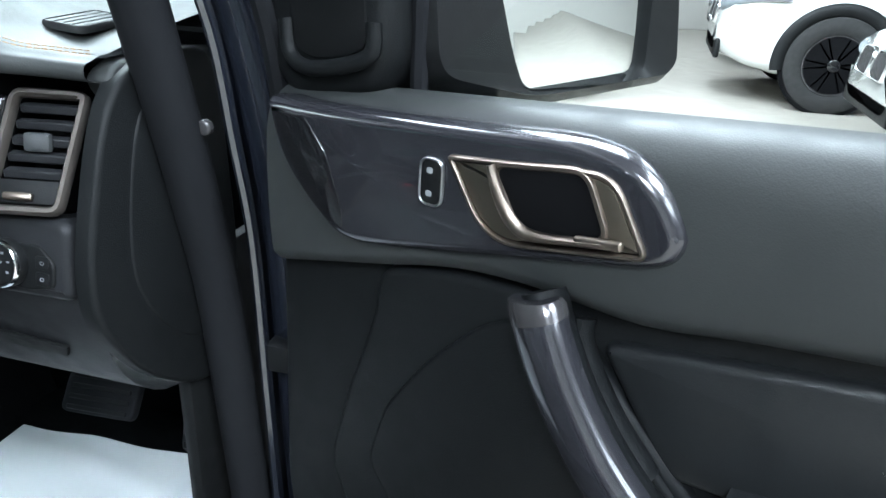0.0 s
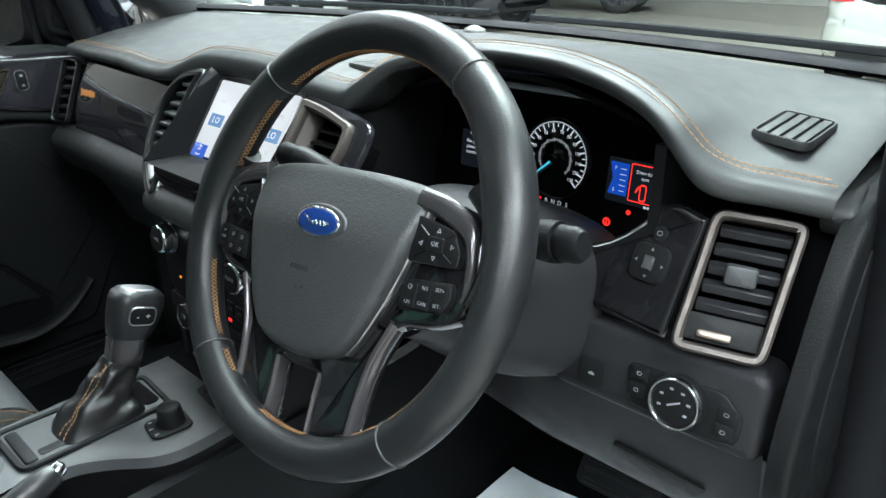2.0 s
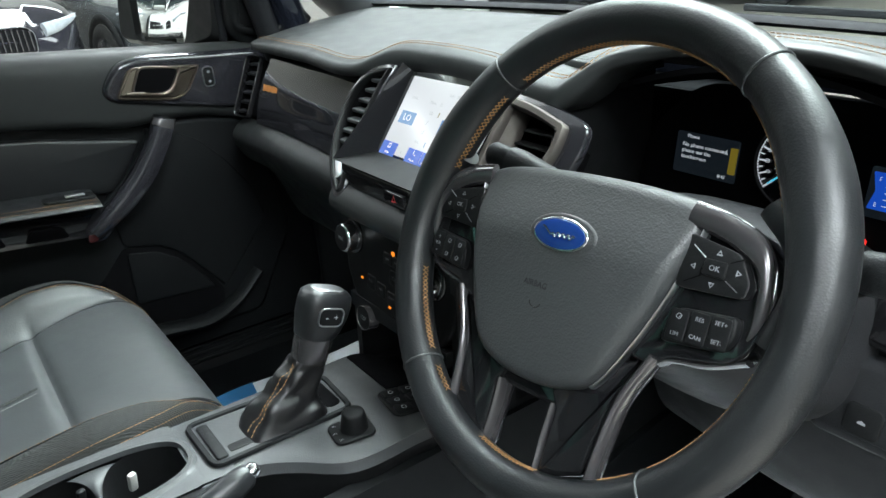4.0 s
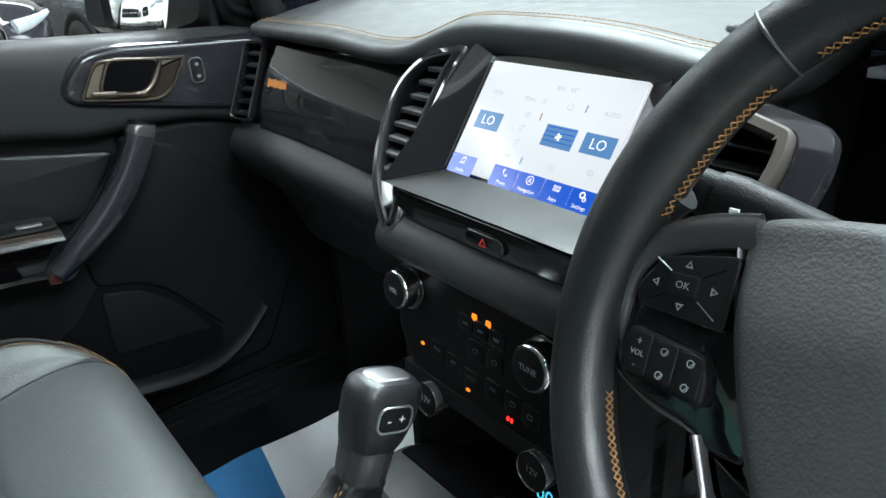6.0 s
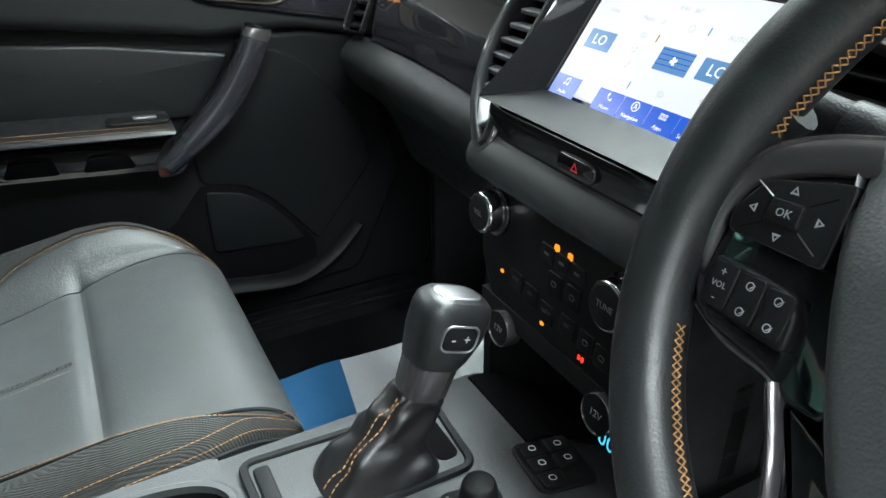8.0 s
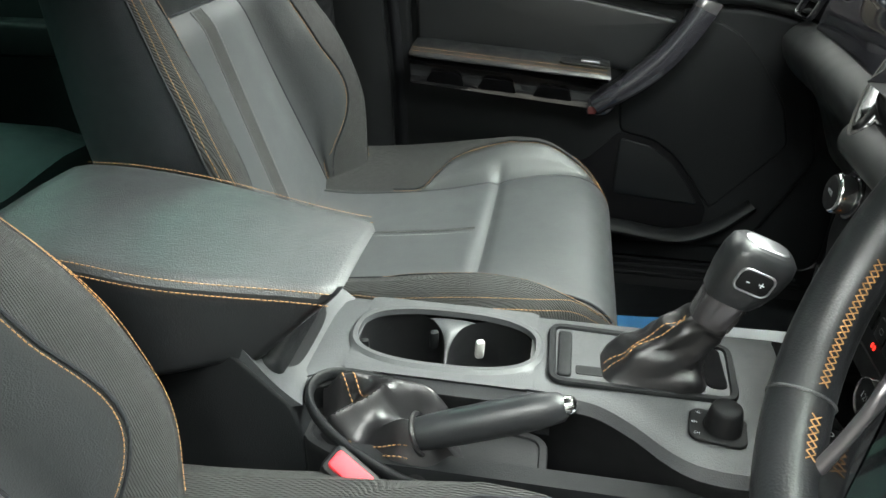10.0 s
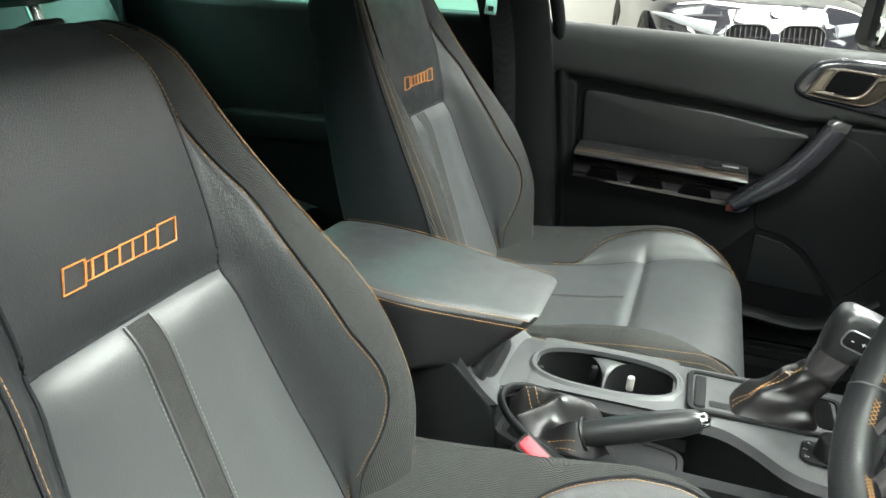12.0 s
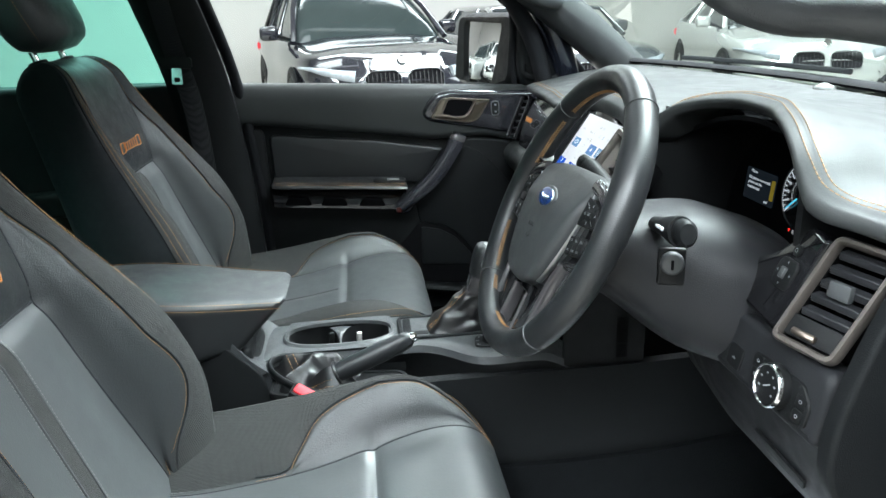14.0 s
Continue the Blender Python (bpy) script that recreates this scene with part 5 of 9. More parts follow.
lettering("panel_text", "PASSENGER AIRBAG", RM @ pose(-0.012, 0.056, 0.0001), 0.0042, FAINT_MARK, radio, 0.0001)
for i in range(3):
    bm = BM()
    slab(bm, RM @ pose(-0.020 + 0.0205 * i, 0.028, 0), rrect(0.0195, 0.015, 0.002, 2), 0.0018, 0.0012)
    b2 = part("push_button", bm, PIANO_MATT, radio)
    bm = BM()
    box(bm, RM @ pose(-0.020 + 0.0205 * i, 0.028, 0.0018), 0.007, 0.0025, 0.0002, 0.00005, 1)
    part("icon", bm, FAINT_MARK, b2)
for i, (x, z, s) in enumerate(((-0.058, -0.017, "MAX"), (-0.034, -0.020, "A/C"), (-0.009, -0.0245, "AUTO"), (0.020, -0.022, "A/C"), (0.045, -0.022, ""), (0.066, -0.024, ""), (-0.005, 0.006, ""), (0.02, 0.006, ""))):
    bm = BM()
    slab(bm, RM @ pose(x, z, 0), rrect(0.0195, 0.019, 0.002, 2), 0.0015, 0.001)
    b2 = part("push_button", bm, PIANO_MATT, radio)
    if s:
        lettering("button_text", s, RM @ pose(x, z + 0.002, 0.0016), 0.0048, FAINT_MARK, b2, 0.0001)
    else:
        bm = BM()
        ringslab(bm, RM @ pose(x, z, 0.0015), rrect(0.007, 0.005, 0.002, 2), rrect(0.0055, 0.0035, 0.0014, 2), 0.0002, 0.0001)
        part("icon", bm, FAINT_MARK, b2)
# storage hollow under the radio with its small clock
bm = BM()
sheet(bm, lambda u, v: (-0.11 + 0.22 * u, 0.09 + 0.14 * v, 0.925 - 0.0 * v), 4, 4, 0.02, (0, 0, 1))
part("cubby_roof", bm, PLASTIC_DARK, stack)
# back wall in near-black, so the hollow's shade is in its colour
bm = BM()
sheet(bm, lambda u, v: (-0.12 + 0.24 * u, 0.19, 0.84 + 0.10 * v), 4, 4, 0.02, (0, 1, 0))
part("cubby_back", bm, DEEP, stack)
for x in (-0.120, 0.108):
    bm = BM()
    sheet(bm, lambda u, v: (x, 0.10 + 0.14 * u, 0.80 + 0.27 * v), 4, 4, 0.012, (1, 0, 0))
    part("side_cheek", bm, PLASTIC_DARK, stack)
lettering("clock_digits", "00", basis((0.088, 0.088, 0.903), (1, 0, 0), (0, 0.1, 1)), 0.020, CYAN_LED, stack, 0.0002)

# ---- steering wheel ----
WN = V((-0.017, -math.cos(radians(26.9)), math.sin(radians(26.9)))).normalized()
WX = V((1, 0, 0))
WY = WN.cross(WX).normalized()
WM = basis((0.378, 0.0146, 1.1847), WX, WY) @ pose(0, 0, 0, 0, 0, 4.0) @ pose(-0.007, -0.004, 0, 0, 0, 1.0)
wheel = thing("steering_wheel", "black leather steering wheel with orange stitching and gloss spokes", "steering wheel", loc=WM.translation)
RIM = 0.169


def rim_pt(a, r=RIM, z=0.0):
    return WM @ V((r * math.cos(a), r * math.sin(a), z))


def rim_ring(a, n=18):
    """The rim's section: thicker at the grips, a little flat inside."""
    d = math.degrees(a) % 360
    grip = math.exp(-((d - 22) / 20) ** 2) + math.exp(-((d - 158) / 20) ** 2)
    ra, rb = 0.0163 + 0.0030 * grip, 0.0170 + 0.0018 * grip
    return [WM @ V(((RIM - 0.0018 * grip + ra * math.cos(t)) * math.cos(a), (RIM - 0.0018 * grip + ra * math.cos(t)) * math.sin(a), rb * math.sin(t))) for t in [2 * math.pi * j / n for j in range(n)]]


bm = BM()
loft(bm, [rim_ring(2 * math.pi * i / 144) for i in range(144)], wrap=True)
rim = part("rim", bm, WHEEL_LEATHER, wheel, "black leather rim")
for d in (52, 131, 226, 311):
    bm = BM()
    ring = rim_ring(radians(d), 28)
    c = V(rim_pt(radians(d)))
    sweep(bm, [c + (V(p) - c) * 1.004 for p in ring], 0.0010, 6, closed=True)
    part("seam", bm, PLASTIC_GREY, rim)
for a0, a1 in ((56, 127), (135, 163), (197, 224), (-47, -14), (20, 48), (258, 279), (230, 239), (299, 308)):
    k = int((a1 - a0) / 1.35)
    bm = BM()
    for i in range(k):
        for s in (-1, 1):
            ta, tb = math.pi - 0.15 * s, math.pi + 0.15 * s
            a = radians(a0 + (a1 - a0) * i / k)
            b = radians(a0 + (a1 - a0) * (i + 1) / k)
            p = []
            for f in (0, 0.5, 1):
                aa, tt = a + (b - a) * f, ta + (tb - ta) * f - 0.10
                dg = math.degrees(aa) % 360
                gp = math.exp(-((dg - 22) / 20) ** 2) + math.exp(-((dg - 158) / 20) ** 2)
                r = 0.0167 + 0.0048 * gp
                rz = 0.0174 + 0.0018 * gp
                p.append(WM @ V(((RIM + r * math.cos(tt)) * math.cos(aa), (RIM + r * math.cos(tt)) * math.sin(aa), rz * math.sin(tt))))
            sweep(bm, p, 0.0004, 5)
    part("stitching", bm, THREAD, rim, "orange crossed stitching")

# hub and cover
bm = BM()
disc(bm, WM @ pose(0, -0.01, -0.060), 0.066, 0.050, 0.01, 36)
part("hub", bm, PLASTIC_DARK, wheel)
half = [(0.0, 0.0585), (0.045, 0.0575), (0.080, 0.0545), (0.0965, 0.0495), (0.0975, 0.040), (0.0915, 0.0125), (0.0850, -0.0105), (0.0775, -0.0305), (0.0715, -0.0446), (0.0640, -0.060), (0.0570, -0.0725), (0.0460, -0.0845), (0.0250, -0.0925)]
cov = [(x - 0.004, y) for x, y in half] + [(-0.004, -0.0945)] + [(-x - 0.004, y) for x, y in half[:0:-1]]
cov = even([tuple(p) for p in spline(cov, 120, True)], 120)
cmx, cmy = -0.004, -0.012


def cover_z(x, y):
    return 0.0190 - 0.0060 * ((x + 0.004) / 0.095) ** 2 - 0.0035 * ((y + 0.012) / 0.08) ** 2 - 0.0145 * sstep(0.000, 0.070, y)


bm = BM()
rings = [[WM @ V((x, y, -0.024)) for x, y in cov]]
for i in range(7):
    a = math.pi / 2 * i / 6
    rings.append([WM @ V((x, y, cover_z(x, y) - 0.009 + 0.009 * math.sin(a))) for x, y in inset(cov, 0.009 * (1 - math.cos(a)))])
ins = inset(cov, 0.009)
for f in (0.92, 0.84, 0.74, 0.63, 0.50, 0.36, 0.22, 0.08):
    rings.append([WM @ V((cmx + (x - cmx) * f, cmy + (y - cmy) * f, cover_z(cmx + (x - cmx) * f, cmy + (y - cmy) * f))) for x, y in ins])
loft(bm, rings)
cover = part("airbag_cover", bm, AIRBAG, wheel, "grained black centre cover")
for s in (-1, 1):
    side = sorted([q for q in inset(cov, -0.0016) if (q[0] - cmx) * s > 0.040 and -0.084 < q[1] < 0.050], key=lambda q: q[1])
    bm = BM()
    sweep(bm, [WM @ V((x, y, -0.001)) for x, y in side], [(0.0013, 0.0040)] * len(side), 8, up=WN)
    part("cover_edge", bm, SATIN, wheel, "thin satin silver edge")
LG = WM @ pose(0.0015, 0.0105, 0.0180)
bm = BM()
slab(bm, LG @ pose(0, 0, -0.002), [(0.0300 * math.cos(2 * math.pi * i / 40), 0.0150 * math.sin(2 * math.pi * i / 40)) for i in range(40)], 0.0022, 0.002)
part("badge_dish", bm, AIRBAG, cover)
bm = BM()
slab(bm, LG, [(0.0245 * math.cos(2 * math.pi * i / 40), 0.0120 * math.sin(2 * math.pi * i / 40)) for i in range(40)], 0.0022, 0.001)
lg = part("badge", bm, CHROME, cover, "blue and silver oval badge")
bm = BM()
slab(bm, LG, [(0.0228 * math.cos(2 * math.pi * i / 40), 0.0104 * math.sin(2 * math.pi * i / 40)) for i in range(40)], 0.0027, 0.0008, dome=0.0008)
part("badge_field", bm, LOGO_BLUE, lg)
bm = BM()
p = [(-0.0145 + 0.029 * i / 48, 0.0042 * math.cos(i * 0.13) * sstep(26, 0, i) - 0.0008 + 0.0016 * math.sin(i * 0.85) * sstep(10, 20, i)) for i in range(49)]
sweep(bm, [LG @ V((x, y, 0.0036)) for x, y in p], 0.0007, 5)
part("badge_script", bm, CHROME, lg)
lettering("cover_text", "AIRBAG", WM @ pose(-0.008, -0.0273, 0.0188), 0.0062, PLASTIC_DARK, cover, 0.0002)
bm = BM()
sweep(bm, [WM @ V((-0.004 + 0.005 * math.cos(radians(a)), -0.0392 + 0.004 * math.sin(radians(a)), 0.0186)) for a in range(180, 361, 20)], 0.0004, 5)
part("cover_mark", bm, PLASTIC_DARK, cover)


def wslab(name, outline, depth, bevel, z0, material, parent, r=0.004, label="", steps=3):
    bm = BM()
    slab(bm, WM, even(round_poly(outline, r), 60) if r else outline, depth, bevel, steps, z0=z0)
    return part(name, bm, material, parent, label)


def tri_mark(name, x, y, rot, parent, z):
    bm = BM()
    o = [(-0.0020, -0.0015), (0.0020, -0.0015), (0, 0.0020)]
    ringslab(bm, WM @ pose(x, y, z, 0, 0, rot), o, [(a * 0.45, b * 0.45) for a, b in o], 0.0002, 0.0001)
    part(name, bm, DIM_MARK, parent, smooth=False)


for s in (-1, 1):
    ox = -0.006  # the switches sit a little off the middle

    def S(x, y):
        return (x * s + ox, y)

    side = [S(0.080, 0.050), S(0.112, 0.0465), S(0.134, 0.0395), S(0.149, 0.026), S(0.1525, 0.006), S(0.1515, -0.012), S(0.144, -0.0316), S(0.135, -0.0392), S(0.100, -0.0455), S(0.088, -0.054), S(0.070, -0.054)]
    sp = wslab("spoke", side, 0.022, 0.003, -0.024, PIANO, wheel, 0.006, "gloss black spoke", 4)
    # graphite band along the top and down the outer edge, standing proud of the switches
    bm = BM()
    mid = spline([(*S(0.090, 0.0445), 0.0), (*S(0.112, 0.0405), 0.0005), (*S(0.131, 0.0330), 0.0), (*S(0.1415, 0.0220), -0.001), (*S(0.1455, 0.0060), -0.002), (*S(0.1455, -0.0100), -0.004), (*S(0.1420, -0.0240), -0.008)], 34)
    wid = [0.0085 - 0.0042 * sstep(0.30, 0.62, i / 33) - 0.0020 * sstep(0.7, 1.0, i / 33) for i in range(34)]
    sweep(bm, [WM @ V(p) for p in mid], [(w, 0.0050) for w in wid], 14, up=WN)
    part("spoke_edge", bm, SPOKE, sp, "graphite painted band")
    bm = BM()
    web = spline([(*S(0.136, 0.058), -0.006), (*S(0.156, 0.038), -0.008), (*S(0.163, 0.010), -0.008), (*S(0.156, -0.022), -0.008)], 14)
    sweep(bm, [WM @ V(p) for p in web], [(0.011, 0.012)] * 14, 12, up=WN)
    part("grip_root", bm, WHEEL_LEATHER, wheel)
    # upper pad, cut into four by diagonal grooves round the middle key
    dp = [S(0.093, 0.0325), S(0.1285, 0.0258), S(0.1385, 0.010), S(0.137, 0.001), S(0.0925, -0.0018)]
    pad = wslab("direction_pad", dp, 0.0062, 0.0012, -0.002, PLASTIC_DARK, sp, 0.003, "black button pad")
    bm = BM()
    rim_line = even(round_poly(dp, 0.003), 60)
    sweep(bm, [WM @ V((x, y, 0.0036)) for x, y in inset(rim_line, 0.0004)], 0.0004, 5, closed=True, up=WN)
    part("pad_rim", bm, GRAPHITE, pad)
    cx, cy = S(0.1155, 0.0140)
    wslab("ok_button", [(cx - 0.0080, cy - 0.0048), (cx + 0.0075, cy - 0.0052), (cx + 0.0070, cy + 0.0052), (cx - 0.0070, cy + 0.0052)], 0.0020, 0.0008, 0.0038, PLASTIC_DARK, pad, 0.002)
    lettering("ok_text", "OK", WM @ pose(cx, cy, 0.0059), 0.0048, DIM_MARK, pad, 0.0001)
    for dx, dy, rot in ((0.0145, 0.0005, -90), (-0.0145, -0.001, 90), (0.000, 0.0098, 0), (0, -0.0098, 180)):
        tri_mark("arrow", cx + dx, cy + dy, rot, pad, 0.0041)
    for k, (dx, dy) in enumerate(((1, 1), (1, -1), (-1, 1), (-1, -1))):
        bm = BM()
        ex_, ey_ = (0.0175, 0.0115) if dx * s < 0 else (0.0165, 0.0100)
        sweep(bm, [WM @ V((cx + dx * 0.0080, cy + dy * 0.0055, 0.0042)), WM @ V((cx + dx * ex_, cy + dy * ey_, 0.0042))], 0.00035, 5)
        part("pad_groove", bm, SATIN if dx * dy < 0 else DEEP, pad)
    # lower pad with three columns
    lp = [S(0.100, -0.0132), S(0.1370, -0.0095), S(0.1385, -0.022), S(0.1335, -0.0318), S(0.0930, -0.0365), S(0.0940, -0.021)]
    low = wslab("switch_block", lp, 0.0062, 0.0016, -0.002, PLASTIC_DARK, sp, 0.004, "black switch block")
    bm = BM()
    rim_line = even(round_poly(lp, 0.004), 60)
    sweep(bm, [WM @ V((x, y, 0.0032)) for x, y in inset(rim_line, 0.0006)], 0.0004, 5, closed=True, up=WN)
    part("block_rim", bm, GRAPHITE, low)
    names = (("", "LIM"), ("RES", "CAN"), ("SET+", "SET-")) if s > 0 else (("", ""), ("", ""), ("+", "-"))
    for i in range(3):
        bx, by = S(0.1022 + 0.0135 * i, -0.0240 + 0.0012 * i)
        wslab("switch", [(bx - 0.0062, by - 0.0098), (bx + 0.0062, by - 0.0098), (bx + 0.0062, by + 0.0098), (bx - 0.0062, by + 0.0098)], 0.0012, 0.0006, 0.0038, PLASTIC_DARK, low, 0.002)
        if s < 0 and i == 2:
            lettering("switch_text", "VOL", WM @ pose(bx, by, 0.0052), 0.0038, DIM_MARK, low, 0.0001)
        for k, txt in enumerate(names[i]):
            yy = by + 0.0055 - 0.011 * k
            if txt:
                lettering("switch_text", txt, WM @ pose(bx, yy, 0.0052), 0.0037 if len(txt) > 1 else 0.0056, DIM_MARK, low, 0.0001)
            else:
                bm = BM()
                ringslab(bm, WM @ pose(bx, yy, 0.0051), circle(0.0019, 12), circle(0.0014, 12), 0.0002, 0.0001)
                box(bm, WM @ pose(bx + 0.001, yy, 0.0051, 0, 0, 45), 0.0032, 0.0005, 0.0002, 0.0001, 1)
                part("icon", bm, DIM_MARK, low)
    # lower spoke leg: flat gloss face, graphite flanks
    ol = -0.009

    def G(x, y):
        return (x * s + ol, y)

    leg = [G(0.088, -0.050), G(0.073, -0.086), G(0.068, -0.120), G(0.066, -0.140), G(0.028, -0.158), G(0.029, -0.107), G(0.020, -0.094), G(0.056, -0.066)]
    lg2 = wslab("lower_spoke", leg, 0.022, 0.004, -0.026, PIANO, wheel, 0.004, "gloss black lower spoke")
    for line, w, lab in (([(*G(0.092, -0.048), -0.008), (*G(0.078, -0.080), -0.009), (*G(0.0725, -0.108), -0.010), (*G(0.070, -0.142), -0.010)], (0.0042, 0.009), "graphite painted flank"),
                         ([(*G(0.0265, -0.104), -0.012), (*G(0.0255, -0.128), -0.012), (*G(0.0265, -0.157), -0.012)], (0.0026, 0.009), "")):
        bm = BM()
        sweep(bm, [WM @ V(p) for p in spline(line, 16)], [w] * 16, 12, up=WN)
        part("leg_flank", bm, SPOKE, lg2, lab)
    bm = BM()
    e = spline([(*S(0.144, -0.0335), -0.012), (*S(0.122, -0.0430), -0.010), (*S(0.100, -0.0470), -0.010), (*S(0.090, -0.0520), -0.012)], 14)
    sweep(bm, [WM @ V(p) for p in e], [(0.0020, 0.0075)] * 14, 10, up=WN)
    part("spoke_trim", bm, SPOKE, sp, "graphite lower edge")
wslab("lower_bridge", [(-0.055, -0.078), (0.040, -0.078), (0.020, -0.1075), (-0.037, -0.1075)], 0.018, 0.004, -0.026, PIANO, wheel, 0.006)

# ---- centre console ----
console = thing("centre_console", "charcoal plastic centre console with cup holders", "console", loc=(0.0, -0.2, 0.56))
TOPZ = 0.862
RIGHT = [(-0.42, 0.075), (-0.396, 0.052), (-0.367, 0.037), (-0.28, 0.037), (-0.17, 0.039), (-0.125, 0.044), (-0.092, 0.066), (-0.06, 0.096), (-0.04, 0.107), (0.04, 0.111), (0.14, 0.118)]


def con_z(y):
    return TOPZ + 0.002 * math.sin(y * 6) - 0.05 * sstep(0.06, 0.17, y)


def con_fn(u, v):
    y = -0.42 + 0.60 * v
    xr = interp(y, RIGHT)
    xl = -0.088
    prof = [(xl - 0.006, 0.60), (xl - 0.008, con_z(y) - 0.03), (xl - 0.002, con_z(y) - 0.004), (xl + 0.012, con_z(y)), (0.5 * (xl + xr), con_z(y)), (xr - 0.012, con_z(y)), (xr + 0.001, con_z(y) - 0.004), (xr + 0.006, con_z(y) - 0.016), (xr + 0.006, con_z(y) - 0.03), (xr - 0.004, con_z(y) - 0.06), (xr + 0.016, 0.60)]
    k = u * 10
    i = min(int(k), 9)
    f = k - i
    return (prof[i][0] * (1 - f) + prof[i + 1][0] * f, y, prof[i][1] * (1 - f) + prof[i + 1][1] * f)


CUPS = ((-0.024, -0.327, 0.042), (-0.022, -0.232, 0.042))
# the top is built round the cup holes
bm = BM()
loft(bm, [[con_fn(i / 10, j / 60) for i in range(11)] for j in range(61)], closed=False)
bmesh.ops.recalc_face_normals(bm, faces=bm.faces)
dele = [f for f in bm.faces if f.normal.z > 0.9 and any((f.calc_center_median().xy - V((cx, cy))).length < r * 0.92 for cx, cy, r in CUPS)]
kill = [f for f in bm.faces if abs(f.normal.z) > 0.8 and -0.372 < f.calc_center_median().y < -0.187 and -0.088 < f.calc_center_median().x < 0.044]
bmesh.ops.delete(bm, geom=list(set(dele + kill)), context="FACES")
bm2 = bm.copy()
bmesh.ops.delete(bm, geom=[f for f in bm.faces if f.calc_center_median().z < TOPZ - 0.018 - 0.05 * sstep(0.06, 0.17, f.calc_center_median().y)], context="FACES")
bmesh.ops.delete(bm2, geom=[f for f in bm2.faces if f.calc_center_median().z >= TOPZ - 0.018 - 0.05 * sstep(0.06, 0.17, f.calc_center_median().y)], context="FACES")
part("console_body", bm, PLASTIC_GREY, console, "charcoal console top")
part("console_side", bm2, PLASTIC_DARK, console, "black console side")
# plate with the figure-eight cup opening
def eight(n=72):
    """The long rounded opening that takes both cups."""
    o = []
    for i in range(n):
        a = 2 * math.pi * i / n
        c, s = math.cos(a), math.sin(a)
        o.append((0.0455 * math.copysign(abs(c) ** 0.72, c), 0.0925 * math.copysign(abs(s) ** 0.80, s)))
    return o


CUP_M = Matrix.Translation((-0.024, -0.279, TOPZ))
oval = eight()
plate_out = []
for x, y in oval:
    k = max(abs(x) / 0.066, abs(y) / 0.094)
    plate_out.append((x / k, y / k))
bm = BM()
rows = [[CUP_M @ V((x, y, 0.0)) for x, y in plate_out], [CUP_M @ V((x, y, 0.0005)) for x, y in inset(oval, -0.010)], [CUP_M @ V((x, y, 0.004)) for x, y in inset(oval, -0.006)], [CUP_M @ V((x, y, 0.0035)) for x, y in inset(oval, -0.001)], [CUP_M @ V((x, y, -0.003)) for x, y in oval]]
loft(bm, rows, cap=(False, False))
part("cup_rim", bm, PLASTIC_GREY, console, "charcoal cup holder rim")
CUP_Y = -0.2795


def bridge_z(x):
    return TOPZ - 0.006 - 0.040 * sstep(-0.050, 0.006, x)


for cx, cy, r in CUPS:
    bm = BM()
    turn = [2 * math.pi * i / 48 for i in range(48)]
    brim = []
    for a in turn:
        px, py = cx + (r + 0.003) * math.cos(a), cy + (r + 0.003) * math.sin(a)
        k = sstep(0.020, 0.006, abs(py - CUP_Y))
        brim.append(V((px, py, (TOPZ - 0.003) * (1 - k) + bridge_z(px) * k)))
    rows = [brim] + [[V((cx + k * math.cos(a), cy + k * math.sin(a), z)) for a in turn] for k, z in ((r, TOPZ - 0.050), (r * 0.88, TOPZ - 0.078), (r * 0.7, TOPZ - 0.083))]
    loft(bm, rows, cap=(False, True))
    part("cup_well", bm, PLASTIC_DARK, console, "deep black cup holder well")


def bridge(u, v):
    x = -0.070 + 0.092 * u
    g = 0.0475 - math.sqrt(max(0.0, 0.0448 ** 2 - (x + 0.024) ** 2))
    return (x, CUP_Y + (2 * v - 1) * min(g, 0.034), bridge_z(x) - 0.004 * (2 * v - 1) ** 2)


bm = BM()
sheet(bm, bridge, 24, 6)
part("cup_bridge", bm, PLASTIC_GREY, console, "dipped bridge between the cups")
for x, y in ((-0.036, -0.245), (-0.044, -0.296), (-0.016, -0.366)):
    bm = BM()
    box(bm, pose(x, y, TOPZ - 0.028, 0, 8, 20), 0.008, 0.010, 0.024, 0.003)
    part("cup_clip", bm, mat("grey_rubber_clip", (0.30, 0.30, 0.28), 0.5) if y > -0.26 else PLASTIC, console, "pale rubber cup clip" if y > -0.26 else "")
# gear plate
GM = Matrix.Translation((-0.020, -0.080, TOPZ))
fo = round_poly([(-0.052, -0.094), (0.048, -0.092), (0.048, 0.088), (-0.044, 0.094)], 0.018, 5)
bm = BM()
ringslab(bm, GM, fo, inset(fo, 0.008), 0.004, 0.002)
part("gear_frame", bm, PLASTIC, console)
bm = BM()
slab(bm, GM, inset(fo, 0.007), 0.0015, 0.0005)
plate = part("gear_plate", bm, PLASTIC_GREY, console, "satin charcoal selector plate")
bm = BM()
slab(bm, GM @ pose(0.0, -0.076, 0.0015), rrect(0.074, 0.014, 0.004), 0.003, 0.002)
part("gear_plate_lip", bm, PLASTIC, plate)
# flat black slab paints the shade of a recess in the plate
bm = BM()
slab(bm, GM @ pose(-0.004, 0.070, 0.0015), rrect(0.066, 0.020, 0.008), 0.001, 0.0005)
part("gear_recess_shade", bm, DEEP, plate)
bm = BM()
slab(bm, GM @ pose(0.024, -0.006, 0.0015), rrect(0.014, 0.118, 0.003), 0.0008, 0.0004)
part("letter_strip", bm, PLASTIC_DARK, plate)
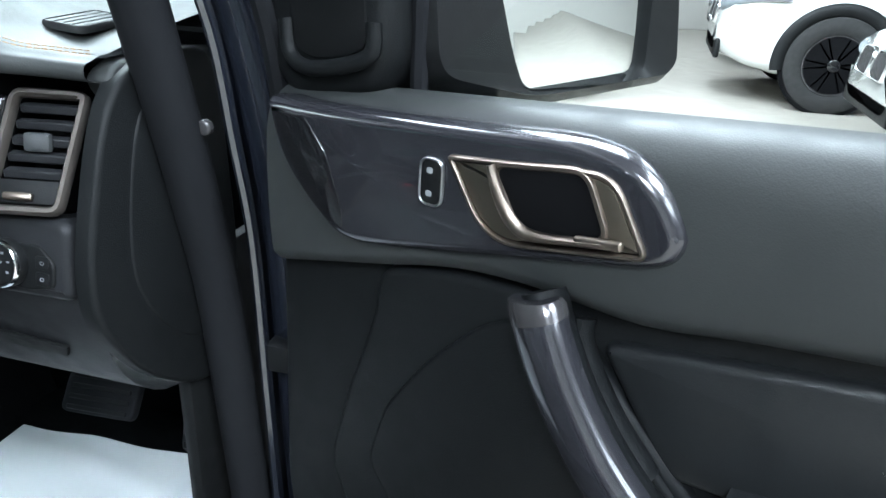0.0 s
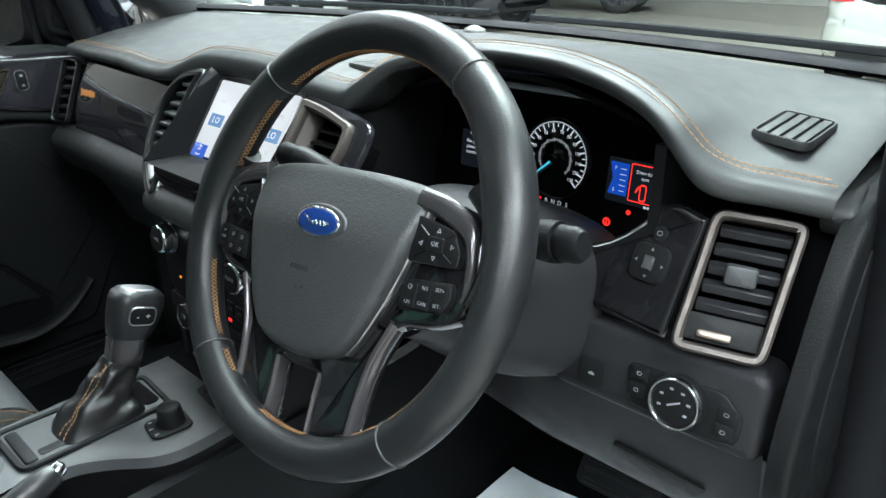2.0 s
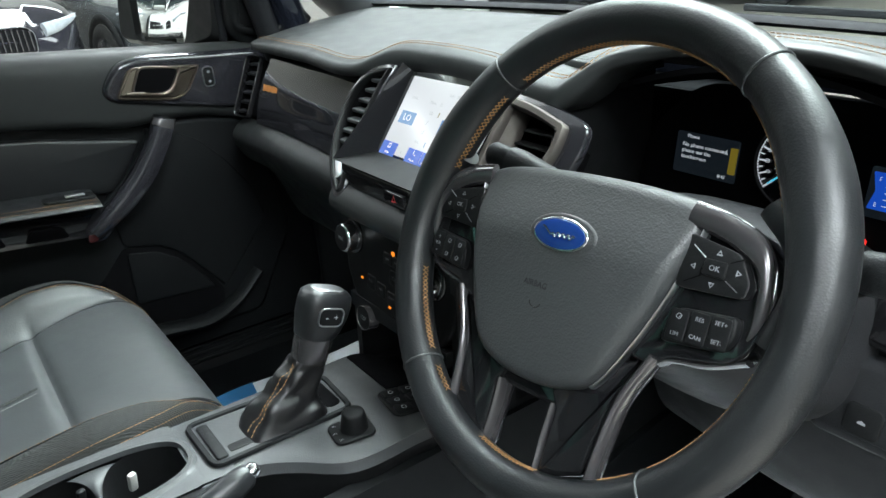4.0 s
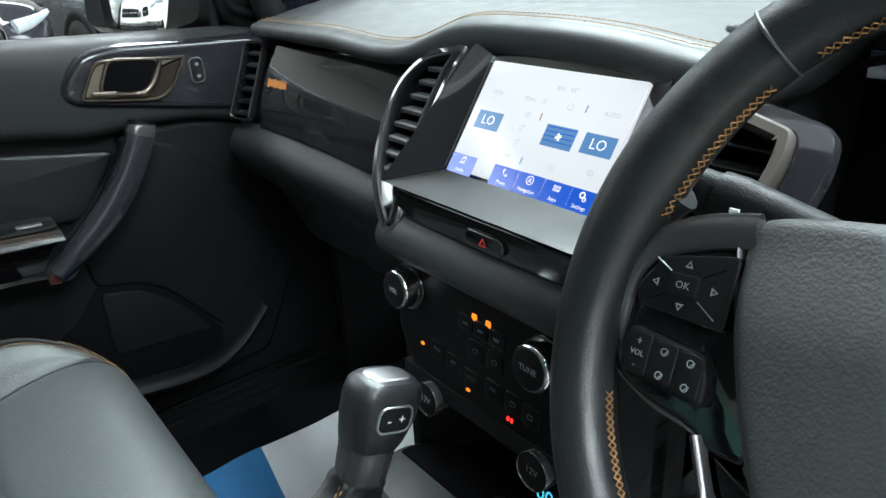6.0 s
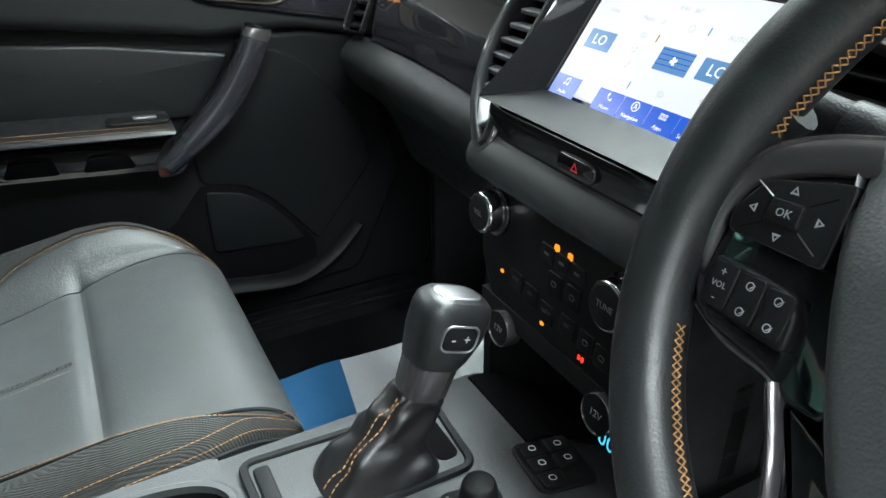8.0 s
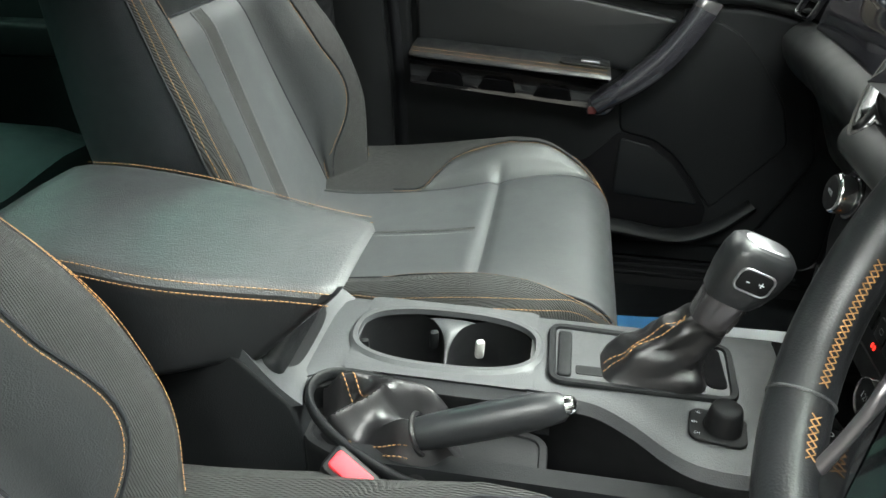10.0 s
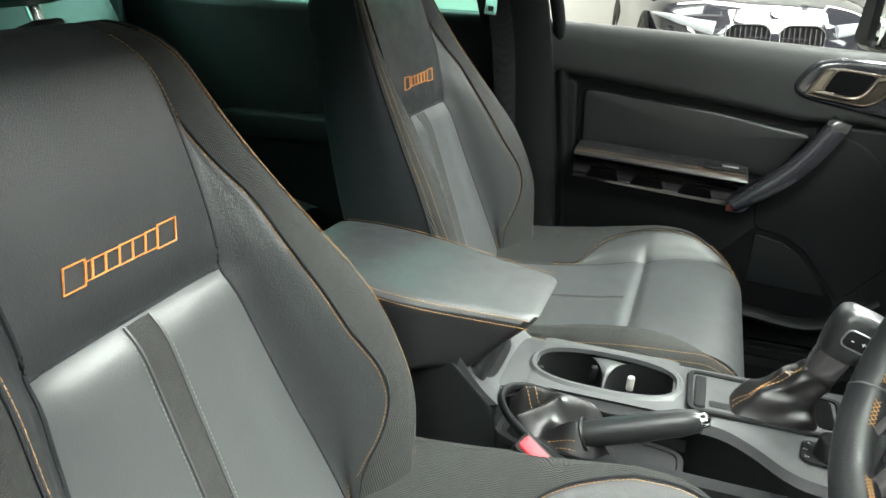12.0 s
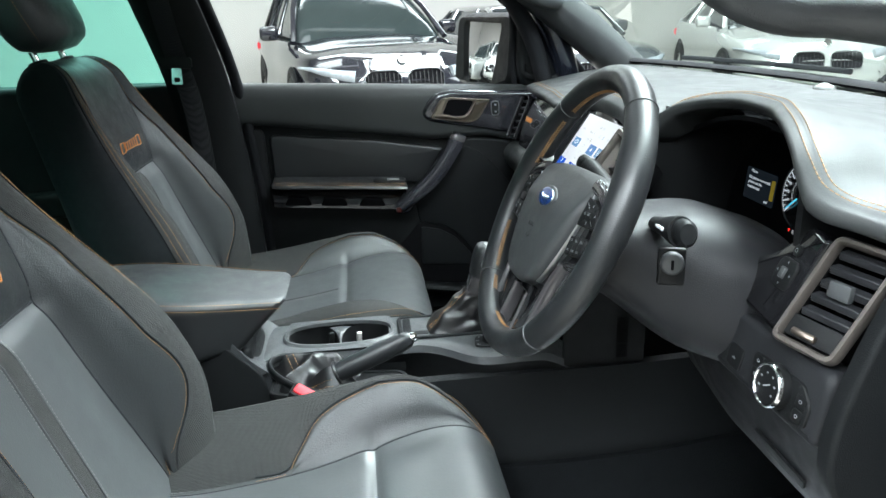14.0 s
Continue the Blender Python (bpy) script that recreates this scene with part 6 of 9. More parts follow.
for c, yy in zip("PRNDS", (0.032, 0.008, -0.002, -0.012, -0.022)):
    lettering("gear_letter", c, GM @ pose(0.0265, yy, 0.0025, 0, 0, 90), 0.0078, WHITE_MARK, plate, 0.0001)
# rear slope of the console up to the armrest
bm = BM()
sheet(bm, lambda u, v: (-0.086 + 0.184 * u, -0.404 - 0.052 * v + 0.010 * (2 * abs(u - 0.5)) ** 4, TOPZ - 0.004 + 0.058 * v - 0.006 * math.sin(math.pi * v)), 16, 10, 0.012, (0, -1, -0.3))
part("console_riser", bm, PLASTIC_GREY, console, "charcoal slope in front of the armrest")
bm = BM()
box(bm, Matrix.Translation((0.012, -0.62, 0.60)), 0.150, 0.40, 0.298, 0.012, 3)
part("armrest_box", bm, PLASTIC, console, "black armrest box")
bm = BM()
slab(bm, basis((0.1005, 0, 0), (0, 1, 0), (0, 0, 1)), round_poly([(-0.83, 0.60), (-0.392, 0.60), (-0.394, 0.812), (-0.403, 0.855), (-0.456, 0.909), (-0.83, 0.909)], [0.002, 0.002, 0.02, 0.012, 0.006, 0.002]), 0.162, 0.004, z0=-0.162)
part("riser_side", bm, PLASTIC, console, "black flank below the armrest")
# handbrake tray on the driver's side
tray = round_poly([(0.046, -0.396), (0.100, -0.402), (0.140, -0.31), (0.150, -0.21), (0.124, -0.165), (0.056, -0.165), (0.042, -0.26), (0.038, -0.36)], 0.020, 4)
bm = BM()
slab(bm, Matrix.Translation((0, 0, 0.60)), tray, 0.218, 0.004)
part("handbrake_tray", bm, PLASTIC_DARK, console)
bm = BM()
ringslab(bm, Matrix.Translation((0, 0, 0.80)), even(tray, 90), even(inset(tray, 0.009), 90), 0.020, 0.002)
part("tray_wall", bm, PLASTIC_DARK, console)
# soft raised frame that runs round the back of the boot and down the driver's side
bm = BM()
fr = spline([(0.042, -0.300, 0.846), (0.043, -0.350, 0.855), (0.052, -0.382, 0.860), (0.074, -0.394, 0.860), (0.098, -0.384, 0.852), (0.118, -0.350, 0.836), (0.134, -0.300, 0.822), (0.146, -0.240, 0.814)], 44)
sweep(bm, [V(q) for q in fr], [(0.0042, 0.0075)] * 44, 12)
part("boot_frame", bm, PLASTIC, console, "rounded black frame round the handbrake boot")
bm = BM()
sheet(bm, lambda u, v: (interp(-0.405 + 0.240 * v, RIGHT) - 0.001 + 0.010 * u, -0.405 + 0.240 * v, TOPZ - 0.003 - 0.045 * u), 6, 16)
part("console_flank", bm, PLASTIC, console)
# side wall of the tunnel
bm = BM()
sheet(bm, lambda u, v: (0.128 + 0.03 * (1 - v) - 0.03 * sstep(0.6, 1, u), -0.36 + 0.98 * u, 0.56 + 0.27 * v), 10, 6, 0.02, (-1, 0, 0))
part("tunnel_side", bm, PLASTIC, console)
bm = BM()
sheet(bm, lambda u, v: (-0.105 - 0.03 * (1 - v), -0.42 + 1.04 * u, 0.56 + 0.27 * v), 10, 6, 0.02, (1, 0, 0))
part("tunnel_side", bm, PLASTIC_DARK, console)
bm = BM()
sheet(bm, lambda u, v: (0.160 + 0.035 * (1 - v) - 0.03 * sstep(0.6, 1, u), -0.42 + 1.02 * u, 0.555 + (0.118 + 0.004 * math.sin(9 * u)) * v), 20, 4, 0.012, (-1, 0, 0))
part("tunnel_carpet", bm, CARPET, console, "black carpet on the tunnel side")

# near-black sheet over the console front paints the shade under the radio
bm = BM()
sheet(bm, lambda u, v: (-0.080 + 0.102 * u, 0.058 + 0.120 * v, con_z(0.058 + 0.120 * v) + 0.0025), 6, 14, 0.004, (0, 0, -1))
part("cubby_shade", bm, DEEP, console, "black sheet standing in for the front tray's shade")
# four-wheel-drive dial and switch pad
DM = Matrix.Translation((0.065, -0.019, TOPZ + 0.001)) @ pose(0, 0, 0, 0, 0, -8)
bm = BM()
slab(bm, DM, rrect(0.042, 0.050, 0.010), 0.003, 0.0015)
dplate = part("drive_dial", bm, PLASTIC_DARK, console, "black rotary drive selector")
bm = BM()
rows = [[DM @ V((-0.001 + r * math.cos(a), 0.004 + r * math.sin(a), z)) for a in [2 * math.pi * i / 32 for i in range(32)]] for r, z in ((0.0165, 0.003), (0.0160, 0.008), (0.0140, 0.022), (0.0130, 0.0248), (0.0112, 0.0262), (0.002, 0.0268))]
loft(bm, rows)
part("dial_knob", bm, PLASTIC_DARK, dplate)
for s, dx, dy in (("2H", 0.014, -0.018), ("4H", 0.000, -0.0205), ("4L", -0.014, -0.017)):
    lettering("dial_text", s, DM @ pose(dx, dy, 0.0032, 0, 0, 90), 0.0045, DIM_MARK, dplate, 0.0001)
PM = Matrix.Translation((0.055, 0.064, TOPZ + 0.0005)) @ pose(0, 0, 0, -6, 0, -6)
bm = BM()
slab(bm, PM, rrect(0.060, 0.056, 0.010), 0.002, 0.0015)
sp = part("switch_pad", bm, PLASTIC_DARK, console, "black pad of push buttons")
for i in range(3):
    for j in range(2):
        if i == 2 and j == 1:
            continue
        mm = PM @ pose(-0.018 + 0.018 * i, -0.012 + 0.025 * j, 0.002)
        bm = BM()
        slab(bm, mm, rrect(0.0165, 0.0225, 0.003, 2), 0.003, 0.0015)
        b2 = part("push_button", bm, PLASTIC_DARK, sp)
        bm = BM()
        ringslab(bm, mm @ pose(0, 0, 0.003), rrect(0.006, 0.0065, 0.002, 2), rrect(0.0045, 0.005, 0.0014, 2), 0.0002, 0.0001)
        part("icon", bm, WHITE_MARK, b2)

# ---- gear lever ----
lever = thing("gear_lever", "automatic gear lever with leather boot and orange stitching", "gear lever", loc=(-0.008, -0.07, TOPZ))


def boot_ring(k, n=40):
    z = [TOPZ + 0.001, TOPZ + 0.012, TOPZ + 0.026, TOPZ + 0.040, TOPZ + 0.055, TOPZ + 0.066, TOPZ + 0.074][k]
    w = [0.034, 0.031, 0.0265, 0.0230, 0.0205, 0.0185, 0.017][k]
    d = [0.051, 0.046, 0.038, 0.030, 0.0245, 0.0205, 0.018][k]
    cy = [-0.070, -0.068, -0.062, -0.053, -0.043, -0.034, -0.028][k]
    out = []
    for i in range(n):
        a = 2 * math.pi * i / n
        c, s = math.cos(a), math.sin(a)
        q = 1 / (abs(c) ** 4 + abs(s) ** 4) ** 0.25
        w1 = 1 + (0.05 * math.sin(2 * a + k * 1.3) + 0.07 * (1 - 2 * abs(math.sin(2 * a + k * 1.7)))) * (1 if 0 < k < 6 else 0)
        out.append(V((-0.010 + w * c * q * w1, cy + d * s * q * w1, z + (0.007 * abs(math.sin(1.5 * a + k * 1.1)) - 0.004) * (0 < k < 6))))
    return out


bm = BM()
rows = [boot_ring(k) for k in range(7)]
fine = []
for i in range(40):
    fine.append(spline([r[i] for r in rows], 19))
for i in range(40):
    for j in range(1, 18):
        q = V(fine[i][j])
        am = 0.0065 * math.sin(math.pi * j / 18)
        fine[i][j] = q + V((am * noise.noise(q * 40), am * noise.noise(q * 40 + V((5, 0, 0))), am * noise.noise(V((q.x * 30, q.y * 30, q.z * 90)))))
loft(bm, [[fine[i][j] for i in range(40)] for j in range(19)], cap=(True, True))
boot = part("boot", bm, BOOT, lever, "crumpled black leather boot")
for off in (0, 2):
    bm = BM()
    line = [V(fine[33 - off][j]) + V((0.0004, -0.0008, 0.0008)) for j in range(1, 19)]
    stitches(bm, line, (0.5, -0.7, 0.5), 0.0042, 0.0016, 0.0006, 0.0006)
    part("stitching", bm, THREAD, boot, "orange stitching")
ax = V((0.0, 0.34, 0.94)).normalized()
base = V((-0.010, -0.027, TOPZ + 0.072))


def knob_ring(t, w, d, n=28, p=3.2, shift=0.0):
    c = base + ax * t + V((0, shift, 0))
    ey = V((0, 0.94, -0.34)).normalized()
    out = []
    for i in range(n):
        a = 2 * math.pi * i / n
        cc, ss = math.cos(a), math.sin(a)
        q = 1 / (abs(cc) ** p + abs(ss) ** p) ** (1 / p)
        out.append(c + V((w * cc * q, 0, 0)) + ey * (d * ss * q))
    return out


bm = BM()
loft(bm, [knob_ring(t, w, d) for t, w, d in ((-0.004, 0.0185, 0.0195), (0.002, 0.0190, 0.0200), (0.028, 0.0200, 0.0215), (0.032, 0.0200, 0.0215))])
part("collar", bm, GRAPHITE, lever, "dark metallic collar")
bm = BM()
loft(bm, [knob_ring(t, w, d, shift=s) for t, w, d, s in ((0.026, 0.0205, 0.022, 0), (0.034, 0.0225, 0.0255, 0.002), (0.050, 0.0240, 0.0300, 0.004), (0.068, 0.0240, 0.0315, 0.005), (0.078, 0.0225, 0.0295, 0.005), (0.083, 0.0185, 0.0240, 0.005), (0.0845, 0.008, 0.012, 0.005))])
knob = part("knob", bm, WHEEL_LEATHER, lever, "black leather knob")
bm = BM()
tm = basis(base + ax * 0.0815 + V((0.0, 0.005, 0)), (1, 0, 0), V((0, 0.94, -0.34)))
slab(bm, tm, rrect(0.026, 0.040, 0.010), 0.0035, 0.0025)
part("knob_top", bm, SATIN, knob, "satin silver top plate")
bm = BM()
km = basis(base + ax * 0.056 + V((0.0235, 0.004, 0)), V((0, 0.94, -0.34)), ax)
ringslab(bm, km, rrect(0.034, 0.024, 0.008), rrect(0.030, 0.020, 0.006), 0.0022, 0.0008, z0=-0.001)
part("button_ring", bm, SATIN, knob)
bm = BM()
slab(bm, km, rrect(0.030, 0.020, 0.006), 0.0022, 0.0012, z0=-0.001)
kb = part("shift_button", bm, PLASTIC_DARK, knob)
lettering("button_text", "-", km @ pose(-0.006, 0, 0.0014), 0.013, WHITE_MARK, kb, 0.0001)
lettering("button_text", "+", km @ pose(0.006, 0, 0.0014), 0.011, WHITE_MARK, kb, 0.0001)

# ---- handbrake ----
brake = thing("handbrake", "leather-covered handbrake lever with a crumpled boot", "handbrake", loc=(0.10, -0.30, 0.83))
h0, h1 = V((0.108, -0.285, 0.850)), V((0.104, -0.150, 0.9045))
hx = (h1 - h0).normalized()
bm = BM()
pts = [h0 + hx * t for t in (0.0, 0.012, 0.04, 0.08, 0.115, 0.135, 0.140)]
sweep(bm, pts, [(0.0135, 0.0155), (0.0145, 0.0165), (0.0150, 0.0175), (0.0150, 0.0175), (0.0140, 0.0165), (0.0115, 0.0135), (0.008, 0.009)], 18)
grip = part("grip", bm, WHEEL_LEATHER, brake, "black leather grip")
bm = BM()
sweep(bm, [h0 + hx * t for t in (0.136, 0.143, 0.147, 0.149)], [(0.0085, 0.0085), (0.0085, 0.0085), (0.007, 0.007), (0.003, 0.003)], 18)
part("release_button", bm, CHROME, brake, "chrome release button")


def fold_z(u, v):
    """Height of the crumpled boot: u across from the console to the seat, v from its back to the front."""
    z = 0.850 - 0.036 * u
    z += 0.017 * math.exp(-((u - 0.10) / 0.10) ** 2) * (1 - sstep(0.50, 0.75, v))
    du, dv = 0.25 - 0.78, 0.34 - 0.10
    k = min(1, max(0, ((u - 0.78) * du + (v - 0.10) * dv) / (du * du + dv * dv)))
    dist = math.hypot(u - 0.78 - du * k, v - 0.10 - dv * k)
    z += 0.026 * max(0.0, 1 - dist / 0.17) ** 1.4
    z += 0.036 * max(0.0, 1 - abs(u - 0.66) / 0.34) ** 0.8 * sstep(0.22, 0.50, v) * (1 - 0.7 * sstep(0.60, 0.95, v))
    z -= 0.018 * math.exp(-((u - 0.40) / 0.13) ** 2 - ((v - 0.46) / 0.13) ** 2)
    z -= 0.012 * math.exp(-((u - 0.36) / 0.10) ** 2 - ((v - 0.12) / 0.09) ** 2)
    z -= 0.030 * sstep(0.56, 0.78, v)
    edge = min(u, 1 - u, v, 1 - v)
    return z - 0.020 * (1 - sstep(0.0, 0.10, edge)) + 0.004 * noise.noise(V((u * 5, v * 7, 0.3)))


def fold(u, v, lift=0.0):
    y = -0.388 + 0.190 * v
    x0 = 0.044 + 0.006 * sstep(0.2, 1, v) + 0.008 * (1 - sstep(0.0, 0.2, v))
    x1 = 0.100 + 0.036 * sstep(-0.1, 0.6, v)
    return V((x0 + (x1 - x0) * u, y, fold_z(u, v) + lift))


bm = BM()
sheet(bm, fold, 44, 56)
hboot = part("boot", bm, BOOT, brake, "crumpled black leather boot")
bm = BM()
ring = [h0 + hx * 0.004 + V((0.0172 * math.cos(a), 0, 0)) + V((0, -0.36, 0.93)) * (0.0190 * math.sin(a)) for a in [2 * math.pi * i / 30 for i in range(30)]]
sweep(bm, ring, 0.0026, 6, closed=True)
part("boot_collar", bm, BOOT, brake)
for (u0, v0), (u1, v1) in (((0.84, 0.20), (0.80, 0.54)), ((0.91, 0.20), (0.87, 0.54)), ((0.10, 0.10), (0.44, 0.22)), ((0.08, 0.15), (0.42, 0.27))):
    bm = BM()
    stitches(bm, [fold(u0 + (u1 - u0) * i / 24, v0 + (v1 - v0) * i / 24, 0.0010) for i in range(25)], (0.3, 0, 0.95), 0.0040, 0.0016, 0.0006, 0.0005)
    part("stitching", bm, THREAD, hboot, "orange stitching")

# ---- armrest lid ----
arm = thing("armrest", "padded black leather centre armrest with orange stitching", "armrest", loc=(0.02, -0.5, 0.93))


def arm_top(y):
    """Top height and the two half-widths of the lid at y."""
    f = (y + 0.70) / 0.345
    return 1.006 - 0.030 * sstep(0.1, 1.0, f) + 0.004 * math.sin(math.pi * f), 0.100 - 0.012 * sstep(0.45, 1.0, f), 0.100 - 0.034 * sstep(0.45, 1.0, f)


def arm_ring(y):
    f = (y + 0.70) / 0.345
    zt, wl, wr = arm_top(y)
    zb = 0.890 + 0.004 * sstep(0.6, 1, f)
    arc = round_poly([(-wl - 0.006, zb), (wr + 0.010, zb), (wr + 0.002, zt), (-wl, zt)], [0.012, 0.012, 0.018, 0.018], 6)
    per = len(arc) // 4
    pr = []
    for i, q in enumerate(arc):
        pr.append(q)
        if i % per == per - 1:
            nx = arc[(i + 1) % len(arc)]
            pr += [(q[0] + (nx[0] - q[0]) * j / 9, q[1] + (nx[1] - q[1]) * j / 9) for j in range(1, 9)]
    out = []
    for x, z in pr:
        k = min(1, max(0, (z - zb) / (zt - zb)))
        crown = 0.004 * k * (1 - min(1, (x / 0.1) ** 2))
        out.append(V((0.02 + x, y - 0.075 * sstep(0.35, 1, f) * (1 - k), z + crown)))
    return out


bm = BM()
ys = [-0.70, -0.695, -0.68] + [-0.66 + 0.28 * i / 14 for i in range(15)] + [-0.368, -0.361, -0.357]
rows = [arm_ring(y) for y in ys]
mid = V((0.02, 0, 0.948))
for k, f in ((0, 0.90), (1, 0.97), (len(rows) - 1, 0.84), (len(rows) - 2, 0.93), (len(rows) - 3, 0.98)):
    rows[k] = [V((mid.x + (p.x - mid.x) * f, p.y, mid.z + (p.z - mid.z) * f)) for p in rows[k]]
loft(bm, rows)
# side faces get a darker leather than the top, painting in their shade
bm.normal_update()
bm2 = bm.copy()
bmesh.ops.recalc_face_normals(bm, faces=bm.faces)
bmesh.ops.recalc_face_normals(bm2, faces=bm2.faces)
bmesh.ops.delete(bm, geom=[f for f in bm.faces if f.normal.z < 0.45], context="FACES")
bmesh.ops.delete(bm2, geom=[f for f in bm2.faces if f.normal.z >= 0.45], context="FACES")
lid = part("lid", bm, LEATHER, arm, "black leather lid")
part("lid_side_shaded", bm2, WHEEL_LEATHER, lid, "leather lid side, darkened for shade")
for s in (-1, 1):
    for off in (0.0, 0.008):
        bm = BM()
        line = []
        for i in range(24):
            y = -0.69 + 0.328 * i / 23
            zt, wl, wr = arm_top(y)
            w1 = wr if s > 0 else wl
            line.append(V((0.02 + s * (w1 - 0.002 + off * 0.55), y, zt - 0.002 - off * 1.1)))
        stitches(bm, line, (s * 0.6, 0, 0.8), 0.0040, 0.0008, 0.0005, 0.0008)
        part("stitching", bm, THREAD, lid, "orange stitching")

# ---- seats ----
REC = radians(18)


def seg_samples(ctrl, counts):
    """Sample a Catmull-Rom curve through ctrl with counts[i] steps in span i; returns the spans as lists of points."""
    P = [np.array(p, float) for p in ctrl]
    spans = []
    for j in range(len(P) - 1):
        b, c = P[j], P[j + 1]
        a = P[j - 1] if j > 0 else np.array([-P[1][0], P[1][1]])
        d = P[j + 2] if j + 2 < len(P) else np.array([-P[-2][0], P[-2][1]])
        s = []
        for i in range(counts[j] + 1):
            f = i / counts[j]
            s.append(0.5 * ((2 * b) + (c - a) * f + (2 * a - 5 * b + 4 * c - d) * f * f + (3 * b - a - 3 * c + d) * f ** 3))
        spans.append(s)
    return spans


def join(spans):
    out = list(spans[0])
    for s in spans[1:]:
        out += s[1:]
    return out


def roll(pts, cen, amount, w=2):
    """Pull the two ends of a patch a little towards the body, for the seam."""
    out = [np.array(p) for p in pts]
    for e in (0, -1):
        v = np.array(cen) - out[e]
        out[e] = out[e] + v / (np.linalg.norm(v) + 1e-9) * amount
        k = 1 if e == 0 else -2
        v = np.array(cen) - out[k]
        out[k] = out[k] + v / (np.linalg.norm(v) + 1e-9) * amount * 0.25
    return out


BACK_W = [(-0.10, 0.195), (0.0, 0.232), (0.07, 0.256), (0.15, 0.258), (0.24, 0.243), (0.33, 0.214), (0.42, 0.184), (0.50, 0.158), (0.56, 0.132)]
BACK_B = [(-0.10, 0.060), (0.0, 0.082), (0.10, 0.096), (0.20, 0.090), (0.28, 0.068), (0.36, 0.043), (0.45, 0.022), (0.56, 0.006)]
BACK_S = [(-0.10, 0.170), (0.0, 0.163), (0.07, 0.152), (0.15, 0.137), (0.25, 0.122), (0.31, 0.114), (0.40, 0.116), (0.48, 0.116), (0.56, 0.095)]
# how far out the bolster's leather reaches before the mesh begins: a leaf that closes at its foot
BACK_L = [(-0.10, 0.08), (-0.03, 0.10), (0.01, 0.20), (0.06, 0.42), (0.12, 0.53), (0.20, 0.45), (0.345, 0.46), (0.42, 0.26), (0.48, 0.07), (0.56, 0.06)]
RISE = [(0.0, 0.02), (0.15, 0.26), (0.35, 0.60), (0.55, 0.88), (0.72, 0.99), (0.84, 1.0), (0.94, 0.90), (1.0, 0.62)]
SHOULDER = 0.304


def back_half(t):
    w, b, s1 = interp(t, BACK_W), interp(t, BACK_B), interp(t, BACK_S)
    sag = -0.010 * math.exp(-((t - SHOULDER) / 0.018) ** 2) + (0.010 * math.sin(min(1, max(0, (t - SHOULDER) / 0.24)) * math.pi) if t > SHOULDER else 0.0) if t > 0.20 else 0.0
    x4 = s1 + (w - s1) * interp(t, BACK_L)

    def h(x):
        return b * interp((x - s1) / (w - s1), RISE)

    xm, x5 = s1 + (x4 - s1) * 0.55, x4 + (w - x4) * 0.55
    return [(0, sag), (0.5 * s1, sag), (s1, 0.002 + sag * 0.6), (xm, h(xm)), (x4, h(x4)), (x5, h(x5)), (w - 0.003, h(w) + 0.10 * b), (w + 0.004, 0.0), (0.93 * w, -0.080), (0.55 * w, -0.118), (0, -0.124)]


def back_row(t):
    h = back_half(t)
    if t > 0.50:
        a = min(1.0, (t - 0.50) / 0.0605)
        k = math.sqrt(max(0.0, 1 - a * a))
        h = [(x * (0.80 + 0.20 * k), -0.055 + (y + 0.055) * (0.10 + 0.90 * k)) for x, y in h]
    return h


CUSH = [(-0.62, 0.790), (-0.53, 0.786), (-0.45, 0.794), (-0.405, 0.800), (-0.385, 0.803), (-0.36, 0.806), (-0.33, 0.811), (-0.29, 0.818), (-0.273, 0.812), (-0.255, 0.822), (-0.20, 0.834), (-0.15, 0.836), (-0.115, 0.826), (-0.092, 0.800), (-0.083, 0.765), (-0.086, 0.720)]


CUSH_EDGE = [(-0.62, 0.790), (-0.53, 0.790), (-0.45, 0.798), (-0.36, 0.812), (-0.29, 0.824), (-0.25, 0.829), (-0.20, 0.832), (-0.15, 0.828), (-0.115, 0.812), (-0.092, 0.785), (-0.0831, 0.755)]


CUSH_LEAF = [(-0.62, 0.10), (-0.405, 0.12), (-0.385, 0.170), (-0.365, 0.192), (-0.34, 0.206), (-0.28, 0.222), (-0.20, 0.228), (-0.12, 0.210), (-0.085, 0.196)]


def cush_half(k, rise=0.070):
    y, zc = CUSH[k]
    ze = interp(y, CUSH_EDGE) if k < 14 else zc - 0.006
    fr = sstep(-0.24, -0.085, y) if k < 14 else 1
    b = rise * (1 - 0.86 * fr)
    w = 0.262 - 0.050 * sstep(-0.28, -0.085, y) ** 2 - (0.014 if k >= 13 else 0)
    s1 = 0.142 + 0.046 * sstep(-0.42, -0.12, y)
    x4 = max(s1 + 0.006, interp(y, CUSH_LEAF))
    x4 = min(x4, w - 0.014)
    xc = max(x4 + 0.006, w - 0.026)
    zb = 0.690

    def h(x):
        return ze + b * sstep(s1 - 0.01, xc, x)

    xm = s1 + (x4 - s1) * 0.55
    return y, [(0, zc), (0.5 * s1, zc), (s1, 0.6 * zc + 0.4 * ze + 0.002), (xm, h(xm)), (x4, h(x4)), (xc, ze + b), (w, ze + b * 0.52 - 0.012), (w + 0.002, ze - 0.05), (0.96 * w, zb + 0.01), (0.5 * w, zb), (0, zb)]


COUNTS = [4, 6, 5, 5, 3, 3, 3, 4, 4, 4]


